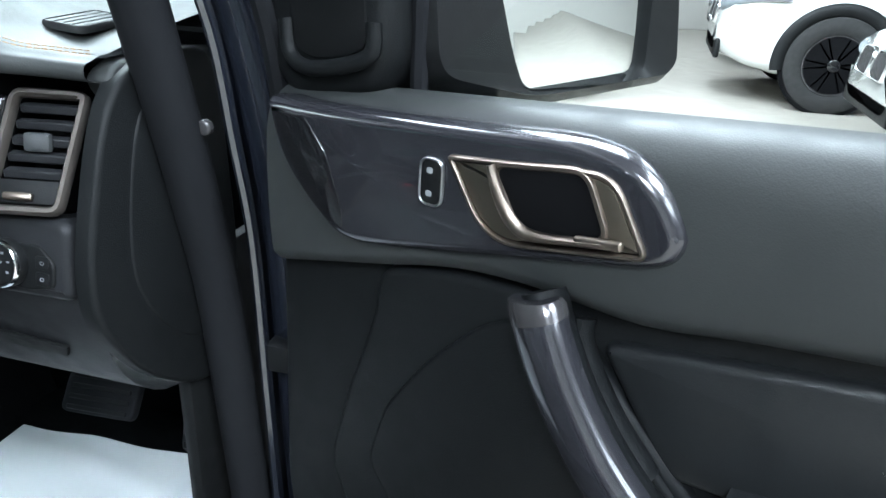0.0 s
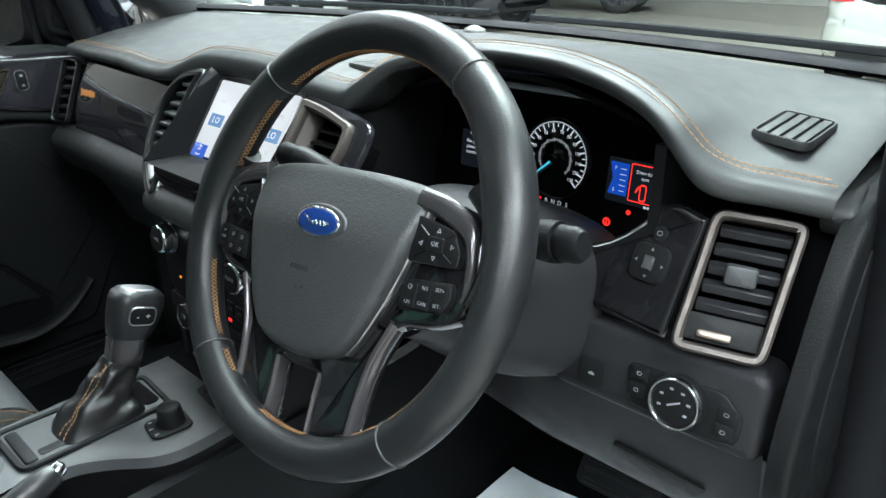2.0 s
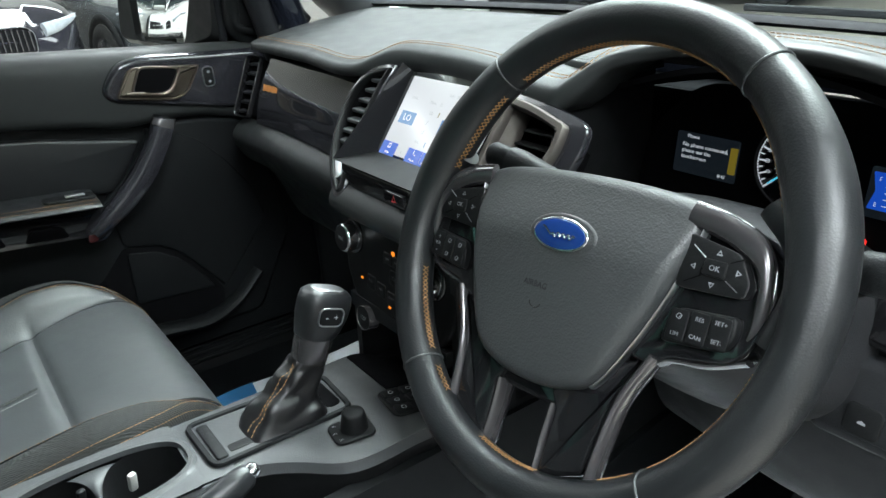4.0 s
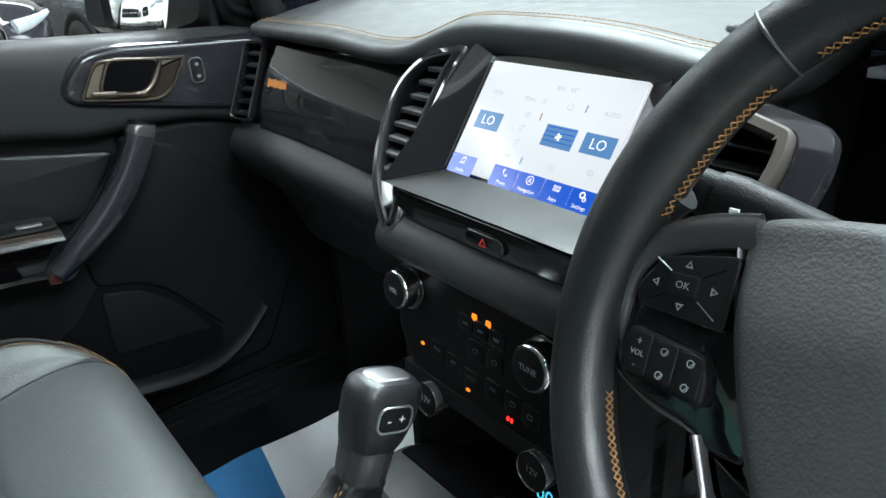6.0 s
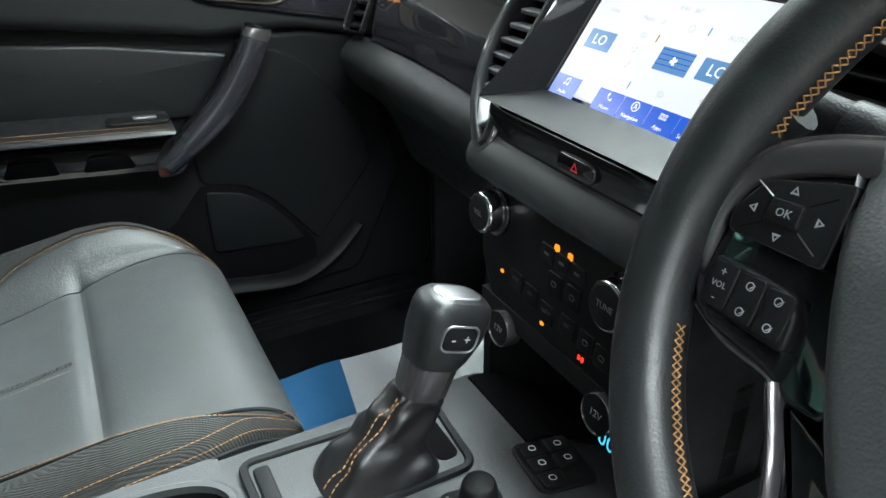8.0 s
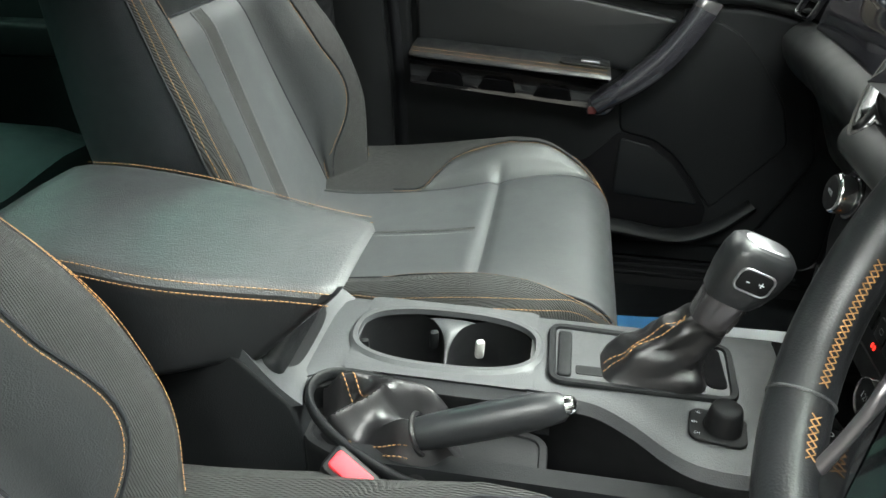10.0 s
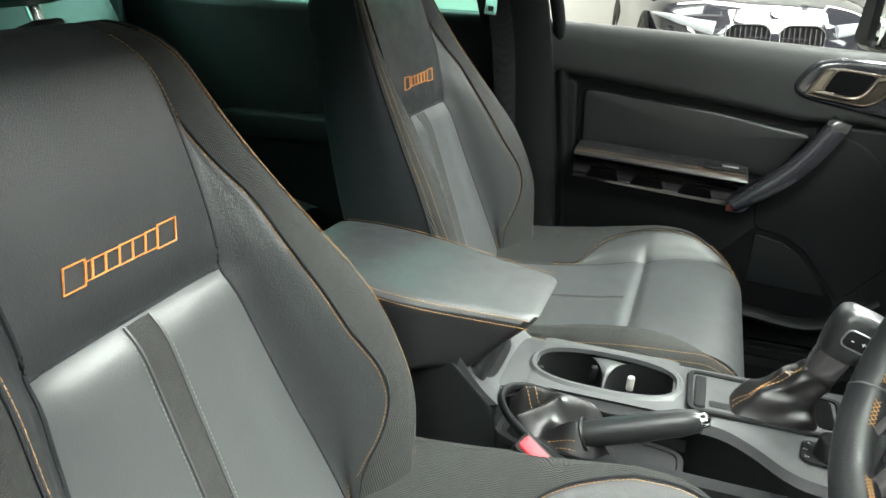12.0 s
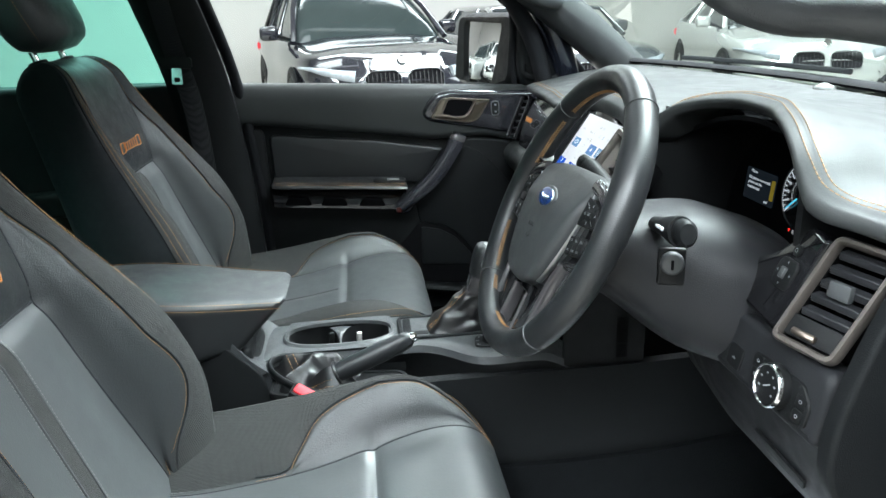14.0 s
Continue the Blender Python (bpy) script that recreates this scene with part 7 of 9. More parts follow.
def front_seat(sx, dy, dz, side):
    """side: +1 where the car's middle is on the +x side of the seat."""
    seat = thing("front_seat", "black leather front seat with orange stitching and mesh edges", "car seat", "front seats", (sx, -0.35 + dy, 0.60 + dz))
    up, fw = V((0, -math.sin(REC), math.cos(REC))), V((0, math.cos(REC), math.sin(REC)))
    org = V((sx, -0.586 + dy, 0.83 + dz))

    def bp(x, y, t):
        return org + V((x, 0, 0)) + fw * y + up * t

    ts = [-0.10 + 0.10 * i / 8 for i in range(9)] + [0.012 * i for i in range(1, 9)] + [0.105 + 0.18 * i / 14 for i in range(15)] + [0.292, 0.298, 0.304, 0.310, 0.316] + [0.325 + 0.175 * i / 12 for i in range(13)] + [0.515, 0.530, 0.542, 0.551, 0.557, 0.5605]
    rows = []
    for t in ts:
        rows.append((t, seg_samples(back_row(t), COUNTS)))
    names = (("back_bolster", (2, 4), LEATHER, "black leather side bolster"), ("back_mesh", (4, 6), MESH, "black mesh bolster edge"))
    for nm, (a, b), material, lab in names:
        for s in (-1, 1):
            bm = BM()
            loft(bm, [[bp(s * p[0], p[1], t) for p in roll(join(sp[a:b]), (0.10, -0.05), 0.0035)] for t, sp in rows], closed=False)
            part(nm, bm, material, seat, lab)
    bm = BM()
    loft(bm, [[bp(p[0], p[1], t) for p in join(sp[6:10])] + [bp(-p[0], p[1], t) for p in join(sp[6:10])[::-1][1:]] for t, sp in rows], closed=False)
    bm2 = bm
    t, sp = rows[-1]
    loop = join(sp)
    ring = [bp(p[0], p[1], t) for p in loop] + [bp(-p[0], p[1], t) for p in loop[::-1][1:-1]]
    f = bm2.faces.new([bm2.verts.new(p) for p in ring])
    part("back_shell", bm2, SUEDE, seat, "dark seat back cover")

    def centre(t0, t1, material, nm, lab):
        bm = BM()
        sel = [(t, sp) for t, sp in rows if t0 <= t <= t1]
        loft(bm, [[bp(-p[0], p[1], t) for p in roll(join(sp[0:2])[::1], (0, -0.1), 0.0)[::-1]] + [bp(p[0], p[1], t) for p in join(sp[0:2])[1:]] for t, sp in sel], closed=False)
        return part(nm, bm, material, seat, lab)

    low = centre(-0.2, 0.3041, LEATHER_SMOOTH, "back_panel", "smooth black leather panel")
    upp = centre(0.3039, 1.0, LEATHER, "shoulder_panel", "black leather shoulder panel")

    def on_back(x, t, lift=0.001):
        sp = join(seg_samples(back_row(t), COUNTS)[0:6])
        ax = abs(x)
        for a, b in zip(sp, sp[1:]):
            if a[0] <= ax <= b[0]:
                f = (ax - a[0]) / (b[0] - a[0] + 1e-9)
                return bp(x, a[1] + (b[1] - a[1]) * f + lift, t)
        return bp(x, sp[-1][1] + lift, t)

    tv = [-0.05 + 0.350 * i / 24 for i in range(25)]
    bm = BM()
    loft(bm, [[on_back(d, t, 0.0012) for d in (-0.013, -0.0065, 0, 0.0065, 0.013)] for t in tv], closed=False)
    part("strip", bm, STRIPE, low, "dark ribbed strip")
    for d in (-0.015, 0.015):
        bm = BM()
        sweep(bm, [on_back(d, t, 0.0008) for t in tv], 0.0016, 6)
        part("strip_piping", bm, LEATHER_SMOOTH, low)
        bm = BM()
        stitches(bm, [on_back(d * 1.27, t, 0.0008) for t in tv], fw, 0.004, 0.0015, 0.0005)
        part("stitching", bm, THREAD_PALE, low)
    # seams and orange stitching
    for s in (-1, 1):
        for idx, nm in ((4, "stitching"), (6, "stitching")):
            bm = BM()
            line = []
            for t, sp in rows[3:-3]:
                p = sp[idx - 1][-1]
                line.append(bp(s * p[0], p[1] + 0.0005, t))
            for off in ((-0.004,) if idx == 4 else (-0.003, -0.009)):
                out = [on_back(s * (abs(sp[idx - 1][-1][0]) + off), t, 0.0014) for t, sp in rows[3:-3]]
                stitches(bm, out, (fw + V((s * (-0.4 if idx == 4 else 0.3), 0, 0))).normalized(), 0.0044, 0.0008, 0.0005, 0.0010)
            part(nm, bm, THREAD, seat, "orange stitching")
            bm = BM()
            sweep(bm, line, 0.0016, 6)
            part("piping", bm, SUEDE, seat)
        bm = BM()
        line = []
        for t, sp in rows[2:-4]:
            p = sp[1][-1]
            line.append(bp(s * p[0], p[1] - 0.0012, t))
        sweep(bm, line, 0.0022, 6)
        part("seam", bm, SUEDE, seat)
    bm = BM()
    sweep(bm, [on_back(-0.113 + 0.226 * i / 16, SHOULDER, -0.001) for i in range(17)], 0.0022, 6)
    part("seam", bm, SUEDE, seat)
    # embroidered badge: a slanted outlined bar with upright strokes, larger ends
    cells = [(0.0, 0.019, 1.15), (0.0195, 0.006, 0.85), (0.026, 0.012, 0.85), (0.0385, 0.013, 0.85), (0.052, 0.013, 0.9), (0.0655, 0.013, 0.9), (0.079, 0.013, 0.95), (0.0925, 0.021, 1.15)]
    for c0, cw, ck in cells:
        bm = BM()
        h0 = 0.0085 * ck
        quad = [(c0, -h0), (c0 + cw, -h0), (c0 + cw, h0), (c0, h0)]
        pts = [on_back(-(-0.066 + 1.13 * a + 0.35 * (b + 0.01)), 0.360 + b, 0.0012) for a, b in quad]
        sweep(bm, pts, 0.0011, 5, closed=True, up=fw)
        part("badge_stroke", bm, EMBROIDERY, upp, "orange embroidered stroke")

    # cushion
    crows = [cush_half(k, 0.050 if side > 0 else 0.076) for k in range(len(CUSH))]
    yc = spline([[y] + [c for p in h for c in p] for y, h in crows], 61)
    rows2 = []
    for r in yc:
        h = [(r[1 + 2 * i], r[2 + 2 * i]) for i in range(11)]
        rows2.append((r[0], seg_samples(h, COUNTS)))
    KS = min(range(61), key=lambda i: abs(rows2[i][0] + 0.273))

    def cp(x, y, z):
        return V((sx + x, y + dy, z + dz))

    for nm, (a, b), material, lab in (("cushion_bolster", (2, 4), LEATHER, "black leather cushion bolster"), ("cushion_mesh", (4, 6), MESH, "black mesh cushion edge"), ("cushion_side", (6, 10), SUEDE, "dark cushion side")):
        for s in (-1, 1):
            bm = BM()
            loft(bm, [[cp(s * p[0], y, p[1]) for p in (roll(join(sp[a:b]), (0.15, 0.75), 0.0035) if a < 6 else join(sp[a:b]))] for y, sp in rows2], closed=False)
            part(nm, bm, material, seat, lab)
    for nm, k0, k1, material, lab in (("cushion_panel", 0, KS + 1, LEATHER_SMOOTH, "smooth black leather seat panel"), ("thigh_panel", KS, 61, LEATHER_SMOOTH, "smooth black leather thigh panel")):
        bm = BM()
        loft(bm, [[cp(-p[0], y, p[1]) for p in join(sp[0:2])[::-1]] + [cp(p[0], y, p[1]) for p in join(sp[0:2])[1:]] for y, sp in rows2[k0:k1]], closed=False)
        if nm == "thigh_panel":
            y, sp = rows2[-1]
            loop = join(sp)
            bm.faces.new([bm.verts.new(cp(p[0], y, p[1])) for p in loop] + [bm.verts.new(cp(-p[0], y, p[1])) for p in loop[::-1][1:-1]])
        pnl = part(nm, bm, material, seat, lab)
        if nm == "cushion_panel":
            cpn = pnl

    def on_cush(x, y, lift=0.001):
        for (y0, s0), (y1, s1) in zip(rows2, rows2[1:]):
            if y0 <= y <= y1 and y1 > y0:
                f = (y - y0) / (y1 - y0)
                z = []
                for sp in (s0, s1):
                    q = join(sp[0:6])
                    zz = q[-1][1]
                    for a, b in zip(q, q[1:]):
                        if a[0] <= abs(x) <= b[0]:
                            zz = a[1] + (b[1] - a[1]) * (abs(x) - a[0]) / (b[0] - a[0] + 1e-9)
                            break
                    z.append(zz)
                return cp(x, y, z[0] * (1 - f) + z[1] * f + lift)
        return cp(x, y, rows2[-1][1][0][0][1])

    ysq = [-0.56 + 0.268 * i / 14 for i in range(15)]
    bm = BM()
    loft(bm, [[on_cush(d, y, 0.0012) for d in (-0.0035, -0.0018, 0, 0.0018, 0.0035)] for y in ysq], closed=False)
    part("strip", bm, STRIPE, cpn, "ribbed seam strip")
    for d in (0.013,):
        bm = BM()
        stitches(bm, [on_cush(d, y, 0.001) for y in ysq], (0, 0, 1), 0.004, 0.0015, 0.0005)
        part("stitching", bm, THREAD_PALE, cpn)
    for s in (-1, 1):
        for idx in (4, 6):
            bm = BM()
            line = [cp(s * sp[idx - 1][-1][0], y, sp[idx - 1][-1][1] + 0.0006) for y, sp in rows2[8:54]]
            for off in ((-0.004,) if idx == 4 else (-0.003, -0.009)):
                stitches(bm, [on_cush(s * (abs(sp[idx - 1][-1][0]) + off), y, 0.0014) for y, sp in rows2[8:54]], (s * (-0.3 if idx == 4 else 0.3), 0, 0.95), 0.0044, 0.0008, 0.0005, 0.0008)
            part("stitching", bm, THREAD, seat, "orange stitching")
            bm = BM()
            sweep(bm, line, 0.0015, 6)
            part("piping", bm, SUEDE, seat)
        bm = BM()
        sweep(bm, [cp(s * sp[1][-1][0], y, sp[1][-1][1] - 0.001) for y, sp in rows2[2:52]], 0.002, 6)
        part("seam", bm, SUEDE, seat)
    # plastic side shield and rails
    for s in (-1, 1):
        bm = BM()
        o = round_poly([(-0.66, 0.60), (-0.16, 0.60), (-0.13, 0.66), (-0.30, 0.735), (-0.56, 0.775), (-0.68, 0.72)], 0.03)
        slab(bm, basis((sx + s * 0.235, dy, dz), (0, s, 0), (0, 0, 1)), [(s * a, b) for a, b in o], 0.022, 0.008)
        part("side_shield", bm, PLASTIC, seat)
        bm = BM()
        box(bm, Matrix.Translation((sx + s * 0.20, -0.36 + dy, 0.556)), 0.05, 0.52, 0.06, 0.006)
        part("rail", bm, PLASTIC_DARK, seat)
    bm = BM()
    box(bm, Matrix.Translation((sx, -0.36 + dy, 0.605 + dz)), 0.40, 0.44, 0.09, 0.02)
    part("seat_pan", bm, PLASTIC_DARK, seat)
    # hinge cover seen between cushion and backrest
    for s in (-1, 1):
        bm = BM()
        o = round_poly([(-0.62, 0.70), (-0.52, 0.70), (-0.50, 0.78), (-0.56, 0.86), (-0.63, 0.84)], 0.02)
        slab(bm, basis((sx + s * 0.222, dy, dz), (0, s, 0), (0, 0, 1)), [(s * a, b) for a, b in o], 0.014, 0.004)
        part("hinge_cover", bm, SATIN, seat, "pale grey hinge cover")
    # headrest
    hc = bp(0, -0.052, 0.645)
    hr = tagged(new("headrest"), "black leather headrest")
    hr.parent = seat
    hr.location = hc - seat.location
    for s in (-1, 1):
        bm = BM()
        sweep(bm, [bp(s * 0.068, -0.055, 0.53), bp(s * 0.068, -0.055, 0.64)], 0.0065, 12)
        part("post", bm, CHROME, hr, "chrome post")
        bm = BM()
        box(bm, basis(bp(s * 0.068, -0.055, 0.555), (1, 0, 0), fw), 0.034, 0.028, 0.010, 0.004)
        part("post_sleeve", bm, PLASTIC_DARK, hr)
    bm = BM()
    rws = []
    for i in range(15):
        f = i / 14
        t = 0.578 + 0.175 * f
        e = math.sqrt(max(0.0, 1 - abs(2 * f - 1) ** 4))
        w = (0.118 + 0.012 * math.sin(math.pi * f)) * (0.72 + 0.28 * e)
        d = 0.052 * (0.35 + 0.65 * e)
        row = []
        for k in range(36):
            a = 2 * math.pi * k / 36
            c, q = math.cos(a), math.sin(a)
            sq = 1 / (abs(c) ** 3.2 + abs(q) ** 3.2) ** (1 / 3.2)
            row.append(bp(w * c * sq, -0.045 + d * q * sq + 0.012 * (1 - f), t))
        rws.append(row)
    loft(bm, rws)
    part("cushion", bm, LEATHER, hr, "padded black leather")
    for s in (-1, 1):
        bm = BM()
        stitches(bm, [rws[i][2 if s > 0 else 16] + fw * 0.0008 for i in range(1, 14)], fw, 0.0044, 0.0018, 0.0006)
        part("stitching", bm, THREAD, hr, "orange stitching")
    return seat


front_seat(-0.363, 0.0, 0.0, 1)
front_seat(0.410, 0.045, -0.031, -1)


def buckle(x, y, z):
    t = thing("belt_buckle", "black seat belt buckle with a red button", "belt buckle", "belt buckles", (x, y, z))
    m = basis((x, y, z), (0.30, 0.85, -0.45), (-0.75, 0.35, 0.30))
    bm = BM()
    box(bm, m @ pose(0, 0, -0.085), 0.050, 0.028, 0.085, 0.006)
    part("housing", bm, PLASTIC_DARK, t)
    bm = BM()
    box(bm, m @ pose(0.0, 0.0, -0.008), 0.041, 0.018, 0.012, 0.004)
    part("button", bm, RED, t, "red release button")
    bm = BM()
    sweep(bm, [m @ V((0, 0, -0.08)), m @ V((0, 0, -0.20))], [(0.012, 0.006)] * 2, 8)
    part("stalk", bm, PLASTIC_DARK, t)


buckle(0.160, -0.330, 0.848)

# ---- front doors: one shape, mirrored and swung open on the driver's side ----
def sill_z(y):
    return 1.228 - 0.052 * y


def car_door(name, label, XFM, closed):
    XF.append(XFM)
    door = thing(name, label, "car door", "front doors", XFM @ V((0.0, -0.15, 0.9)))

    def P(d, y, z):
        return V((d, y, z))

    # inner panel skin, then the raised upper band
    bm = BM()
    o = round_poly([(-0.545, 0.60), (0.33, 0.60), (0.36, 0.75), (0.34, 1.195), (-0.565, 1.235), (-0.565, 0.72)], 0.03)
    slab(bm, basis((-0.10, 0, 0), (0, 1, 0), (0, 0, 1)), o, 0.075, 0.006)
    part("inner_panel", bm, PLASTIC, door, "black grained door panel")

    def band(u, v):
        y = -0.545 + 0.875 * u
        zs = sill_z(y)
        zb = interp(y, [(-0.545, 1.156), (-0.456, 1.150), (-0.283, 1.128), (-0.10, 1.104), (-0.02, 1.092), (0.06, 1.096), (0.125, 1.092), (0.205, 1.074), (0.33, 1.045)])
        pr = [(-0.060, zs - 0.004), (-0.052, zs + 0.001), (-0.030, zs), (-0.012, zs - 0.010), (0.000, zs - 0.030), (0.004, 0.5 * (zs + zb)), (0.003, zb + 0.020), (-0.002, zb + 0.006), (-0.012, zb - 0.002), (-0.028, zb - 0.004)]
        k = v * 27
        s = band.cache.get(u)
        if s is None:
            s = band.cache[u] = spline(pr, 28)
        p = s[int(round(k))]
        return P(p[0], y, p[1])

    band.cache = {}
    bm = BM()
    sheet(bm, band, 44, 27)
    part("upper_band", bm, PAD, door, "black soft upper door trim")
    # lower moulding: frame round the insert and the footwell shape
    bm = BM()
    rr = round_poly([(-0.545, 0.62), (-0.16, 0.62), (-0.02, 0.64), (0.185, 0.645), (0.279, 0.83), (0.250, 0.93), (0.216, 1.02), (0.211, 1.068), (0.125, 1.086), (0.04, 1.088), (-0.10, 0.945), (-0.16, 0.925), (-0.46, 0.945), (-0.465, 1.14), (-0.545, 1.15)], 0.02)
    slab(bm, basis((-0.026, 0, 0), (0, 1, 0), (0, 0, 1)), rr, 0.016, 0.008)
    part("lower_panel", bm, PLASTIC, door)
    # raised kick panel, the pocket below its cut-out and the pocket's front lip
    bump = [(0.108, 0.728), (0.068, 0.780), (0.030, 0.826), (-0.010, 0.852), (-0.073, 0.864)]
    bm = BM()
    slab(bm, basis((-0.013, 0, 0), (0, 1, 0), (0, 0, 1)), round_poly([(0.222, 0.858)] + [(0.200, 0.930), (0.150, 1.000), (0.100, 1.050), (0.058, 1.070), (0.020, 1.055), (-0.085, 0.950)] + bump[::-1] + [(0.116, 0.730)], 0.016), 0.0075, 0.005)
    part("kick_panel", bm, PLASTIC, door, "raised black kick panel")
    # thin black slab in place of the pocket's shaded inside
    bm = BM()
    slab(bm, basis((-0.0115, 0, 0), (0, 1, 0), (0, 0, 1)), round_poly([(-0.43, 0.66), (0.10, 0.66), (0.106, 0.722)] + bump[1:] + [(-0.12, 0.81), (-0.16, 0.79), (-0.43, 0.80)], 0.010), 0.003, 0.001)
    pocket = part("pocket_shade", bm, DEEP, door)
    bm = BM()
    slab(bm, basis((-0.0095, 0, 0), (0, 1, 0), (0, 0, 1)), round_poly([(-0.070, 0.742), (0.088, 0.732), (0.060, 0.775), (0.024, 0.816), (-0.014, 0.840), (-0.070, 0.852)], 0.010), 0.004, 0.002)
    part("pocket_back", bm, PLASTIC, pocket)
    bm = BM()
    lip = spline([V((0.010, -0.43, 0.700)), V((0.012, -0.20, 0.692)), V((0.012, -0.06, 0.682)), V((0.006, 0.05, 0.668)), V((-0.004, 0.125, 0.690)), V((-0.012, 0.185, 0.740))], 40)
    sweep(bm, lip, [(0.012, 0.024)] * 40, 12, up=(1, 0, 0))
    part("pocket_lip", bm, PLASTIC, door, "moulded black pocket lip")
    # leather insert
    bm = BM()
    o = round_poly([(-0.450, 0.995), (-0.060, 0.972), (-0.027, 1.018), (0.004, 1.064), (-0.175, 1.095), (-0.454, 1.124)], [0.02, 0.01, 0.02, 0.014, 0.02, 0.022])
    slab(bm, basis((-0.026, 0, 0), (0, 1, 0), (0, 0, 1)), o, 0.012, 0.008, 4, dome=0.004)
    part("insert", bm, WHEEL_LEATHER, door, "padded black leather insert")
    # armrest
    bm = BM()
    rows = []
    for i in range(16):
        f = i / 15
        y = -0.450 + 0.345 * f
        wd = 0.066 + 0.006 * f
        zt = 1.010 - 0.021 * f
        h = 0.013
        if i in (0, 15):
            wd, zt, h = wd - 0.006, zt - 0.003, h - 0.004
        rows.append([P(p[0], y, p[1]) for p in spline([(-0.02, zt + 0.004), (0.02, zt + 0.002), (wd - 0.010, zt - 0.002), (wd, zt - 0.007), (wd - 0.004, zt - h), (0.02, zt - h - 0.004), (-0.02, zt - h - 0.004)], 24)])
    loft(bm, rows)
    ar = part("armrest", bm, WHEEL_LEATHER, door, "leather door armrest with orange stitching")
    for off in (0.0, 0.010):
        bm = BM()
        stitches(bm, [P(0.061 + 0.006 * i / 20 - off, -0.445 + 0.335 * i / 20, 1.0085 - 0.021 * i / 20 - 0.002 + off * 0.35) for i in range(21)], (0.4, 0, 0.9), 0.0046, 0.0008, 0.0005, 0.0010)
        part("stitching", bm, THREAD, ar, "orange stitching")
    def scoop(u, v):
        y = -0.452 + 0.345 * u
        f = (y + 0.452) / 0.345
        zt = 1.000 - 0.021 * f
        zb = 0.944 - 0.028 * f
        return P(0.058 - 0.030 * math.sin(math.pi * 0.5 * v) + 0.010 * v * v, y, zt + (zb - zt) * v)

    bm = BM()
    sheet(bm, scoop, 20, 8, 0.05, (-1, 0, 0))
    ledge = part("ledge", bm, PIANO, door, "gloss black scooped ledge")
    # black slabs on the ledge paint the dark of its openings
    for y in (-0.389, -0.296, -0.198):
        bm = BM()
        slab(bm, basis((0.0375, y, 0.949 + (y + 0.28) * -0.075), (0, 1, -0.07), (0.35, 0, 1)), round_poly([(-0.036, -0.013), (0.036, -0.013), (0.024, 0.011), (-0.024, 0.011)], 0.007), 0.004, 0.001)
        part("finger_hole_shade", bm, DEEP, ledge)
    # window switch
    bm = BM()
    slab(bm, basis((0.034, -0.150, 0.9935), (0, 1, -0.06), (-1, 0, 0)), rrect(0.085, 0.034, 0.010), 0.004, 0.002)
    ws = part("window_switch", bm, PLASTIC_DARK, door)
    bm = BM()
    box(bm, basis((0.034, -0.140, 0.9965), (0, 1, -0.06), (-1, 0, 0)), 0.032, 0.011, 0.004, 0.0015)
    part("switch_rocker", bm, SATIN, ws)
    # pull handle: a straight gloss bar with a flat top end, standing off the panel
    grip = [V(q) for q in spline([(0.028, 0.040, 1.104), (0.034, 0.026, 1.076), (0.039, 0.004, 1.040), (0.043, -0.026, 1.002), (0.045, -0.058, 0.972), (0.045, -0.092, 0.945), (0.040, -0.124, 0.922)], 36)]
    rows, core = [], []
    for i, q in enumerate(grip):
        run = (grip[min(35, i + 1)] - grip[max(0, i - 1)]).normalized()
        across = V((1, 0, 0)).cross(run).normalized()
        if i < 4:
            across = (across * (0.4 + 0.15 * i) + V((0, 1, -0.10)) * (0.6 - 0.15 * i) * (1 if across.y > 0 else -1)).normalized()
        w = 0.042 - 0.010 * sstep(0.55, 1.0, i / 35)
        sec = round_poly([(-0.5 * w, -0.012), (0.5 * w, -0.012), (0.5 * w, 0.002), (0.12 * w, 0.011), (-0.3 * w, 0.010), (-0.5 * w, 0.002)], [0.003, 0.003, 0.006, 0.010, 0.010, 0.006], 3)
        k = 0.90 if i == 0 else 1.0
        rows.append([P(*(q + across * a * k + V((1, 0, 0)) * b * k)) for a, b in sec])
        core.append(P(*(q + V((-0.020, 0, 0)))))
    bm = BM()
    loft(bm, rows)
    pull = part("pull_handle", bm, SPOKE_DARK, door, "gloss graphite pull handle")
    # lighter sleeve over the top end paints the light it catches
    bm = BM()
    loft(bm, [[q + (q - sum(r, V((0, 0, 0))) / len(r)) * 0.03 for q in r] for r in rows[:4]])
    part("handle_tip_glint", bm, GRAPHITE, pull, "lighter graphite tip painting the glint on the handle end")
    bm = BM()
    sweep(bm, core, [(0.016, 0.020)] * 36, 12, up=(1, 0, 0))
    part("handle_core", bm, PLASTIC, door)
    bm = BM()
    flank = spline([(-0.012, 0.014, 1.082), (-0.006, 0.010, 1.062), (-0.004, -0.016, 1.020), (-0.004, -0.052, 0.978)], 20)
    sweep(bm, [P(*q) for q in flank], [(0.007, 0.012)] * 20, 10, up=(1, 0, 0))
    part("handle_flank", bm, PLASTIC, door)
    bm = BM()
    slab(bm, basis((0.012, -0.118, 0.918), (0, 1, 0), (0, 0, 1)), round_poly([(-0.022, -0.016), (0.016, -0.014), (0.048, 0.026), (-0.020, 0.022)], 0.01), 0.030, 0.010)
    lamp = part("handle_foot", bm, GLOSS, door)
    bm = BM()
    slab(bm, basis((0.0415, -0.128, 0.916), (0, 1, 0), (0, 0, 1)), rrect(0.016, 0.014, 0.004), 0.002, 0.001)
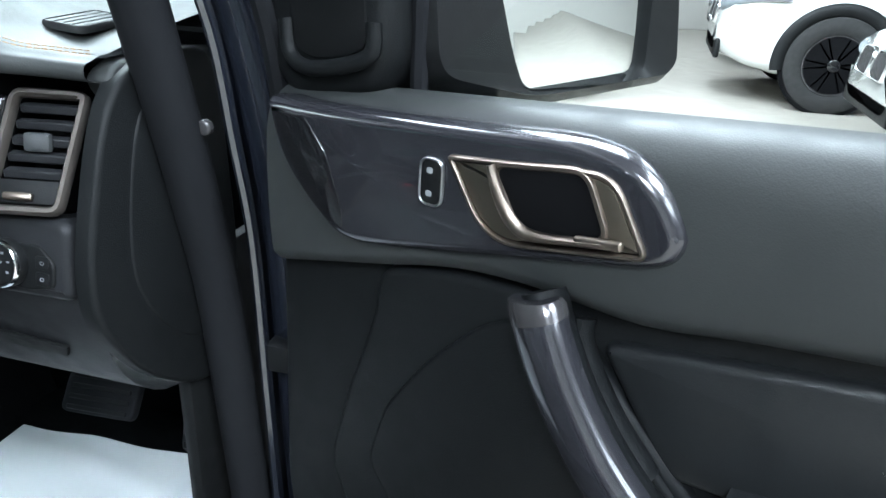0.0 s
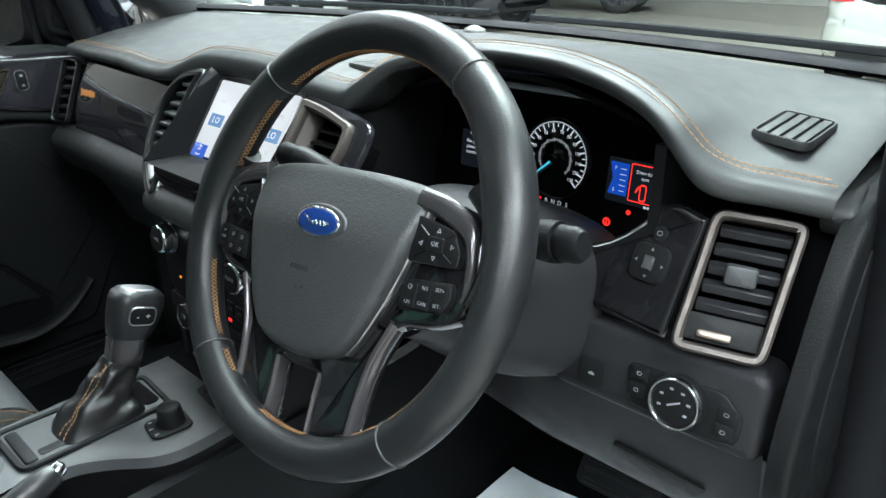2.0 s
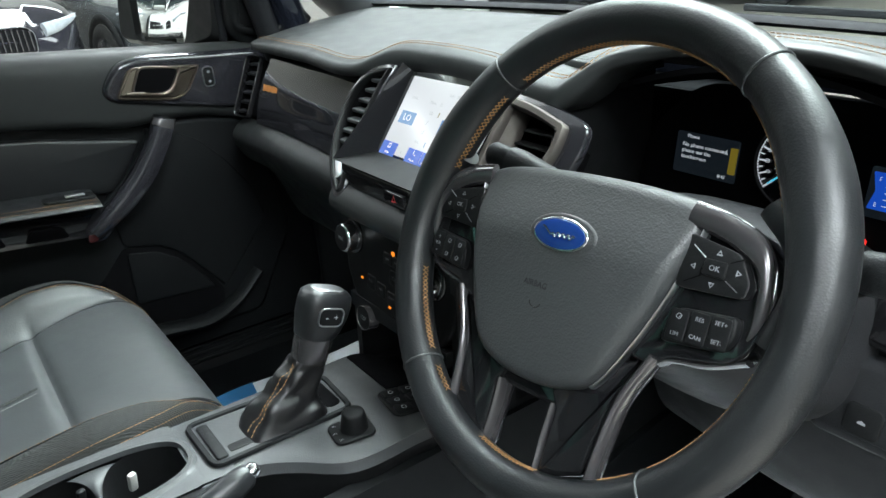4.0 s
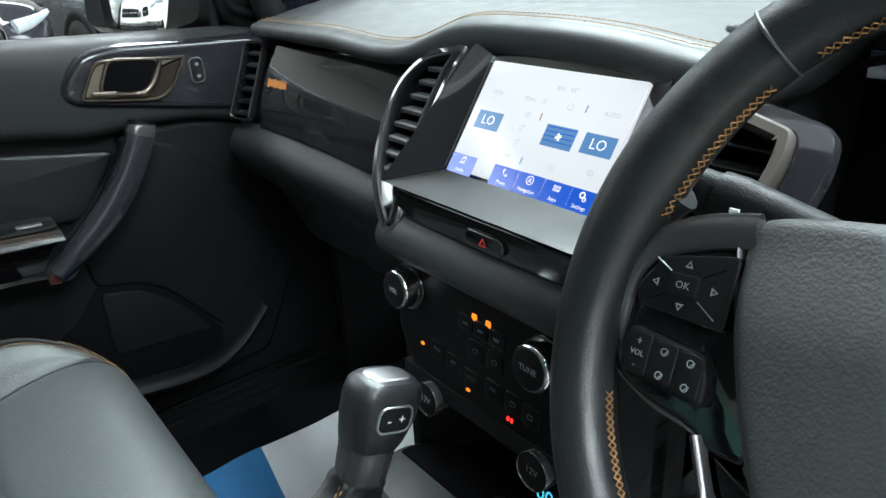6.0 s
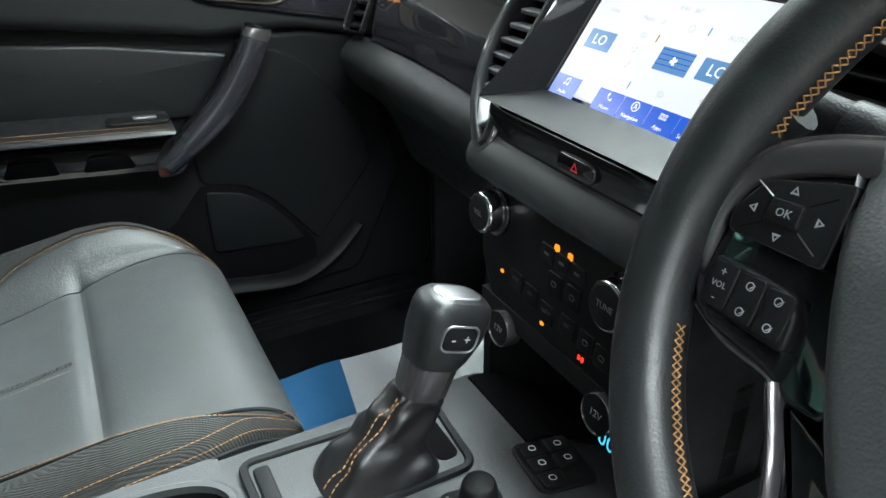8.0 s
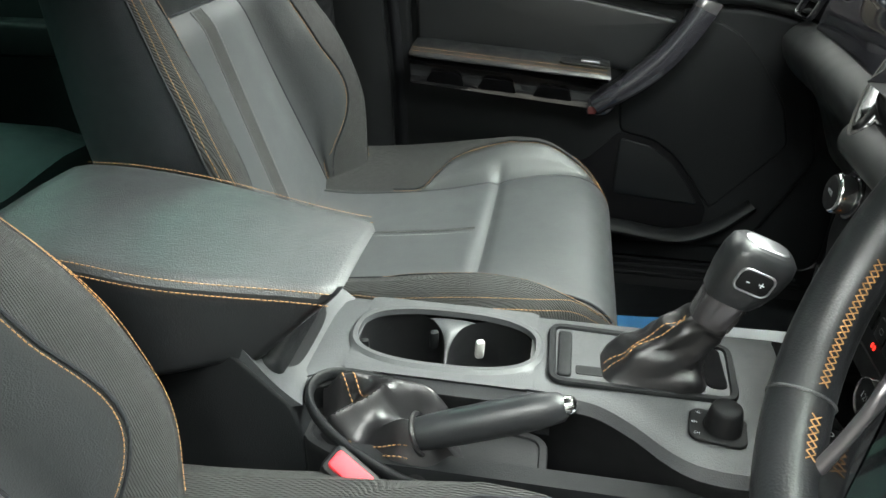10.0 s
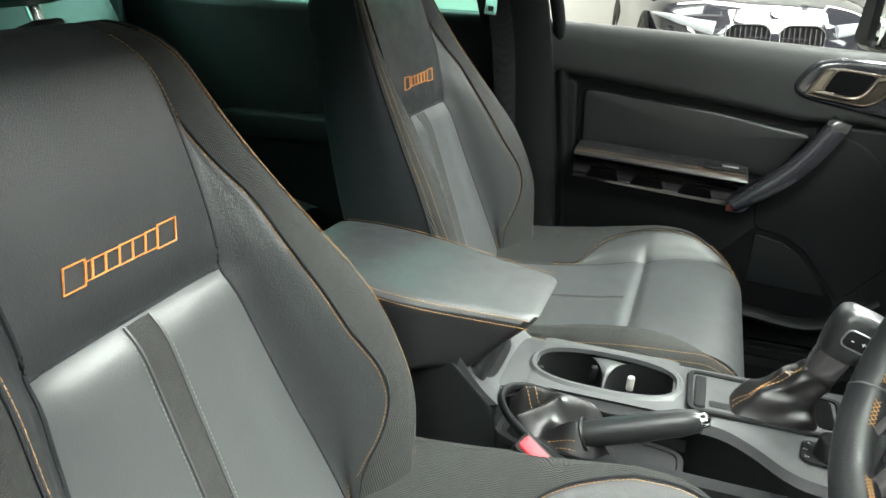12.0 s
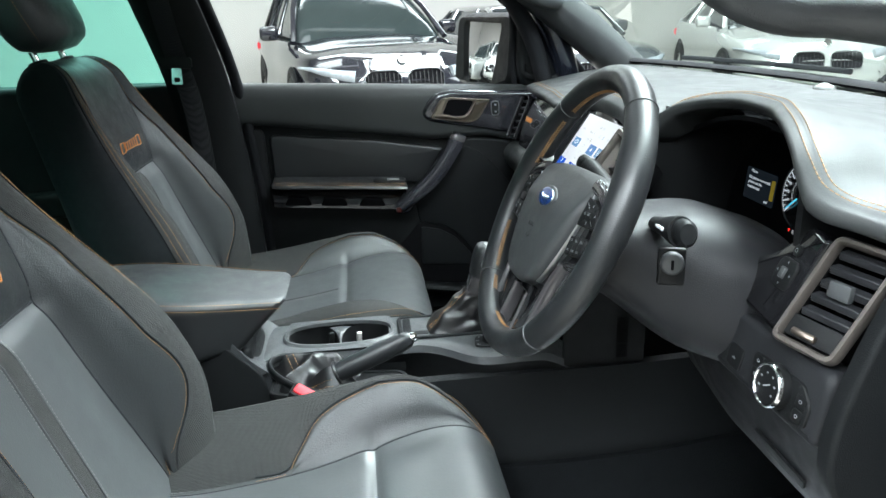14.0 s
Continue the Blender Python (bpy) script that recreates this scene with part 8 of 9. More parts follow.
    part("red_reflector", bm, mat("dull_red_lens", (0.06, 0.012, 0.012), 0.25), lamp, "dull red reflector")
    # gloss bezel panel; its front end turns away, its dimmer reflection painted as a darker piece
    bm = BM()
    tops = [(-0.053, 1.156), (-0.052, 1.170), (-0.034, 1.196), (-0.010, 1.211), (0.03, 1.2165), (0.083, 1.214), (0.184, 1.209), (0.270, 1.206), (0.312, 1.206), (0.320, 1.200), (0.309, 1.160), (0.285, 1.128), (0.250, 1.099), (0.235, 1.094), (0.200, 1.094), (0.075, 1.117), (0.009, 1.129), (-0.030, 1.137), (-0.046, 1.145)]
    o = even([tuple(q) for q in spline(tops, 90, True)], 110)
    rings = [[P(-0.022, a, b) for a, b in o]]
    for k in range(7):
        t = math.pi / 2 * k / 6
        rings.append([P(-0.004 + 0.016 * math.sin(t), a, b) for a, b in inset(o, 0.012 * (1 - math.cos(t)))])
    loft(bm, rings)
    bez = part("bezel_panel", bm, SPOKE_DARK, door, "gloss graphite handle surround")
    # thin black overlay darkens the end where the panel reflects less
    bm = BM()
    slab(bm, basis((0.0115, 0, 0), (0, 1, 0), (0, 0, 1)), round_poly([(0.272, 1.196), (0.304, 1.195), (0.306, 1.188), (0.297, 1.163), (0.276, 1.135), (0.246, 1.109), (0.230, 1.106), (0.232, 1.125), (0.248, 1.168)], 0.004), 0.0012, 0.0005)
    part("bezel_end_shaded", bm, PIANO, bez, "end of the surround, darkened for its dimmer reflection")
    OM = basis((0.0125, 0, 0), (0, 1, 0), (0, 0, 1))
    ro = round_poly([(-0.034, 1.1475), (0.088, 1.1290), (0.125, 1.1900), (-0.004, 1.2005)], [0.010, 0.030, 0.006, 0.018], 8)
    ro = even(ro, 140)
    bm = BM()
    ringslab(bm, OM, ro, inset(ro, 0.0042), 0.004, 0.0018)
    part("handle_bezel", bm, BRONZE, bez, "bronze chrome ring")
    bm = BM()
    slab(bm, OM, inset(ro, 0.005), 0.0015, 0.0005)
    part("bezel_field", bm, FIELD, bez)
    cup = [(y, z + 0.001) for y, z in round_poly([(0.000, 1.156), (0.057, 1.147), (0.080, 1.186), (0.017, 1.193)], [0.006, 0.010, 0.006, 0.008], 5)]
    # black slab paints the shade inside the handle cup
    bm = BM()
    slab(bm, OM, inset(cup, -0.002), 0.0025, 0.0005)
    part("handle_cup_shade", bm, DEEP, bez)
    bm = BM()
    ringslab(bm, OM, even(inset(cup, -0.0065), 80), even(inset(cup, -0.0015), 80), 0.0045, 0.0018)
    part("cup_ring", bm, BRONZE, bez, "bronze ring round the cup")
    bm = BM()
    lev = spline([(0.085, 1.190), (0.080, 1.176), (0.070, 1.158), (0.058, 1.148), (0.044, 1.1465), (0.022, 1.1495), (-0.004, 1.1535)], 26)
    sweep(bm, [P(0.0175, a, b) for a, b in lev], [(0.0030 + 0.0022 * math.sin(math.pi * min(1, i / 20)), 0.0045) for i in range(26)], 10, up=(1, 0, 0))
    part("release_lever", bm, BRONZE, bez, "bronze chrome inside handle")
    bm = BM()
    box(bm, basis(P(0.0165, 0.000, 1.1535), (0, 1, -0.10), (0, 0.10, 1)), 0.034, 0.0075, 0.005, 0.0024, 3)
    part("lever_tip", bm, BRONZE, bez)
    SWM = basis((0.0125, 0.138, 1.166), (0, 1, 0.04), (0, 0.42, 1))
    bm = BM()
    ringslab(bm, SWM, rrect(0.022, 0.038, 0.008), rrect(0.018, 0.034, 0.006), 0.003, 0.001)
    lk = part("lock_switch", bm, SATIN, bez)
    bm = BM()
    slab(bm, SWM, rrect(0.018, 0.034, 0.006), 0.0025, 0.001)
    part("switch_face", bm, PLASTIC_DARK, lk)
    for z in (0.009, -0.009):
        bm = BM()
        slab(bm, SWM @ pose(0.001, z, 0.0025), rrect(0.0055, 0.0045, 0.001, 1), 0.0003)
        part("icon", bm, DIM_MARK, lk)
    # mirror sail: a rounded column with a recessed tweeter grille above a moulded lip
    bm = BM()
    o = even(round_poly([(0.226, 1.210), (0.318, 1.193), (0.358, 1.228), (0.352, 1.31), (0.275, 1.43), (0.212, 1.43), (0.206, 1.245)], [0.02, 0.022, 0.03, 0.03, 0.01, 0.01, 0.02], 6), 90)
    slab(bm, basis((-0.085, 0, 0), (0, 1, 0), (0, 0, 1)), o, 0.066, 0.022, 6)
    sail = part("mirror_sail", bm, PLASTIC, door, "black mirror sail panel")
    bm = BM()
    g = round_poly([(0.229, 1.252), (0.250, 1.243), (0.290, 1.238), (0.309, 1.246), (0.316, 1.30), (0.262, 1.41), (0.232, 1.41)], 0.008)
    slab(bm, basis((-0.0205, 0, 0), (0, 1, 0), (0, 0, 1)), g, 0.003, 0.001)
    part("tweeter_grille", bm, PLASTIC_DARK, sail)
    bm = BM()
    lp2 = spline([(-0.018, 0.221, 1.272), (-0.016, 0.222, 1.248), (-0.013, 0.250, 1.236), (-0.012, 0.289, 1.2305), (-0.015, 0.313, 1.240), (-0.018, 0.320, 1.268)], 30)
    sweep(bm, [P(*q) for q in lp2], [(0.007, 0.006)] * 30, 10, up=(1, 0, 0))
    part("tweeter_lip", bm, PLASTIC, sail)
    # window glass and frame
    bm = BM()
    sheet(bm, lambda u, v: P(-0.062 - 0.0 + 0.10 * v, (-0.56 - 0.09 * v) + (0.80 - 0.47 * v + 0.09 * v) * u, sill_z(-0.56 + 0.8 * u) - 0.03 + (0.42 - 0.05 * u) * v), 8, 8)
    gl = part("window_glass", bm, GLASS, door, "clear side window")
    gl.visible_shadow = False
    bm = BM()
    fr = spline([(-0.060, 0.385, 1.235), (-0.055, 0.30, 1.33), (-0.040, 0.12, 1.49), (-0.015, -0.10, 1.605), (0.015, -0.35, 1.655), (0.028, -0.60, 1.655), (0.018, -0.665, 1.60), (-0.02, -0.62, 1.43), (-0.045, -0.575, 1.25)], 50)
    sweep(bm, [P(*q) for q in fr], [(0.022, 0.016)] * 50, 10, up=(1, 0, 0))
    part("window_frame", bm, RUBBER, door, "black window frame")
    bm = BM()
    sweep(bm, [P(-0.058, 0.205, 1.212), P(-0.050, 0.196, 1.45)], [(0.008, 0.008)] * 2, 8)
    part("window_divider", bm, RUBBER, door)
    # outer skin
    def skinf(u, v):
        y = -0.60 + 1.00 * u
        z = 0.50 + (sill_z(y) - 0.012 - 0.50) * v
        d = -0.155 - 0.03 * math.sin(math.pi * v) + 0.03 * v ** 3
        return P(d, y, z)

    bm = BM()
    sheet(bm, skinf, 12, 12, 0.05, (1, 0, 0))
    part("outer_skin", bm, PAINT_BODY, door, "dark blue-black painted door skin")
    bm = BM()
    slab(bm, basis((-0.15, 0.375, 0.88), (1, 0, 0), (0, 0, 1)), rrect(0.10, 0.68, 0.01), 0.02, 0.004)
    part("hinge_edge", bm, PAINT_BODY, door)
    # door mirror
    mm = tagged(new("door_mirror"), "black door mirror showing parked cars")
    mm.parent = door
    mm.location = (XFM @ V((-0.23, 0.17, 1.31))) - door.location
    MB = basis((-0.235, 0.141, 1.292), (1, 0.34, 0), (0, 0.06, 1))
    o = even(round_poly([(0.190, -0.070), (0.200, 0.108), (-0.120, 0.110), (-0.139, -0.070), (-0.120, -0.088), (0.074, -0.098)], [0.03, 0.03, 0.04, 0.02, 0.02, 0.03], 6), 110)
    gi = even(round_poly([(0.092, -0.050), (0.132, 0.084), (-0.088, 0.090), (-0.080, -0.070), (-0.066, -0.086), (0.076, -0.084)], [0.02, 0.02, 0.03, 0.01, 0.012, 0.016], 6), 110)
    bm = BM()
    rings = [[MB @ V((x * f, y * f, z)) for x, y in o] for f, z in ((1.0, 0.0), (1.03, -0.03), (0.96, -0.07), (0.75, -0.105), (0.4, -0.12))]
    loft(bm, [[MB @ V((x, y, -0.004)) for x, y in gi], [MB @ V((x, y, 0.006)) for x, y in inset(gi, -0.004)], [MB @ V((x, y, 0.012)) for x, y in inset(o, 0.010)]] + rings, cap=(True, True))
    part("housing", bm, PLASTIC_DARK, mm, "black mirror housing")
    bm = BM()
    slab(bm, MB, inset(gi, 0.0005), 0.003, 0.001, z0=-0.004)
    part("mirror_glass", bm, MIRROR, mm, "mirror glass")
    bm = BM()
    sweep(bm, [P(-0.075, 0.276, 1.262), P(-0.10, 0.261, 1.262), P(-0.13, 0.246, 1.272)], [(0.045, 0.050), (0.050, 0.060), (0.04, 0.05)], 14, up=(0, 0, 1))
    part("mirror_arm", bm, PLASTIC_DARK, mm)
    XF.pop()
    return door


car_door("passenger_door", "black passenger door trim with leather insert and bronze handle", Matrix.Translation((-0.700, 0, 0)), True)
AX = V((0.9454, -0.3258, 0))
NX = V((-0.3258, -0.9454, 0))
DO = V((1.014, 0.196, 0)) + AX * 0.116 - NX * 0.012
DRV = Matrix(((NX.x, -AX.x, 0, DO.x), (NX.y, -AX.y, 0, DO.y), (0, 0, 1, 0), (0, 0, 0, 1)))
car_door("driver_door", "black driver's door trim, wide open, with bronze handle", DRV, False)

# ---- rear cabin ----
rear = thing("rear_bench", "black leather rear bench seat lit green through tinted glass", "car seat", loc=(CX, -1.4, 0.60))
for s, nm in ((-1, "backrest"), (1, "backrest")):
    bm = BM()
    rows = []
    for i in range(14):
        t = i / 13
        z = 0.80 + 0.60 * t
        y = -1.50 - 0.17 * t
        w = 0.315 - 0.03 * t ** 3
        d = 0.07 + 0.012 * math.sin(math.pi * t) - 0.05 * t ** 6
        row = []
        for k in range(30):
            a = 2 * math.pi * k / 30
            c, q = math.cos(a), math.sin(a)
            sq = 1 / (abs(c) ** 4 + abs(q) ** 4) ** 0.25
            dent = 0.018 * math.exp(-((c * sq * w) / 0.12) ** 2) if q > 0 else 0
            row.append(V((CX + s * 0.325 + w * c * sq, y + (d - dent) * q * sq, z + 0.02 * q)))
        rows.append(row)
    loft(bm, rows)
    part(nm, bm, LEATHER, rear, "black leather rear backrest")
    bm = BM()
    rows = []
    for i in range(12):
        f = i / 11
        y = -1.58 + 0.54 * f
        h = 0.10 - 0.03 * sstep(0.8, 1, f)
        row = []
        for k in range(30):
            a = 2 * math.pi * k / 30
            c, q = math.cos(a), math.sin(a)
            sq = 1 / (abs(c) ** 4 + abs(q) ** 4) ** 0.25
            dent = 0.02 * math.exp(-((c * sq * 0.32) / 0.13) ** 2) if q > 0 else 0
            row.append(V((CX + s * 0.325 + 0.318 * c * sq, y, 0.76 + (h - dent) * q * sq)))
        rows.append(row)
    loft(bm, rows)
    part("rear_cushion", bm, LEATHER, rear, "black leather rear cushion")
    bm = BM()
    box(bm, pose(CX + s * 0.36, -1.70, 1.42, 12, 0, 0), 0.24, 0.09, 0.15, 0.035, 3)
    part("headrest", bm, LEATHER, rear)
    bm = BM()
    stitches(bm, [V((CX + s * 0.325 + 0.20, -1.425 - 0.17 * i / 12, 0.84 + 0.50 * i / 12)) for i in range(13)], (0, 1, 0.2), 0.005, 0.002, 0.0008)
    part("stitching", bm, THREAD, rear)
bm = BM()
box(bm, Matrix.Translation((CX, -1.33, 0.56)), 1.26, 0.50, 0.12, 0.02)
part("bench_base", bm, PLASTIC_DARK, rear)


def rear_door(s):
    t = thing("rear_door", "closed rear door with dark trim and green tinted glass", "car door", "rear doors", (CX + s * 0.72, -1.15, 0.9))
    XF.append(Matrix.Translation((CX, 0, 0)) @ Matrix.Diagonal((s, 1, 1, 1)))
    bm = BM()
    slab(bm, basis((0.80, 0, 0), (0, -1, 0), (0, 0, 1)), round_poly([(0.63, 0.58), (1.70, 0.58), (1.70, 1.28), (0.63, 1.262)], 0.03), 0.085, 0.02)
    part("inner_panel", bm, PLASTIC_DARK, t)
    bm = BM()
    slab(bm, basis((0.72, 0, 0), (0, -1, 0), (0, 0, 1)), round_poly([(0.72, 0.96), (1.35, 0.94), (1.35, 1.01), (0.72, 1.02)], 0.02), 0.05, 0.012)
    part("armrest", bm, PLASTIC_DARK, t)
    bm = BM()
    sheet(bm, lambda u, v: (0.765 - 0.10 * v, -0.66 - 0.02 * v - 1.02 * u, 1.25 + 0.40 * v), 6, 6)
    g = part("window_glass", bm, GLASS_TINT, t, "green tinted privacy glass")
    bm = BM()
    fr = [(0.755, -0.665, 1.25), (0.675, -0.70, 1.64), (0.66, -1.2, 1.66), (0.665, -1.66, 1.63), (0.755, -1.70, 1.26)]
    sweep(bm, [V(q) for q in spline(fr, 24)], [(0.022, 0.022)] * 24, 10, up=(1, 0, 0))
    part("window_frame", bm, RUBBER, t)
    bm = BM()
    sheet(bm, lambda u, v: (0.89 + 0.03 * math.sin(math.pi * v) - 0.04 * v ** 3, -0.60 - 1.15 * u, 0.50 + 0.74 * v), 6, 8, 0.05, (-1, 0, 0))
    part("outer_skin", bm, PAINT_BODY, t)
    XF.pop()


rear_door(-1)
rear_door(1)
bm = BM()
sheet(bm, lambda u, v: (CX - 0.56 + 1.12 * u, -1.80 + 0.05 * v, 1.27 + 0.38 * v), 6, 6)
g = part("rear_window", bm, GLASS_TINT, shell, "green tinted rear window")


def seat_belt(s):
    t = thing("seat_belt", "black seat belt hanging at the middle pillar, silver tongue", "seat belt", "seat belts", (CX + s * 0.66, -0.62, 1.3))
    XF.append(Matrix.Translation((CX, 0, 0)) @ Matrix.Diagonal((s, 1, 1, 1)))
    bm = BM()
    path = spline([(0.612, -0.655, 1.50), (0.640, -0.640, 1.36), (0.655, -0.612, 1.20), (0.668, -0.600, 0.90), (0.675, -0.60, 0.66)], 24)
    sweep(bm, [V(q) for q in path], [(0.0016, 0.024)] * 24, 8, up=(0, 1, 0))
    part("webbing", bm, BELT, t)
    bm = BM()
    box(bm, pose(0.605, -0.660, 1.475, 0, -12, 0), 0.030, 0.085, 0.05, 0.012)
    part("upper_guide", bm, PLASTIC_DARK, t)
    m = basis((0.634, -0.634, 1.320), (0, 1, -0.05), (0.1, 0, 1))
    bm = BM()
    ringslab(bm, m, rrect(0.072, 0.026, 0.008), rrect(0.056, 0.010, 0.004), 0.005, 0.002)
    slab(bm, m @ pose(0, 0.0, 0), rrect(0.060, 0.012, 0.004), 0.006, 0.002)
    part("tongue_grip", bm, PLASTIC_DARK, t)
    bm = BM()
    o, i = round_poly([(-0.013, -0.050), (0.013, -0.050), (0.011, -0.012), (-0.011, -0.012)], 0.003), round_poly([(-0.006, -0.044), (0.006, -0.044), (0.006, -0.034), (-0.006, -0.034)], 0.001)
    ringslab(bm, m, o, i, 0.003, 0.0008)
    part("tongue", bm, CHROME, t, "silver belt tongue")
    XF.pop()


seat_belt(-1)
seat_belt(1)

# grab handle on the far front pillar and sun visor edge
gh = thing("grab_handle", "thick dark grey pillar grab handle with a satin inner face", "grab handle", loc=(0.62, 0.12, 1.42))
bm = BM()
path = spline([(0.668, 0.262, 1.372), (0.640, 0.232, 1.388), (0.606, 0.190, 1.398), (0.592, 0.140, 1.404), (0.590, 0.092, 1.425), (0.598, 0.040, 1.470), (0.618, -0.010, 1.530), (0.645, -0.035, 1.570)], 36)
sweep(bm, [V(q) for q in path], [(0.020 + 0.004 * abs(i / 17.5 - 1) ** 2, 0.019) for i in range(36)], 16)
hd = part("handle", bm, PLASTIC_GREY, gh)
bm = BM()
sweep(bm, [V(q) + V((0.004, 0.006, 0.0165)) for q in path[6:30]], [(0.010, 0.0045)] * 24, 10)
part("inner_face", bm, SATIN, hd, "satin silver inner face")
for q, rz in ((path[1], 40), (path[-2], 10)):
    bm = BM()
    box(bm, pose(q[0] + 0.012, q[1] + 0.004, q[2] - 0.02, 0, 0, rz), 0.05, 0.06, 0.045, 0.014, 3)
    part("mount", bm, PLASTIC_GREY, hd)
gh = thing("grab_handle", "black pillar grab handle", "grab handle", loc=(-0.60, 0.15, 1.52))
bm = BM()
sweep(bm, [V(q) for q in spline([(-0.60, 0.28, 1.425), (-0.565, 0.215, 1.44), (-0.545, 0.11, 1.50), (-0.545, 0.01, 1.555), (-0.57, -0.04, 1.605)], 24)], [(0.018, 0.022)] * 24, 12)
part("handle", bm, PLASTIC_GREY, gh)

# pedals, carpets and paper mats
def pedal(name, label, m, w, h, ribs):
    t = thing(name, label, "pedal", "pedals", m.translation)
    bm = BM()
    slab(bm, m, rrect(w, h, 0.012), 0.012, 0.004)
    part("pad", bm, RUBBER, t)
    for k in range(ribs):
        bm = BM()
        box(bm, m @ pose(0, -h / 2 + h * (k + 0.5) / ribs, 0.011), w * 0.82, h / ribs * 0.45, 0.003, 0.001, 1)
        part("rib", bm, PLASTIC, t)
    bm = BM()
    sweep(bm, [m @ V((0, 0, 0)), m @ V((0, 0.03, -0.05)), V((m.translation.x, 0.60, m.translation.z + 0.20))], 0.010, 8)
    part("arm", bm, PLASTIC_DARK, t)


pedal("brake_pedal", "wide ribbed black rubber brake pedal", basis((0.437, 0.43, 0.712), (1, 0, 0.06), (0, 0.6, 0.8)), 0.125, 0.062, 4)
pedal("accelerator_pedal", "tall black accelerator pedal", basis((0.590, 0.44, 0.705), (1, 0, 0.06), (0, 0.35, 0.93)), 0.045, 0.105, 5)


def paper_mat(name, label, corners, rnd, lift):
    t = thing(name, label, "paper mat", "paper mats", (corners[0][0], corners[0][1], 0.562))
    a, b, c, d = [V(q) for q in corners]

    def fn(u, v):
        p = a.lerp(b, u).lerp(d.lerp(c, u), v)
        return (p.x + 0.004 * noise.noise(V((u * 6, v * 6, rnd))), p.y, 0.564 + 0.006 * (1 + noise.noise(V((u * 4, v * 4, rnd)))) + lift * max(0, v - 0.7) ** 2 * 4)

    bm = BM()
    sheet(bm, fn, 24, 24, 0.0008, (0, 0, -1))
    return t, part("sheet", bm, PAPER, t), fn


paper_mat("paper_floor_mat", "white paper protection mat on the driver's floor", [(0.20, -0.20, 0), (0.62, -0.20, 0), (0.585, 0.500, 0), (0.215, 0.475, 0)], 1.0, 0.02)
t, sh, fn = paper_mat("paper_floor_mat", "white paper protection mat with blue print on the passenger floor", [(-0.55, -0.14, 0), (-0.14, -0.14, 0), (-0.17, 0.42, 0), (-0.55, 0.38, 0)], 2.0, 0.02)
bm = BM()
sheet(bm, lambda u, v: V(fn(0.0 + 1.0 * u, 0.02 + (0.40 - 0.16 * u) * v)) + V((0, 0, 0.0012)), 24, 16)
part("print_field", bm, BLUE_PRINT, sh, "blue printed band")
bm = BM()
sheet(bm, lambda u, v: V(fn(0.30 + 0.045 * u, 0.56 + 0.05 * v)) + V((0, 0, 0.0012)), 4, 4)
part("print_mark", bm, ORANGE_PRINT, sh)

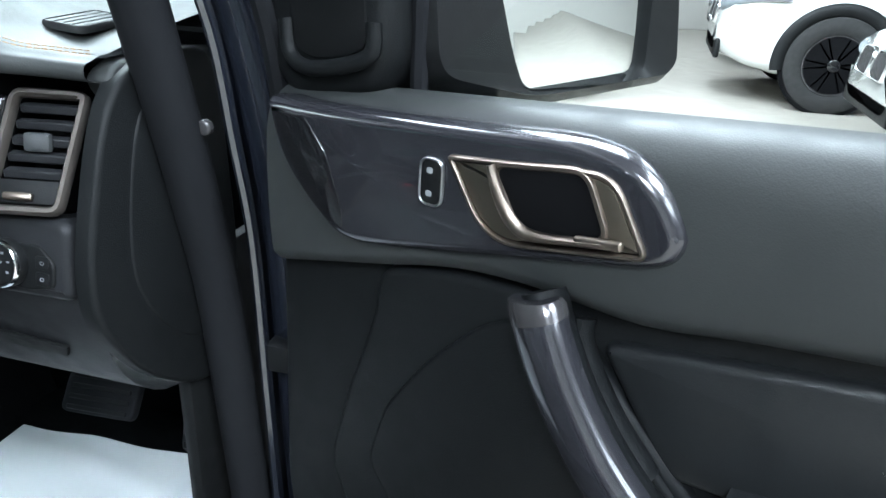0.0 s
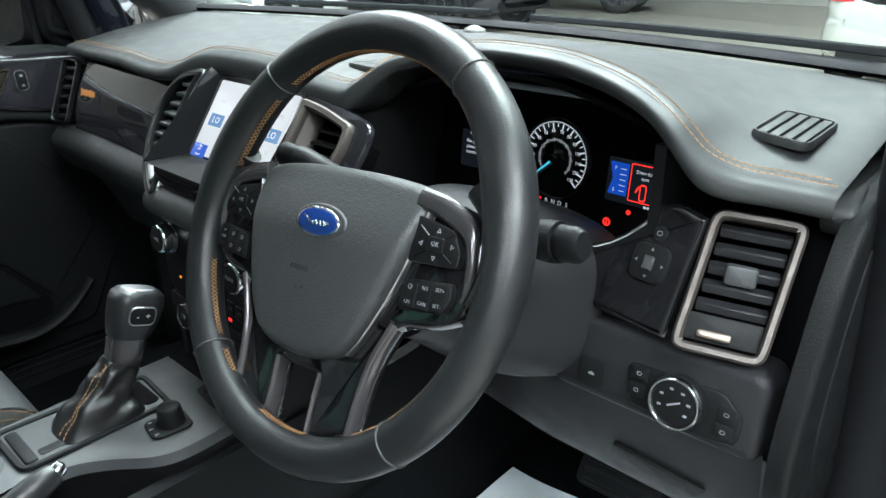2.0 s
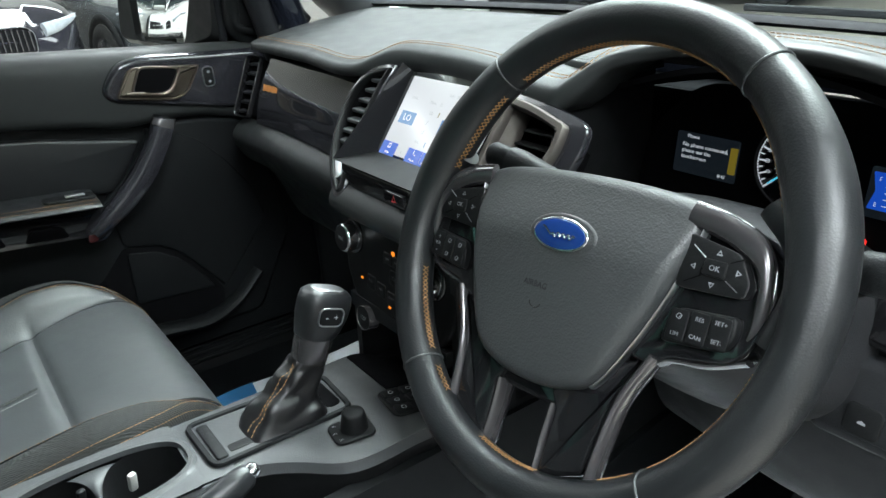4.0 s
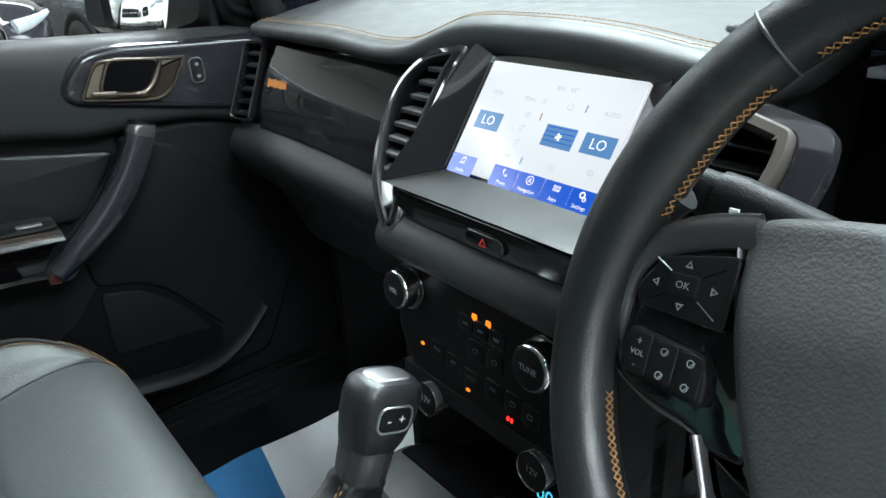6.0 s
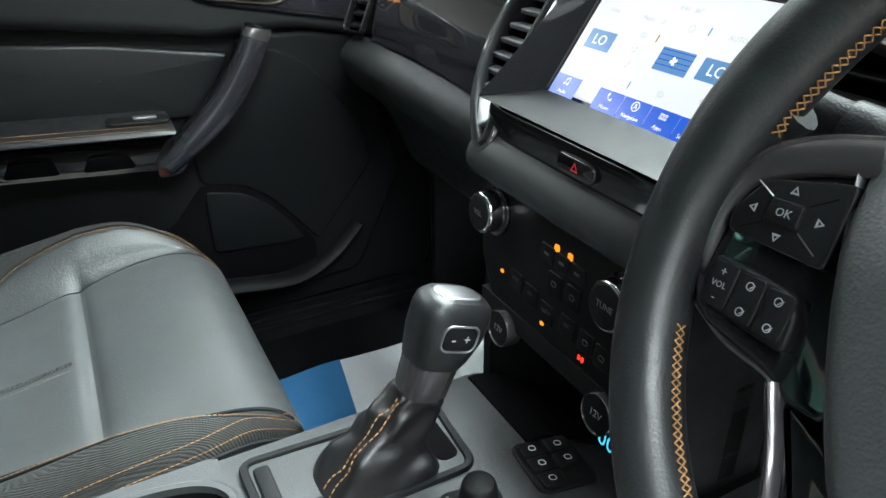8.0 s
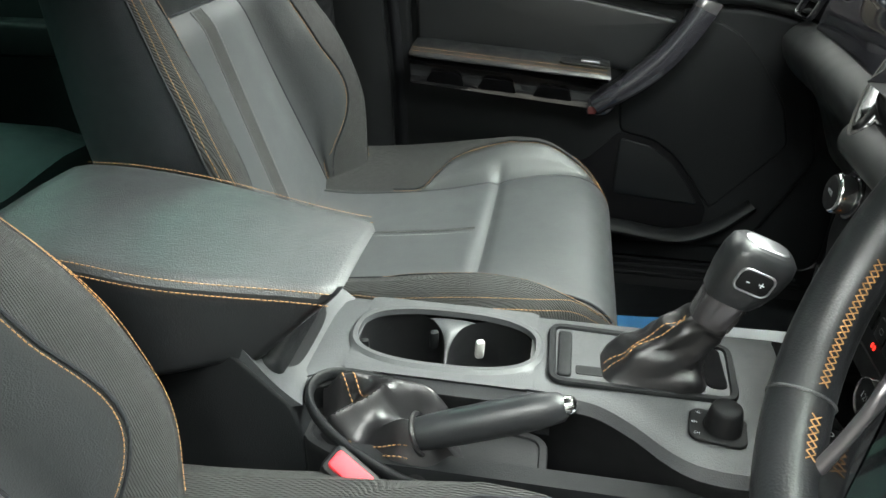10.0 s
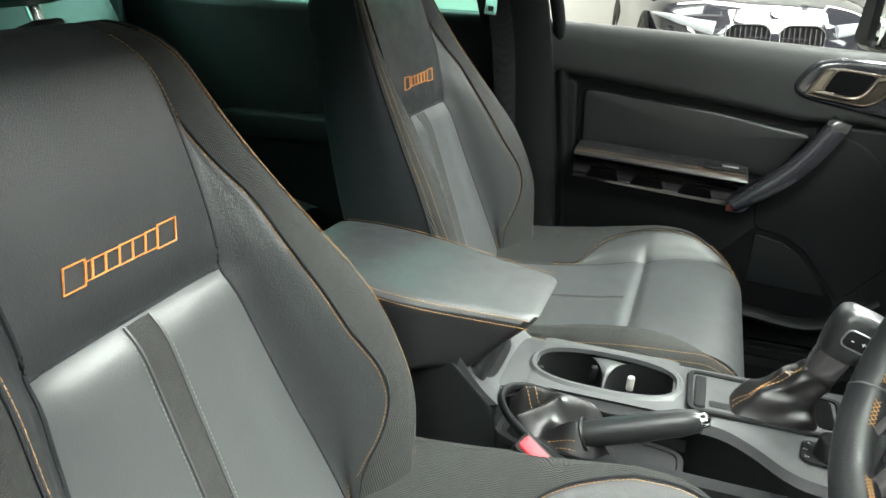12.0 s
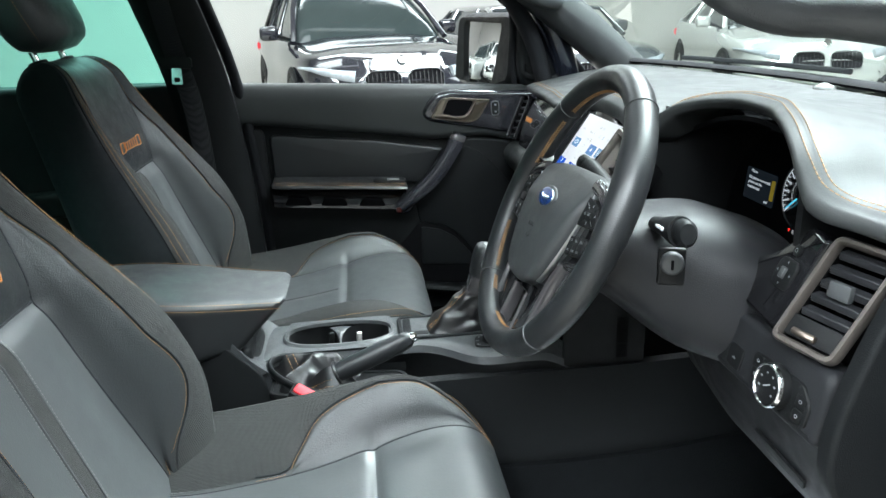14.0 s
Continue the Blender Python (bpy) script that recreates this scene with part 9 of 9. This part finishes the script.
# ---- parked cars in the hall ----
def parked_car(x, y, rot, paint, label, length=4.7, width=1.92, height=1.72, arch=None, plate=False, size=1.0):
    XF.append(pose(x, y, 0, 0, 0, rot) @ Matrix.Diagonal((size, size, size, 1)))
    car = thing("parked_car", label, "car", "parked cars", (x, y, 0))
    L, W, H = length / 2, width / 2, height
    top = [(-L, 0.86), (-L + 0.10, 1.04), (-L + 0.5, 1.10), (-0.4, 1.08), (0.75, 1.06), (1.05, 1.04), (1.5, 0.99), (L - 0.30, 0.93), (L - 0.08, 0.84), (L, 0.66)]
    wid = [(-L, W - 0.26), (-L + 0.10, W - 0.10), (-L + 0.6, W - 0.01), (0, W), (1.2, W - 0.01), (L - 0.5, W - 0.05), (L - 0.14, W - 0.17), (L, W - 0.36)]
    bot = [(-L, 0.48), (-L + 0.35, 0.30), (0, 0.26), (L - 0.35, 0.27), (L, 0.40)]

    def ring(px):
        w, zt, zb = interp(px, wid), interp(px, top), interp(px, bot)
        crown = 0.05 if px > 0.8 else 0.03
        half = [(0, zb), (w * 0.7, zb), (w - 0.04, zb + 0.05), (w, zb + 0.22), (w - 0.02, 0.5 * (zb + zt)), (w - 0.005, zt - 0.22), (w - 0.03, zt - 0.09), (w - 0.12, zt - 0.015), (w * 0.5, zt + crown * 0.8), (0, zt + crown)]
        h = spline(half, 28)
        return [V((px, -p[0], p[1])) for p in h] + [V((px, p[0], p[1])) for p in h[::-1][1:-1]]

    xs = [-L, -L + 0.03, -L + 0.1, -L + 0.25] + [-L + 0.45 + (length - 0.9) * i / 22 for i in range(23)] + [L - 0.25, L - 0.1, L - 0.03, L]
    bm = BM()
    loft(bm, [ring(px) for px in xs])
    part("body", bm, paint, car)
    # glasshouse and roof
    bm = BM()
    rows = []
    for i in range(9):
        f = i / 8
        z = 1.04 + (H - 0.05 - 1.04) * f
        xf = 1.10 - (1.10 - 0.05) * f ** 1.15
        xr = -L + 0.20 + 0.42 * f ** 1.5
        w = W - 0.10 - 0.24 * f ** 1.3
        o = round_poly([(xf, -w), (xf + 0.02, 0), (xf, w), (xr, w - 0.04), (xr, -w + 0.04)], [0.22, 0.4, 0.22, 0.2, 0.2], 5)
        rows.append([V((a, b, z)) for a, b in o])
    loft(bm, rows)
    part("glasshouse", bm, CARGLASS, car, "dark reflective windows")
    bm = BM()
    o = round_poly([(0.16, -W + 0.34), (0.18, 0), (0.16, W - 0.34), (-L + 0.52, W - 0.36), (-L + 0.52, -W + 0.36)], [0.2, 0.4, 0.2, 0.2, 0.2], 5)
    rows = []
    for f, z in ((1.03, H - 0.10), (1.04, H - 0.07), (1.0, H - 0.035), (0.9, H - 0.012), (0.5, H)):
        rows.append([V((-0.9 + (a + 0.9) * f, b * f, z)) for a, b in o])
    loft(bm, rows)
    part("roof", bm, paint, car)
    for s in (-1, 1):
        w0, w1 = W - 0.10, W - 0.34
        for pts in ([(1.10, w0, 1.04), (0.62, 0.5 * (w0 + w1) + 0.03, 1.36), (0.10, w1 + 0.01, H - 0.06)], [(-0.25, w0 + 0.005, 1.05), (-0.32, w1 + 0.01, H - 0.06)], [(-1.30, w0, 1.07), (-1.38, w1 + 0.01, H - 0.06)], [(-L + 0.25, w0 - 0.02, 1.08), (-L + 0.58, w1, H - 0.08)]):
            bm = BM()
            sweep(bm, [V((a, s * b, c)) for a, b, c in pts], [(0.035, 0.028)] * len(pts), 8)
            part("pillar", bm, paint, car)
        bm = BM()
        sweep(bm, [V((0.64, s * (W - 0.12), 1.06)), V((0.64, s * (W + 0.02), 1.12))], 0.02, 8)
        mr = part("mirror", bm, PLASTIC_DARK, car)
        bm = BM()
        box(bm, pose(0.64, s * (W + 0.09), 1.06, 0, 0, 0), 0.12, 0.20, 0.15, 0.045, 3)
        part("mirror_shell", bm, paint, mr)
        # lamps
        bm = BM()
        pts = spline([(L - 0.50, s * (W - 0.045), 0.84), (L - 0.25, s * (W - 0.13), 0.83), (L - 0.09, s * (W - 0.30), 0.79), (L - 0.03, s * (W - 0.46), 0.765)], 14)
        sweep(bm, [V(q) for q in pts], [(0.030, 0.016 + 0.036 * sstep(0, 13, i)) for i in range(14)], 12)
        hl = part("headlamp", bm, HEADLAMP, car, "clear headlamp")
        bm = BM()
        disc(bm, basis((L - 0.085, s * (W - 0.36), 0.79), (0, 1, 0), (0, 0, 1)), 0.032, 0.04, 0.01, 16)
        part("lens", bm, CHROME, hl)
        bm = BM()
        pts = spline([(-L + 0.30, s * (W - 0.03), 0.92), (-L + 0.08, s * (W - 0.13), 0.92), (-L + 0.03, s * (W - 0.32), 0.92)], 10)
        sweep(bm, [V(q) for q in pts], [(0.03, 0.06)] * 10, 10)
        part("tail_lamp", bm, RED, car)
        # wheels with arches
        for wx in (L - 0.88, -L + 0.92):
            bm = BM()
            arc = [V((wx + 0.415 * math.cos(radians(a)), s * (W - 0.008), 0.37 + 0.415 * math.sin(radians(a)))) for a in range(-8, 189, 7)]
            sweep(bm, arc, [(0.05, 0.022)] * len(arc), 8, up=(0, 1, 0))
            part("wheel_arch", bm, arch or PLASTIC_DARK, car)
            # black disc paints the shade of the wheel well
            bm = BM()
            disc(bm, basis((wx, s * (W - 0.05), 0.37), (s, 0, 0), (0, 0, 1)) if s < 0 else basis((wx, s * (W - 0.05), 0.37), (-1, 0, 0), (0, 0, 1)), 0.40, 0.045, 0.01, 36)
            part("arch_well_shade", bm, DEEP, car)
            wm = basis((wx, s * (W - 0.10), 0.37), (-s, 0, 0), (0, 0, 1))
            wh = tagged(new("wheel"), "black alloy wheel")
            wh.parent = car
            wh.location = (XF[-1] @ wm.translation) - car.location
            bm = BM()
            n = 40
            rws = []
            for r, z in ((0.235, 0.0), (0.235, 0.105), (0.26, 0.118), (0.33, 0.118), (0.362, 0.105), (0.37, 0.08), (0.37, -0.10), (0.235, -0.10)):
                rws.append([wm @ V((r * math.cos(2 * math.pi * i / n), r * math.sin(2 * math.pi * i / n), z)) for i in range(n)])
            loft(bm, rws, wrap=True)
            part("tyre", bm, TYRE, wh)
            bm = BM()
            ringslab(bm, wm, circle(0.238, n), circle(0.215, n), 0.10, 0.01)
            rimo = part("rim", bm, GRAPHITE, wh)
            bm = BM()
            disc(bm, wm, 0.22, 0.03, 0.004, n)
            part("brake_disc", bm, STEEL, wh)
            for k in range(6):
                for dd in (-9, 9):
                    bm = BM()
                    mm = wm @ pose(0, 0, 0.05, 0, 0, 60 * k + dd)
                    slab(bm, mm, [(0.03, -0.016), (0.215, -0.013), (0.215, 0.013), (0.03, 0.016)], 0.045, 0.008)
                    part("spoke", bm, PIANO, rimo)
            bm = BM()
            disc(bm, wm @ pose(0, 0, 0.05), 0.05, 0.05, 0.01, 24)
            part("hub_cap", bm, PIANO, rimo)
    # front: two grille openings with upright slats, lower intake, badge disc
    for s in (-1, 1):
        gm = basis((L - 0.012, s * 0.205, 0.70), (0, 1, 0), (-0.18, 0, 1))
        bm = BM()
        go = round_poly([(-0.17, -0.10), (0.17, -0.10), (0.18, 0.06), (0.12, 0.11), (-0.12, 0.11), (-0.18, 0.06)], 0.04)
        ringslab(bm, gm, go, inset(go, 0.016), 0.03, 0.008, z0=-0.005)
        gr = part("grille", bm, CHROME, car, "chrome framed grille")
        bm = BM()
        slab(bm, gm, inset(go, 0.012), 0.012, 0.002)
        part("grille_field", bm, DEEP, gr)
        for k in range(8):
            bm = BM()
            box(bm, gm @ pose(-0.14 + 0.04 * k, 0, 0.010), 0.010, 0.19 - 0.012 * abs(k - 3.5), 0.012, 0.003, 1)
            part("grille_slat", bm, GRAPHITE, gr)
    bm = BM()
    box(bm, basis((L - 0.05, 0, 0.42), (0, 1, 0), (0, 0, 1)), width * 0.68, 0.16, 0.05, 0.02)
    part("lower_intake", bm, PLASTIC_DARK, car)
    bm = BM()
    disc(bm, basis((L - 0.085, 0, 0.885), (0, 1, 0), (-0.7, 0, 1)), 0.045, 0.03, 0.004, 24)
    part("badge", bm, CHROME, car)
    bm = BM()
    box(bm, basis((-L + 0.03, 0, 0.42), (0, -1, 0), (0, 0, 1)), width * 0.74, 0.20, 0.05, 0.02)
    part("rear_bumper", bm, PLASTIC_DARK, car)
    if plate:
        bm = BM()
        box(bm, basis((-L - 0.0, 0, 0.80), (0, -1, 0), (0, 0, 1)), 0.52, 0.11, 0.022, 0.004)
        pl = part("plate", bm, PLATE, car, "yellow rear plate")
        for k in range(7):
            bm = BM()
            box(bm, basis((-L - 0.022, 0.20 - 0.066 * k, 0.80), (0, -1, 0), (0, 0, 1)), 0.036, 0.06, 0.002, 0.0005, 1)
            part("plate_bar", bm, PIANO, pl)
    XF.pop()
    return car


parked_car(-8.58, -0.27, 12, CAR_BLACK, "dark navy-black SUV with chrome twin grille, parked nose-in", width=1.84, size=1.08)
parked_car(-9.05, 2.20, 8, CAR_GREY, "dark grey car parked beside the black SUV", height=1.46)
parked_car(-9.0, 5.7, -14, CAR_GREEN, "pale silver car parked in the row", height=1.46)
parked_car(-8.8, 9.4, 0, CAR_BLACK, "black car parked in the row", height=1.50)
parked_car(4.60, 8.75, 180, CAR_WHITE, "white SUV with black wheel arches and black wheels", arch=PLASTIC_DARK, size=1.24)
parked_car(5.0, 5.75, 180, CAR_GREEN, "pale silver car with bright headlamps", height=1.5)
parked_car(4.3, 11.7, 180, CAR_BLACK, "black car parked in the far row")
parked_car(4.3, 14.6, 180, CAR_GREEN, "pale silver car parked in the far row")
parked_car(-0.35, 9.2, 88, CAR_GREEN, "pale beige car seen from behind, yellow plate", plate=True)
parked_car(-8.6, 13.4, 20, CAR_BLACK, "black car parked ahead")
parked_car(3.9, -5.4, 100, CAR_WHITE, "white car parked behind the pickup")
parked_car(-3.6, -6.2, 95, CAR_WHITE, "white SUV parked behind, seen in the door mirror", arch=PLASTIC_DARK)
parked_car(-6.2, -6.4, 90, CAR_GREEN, "silver car parked behind")
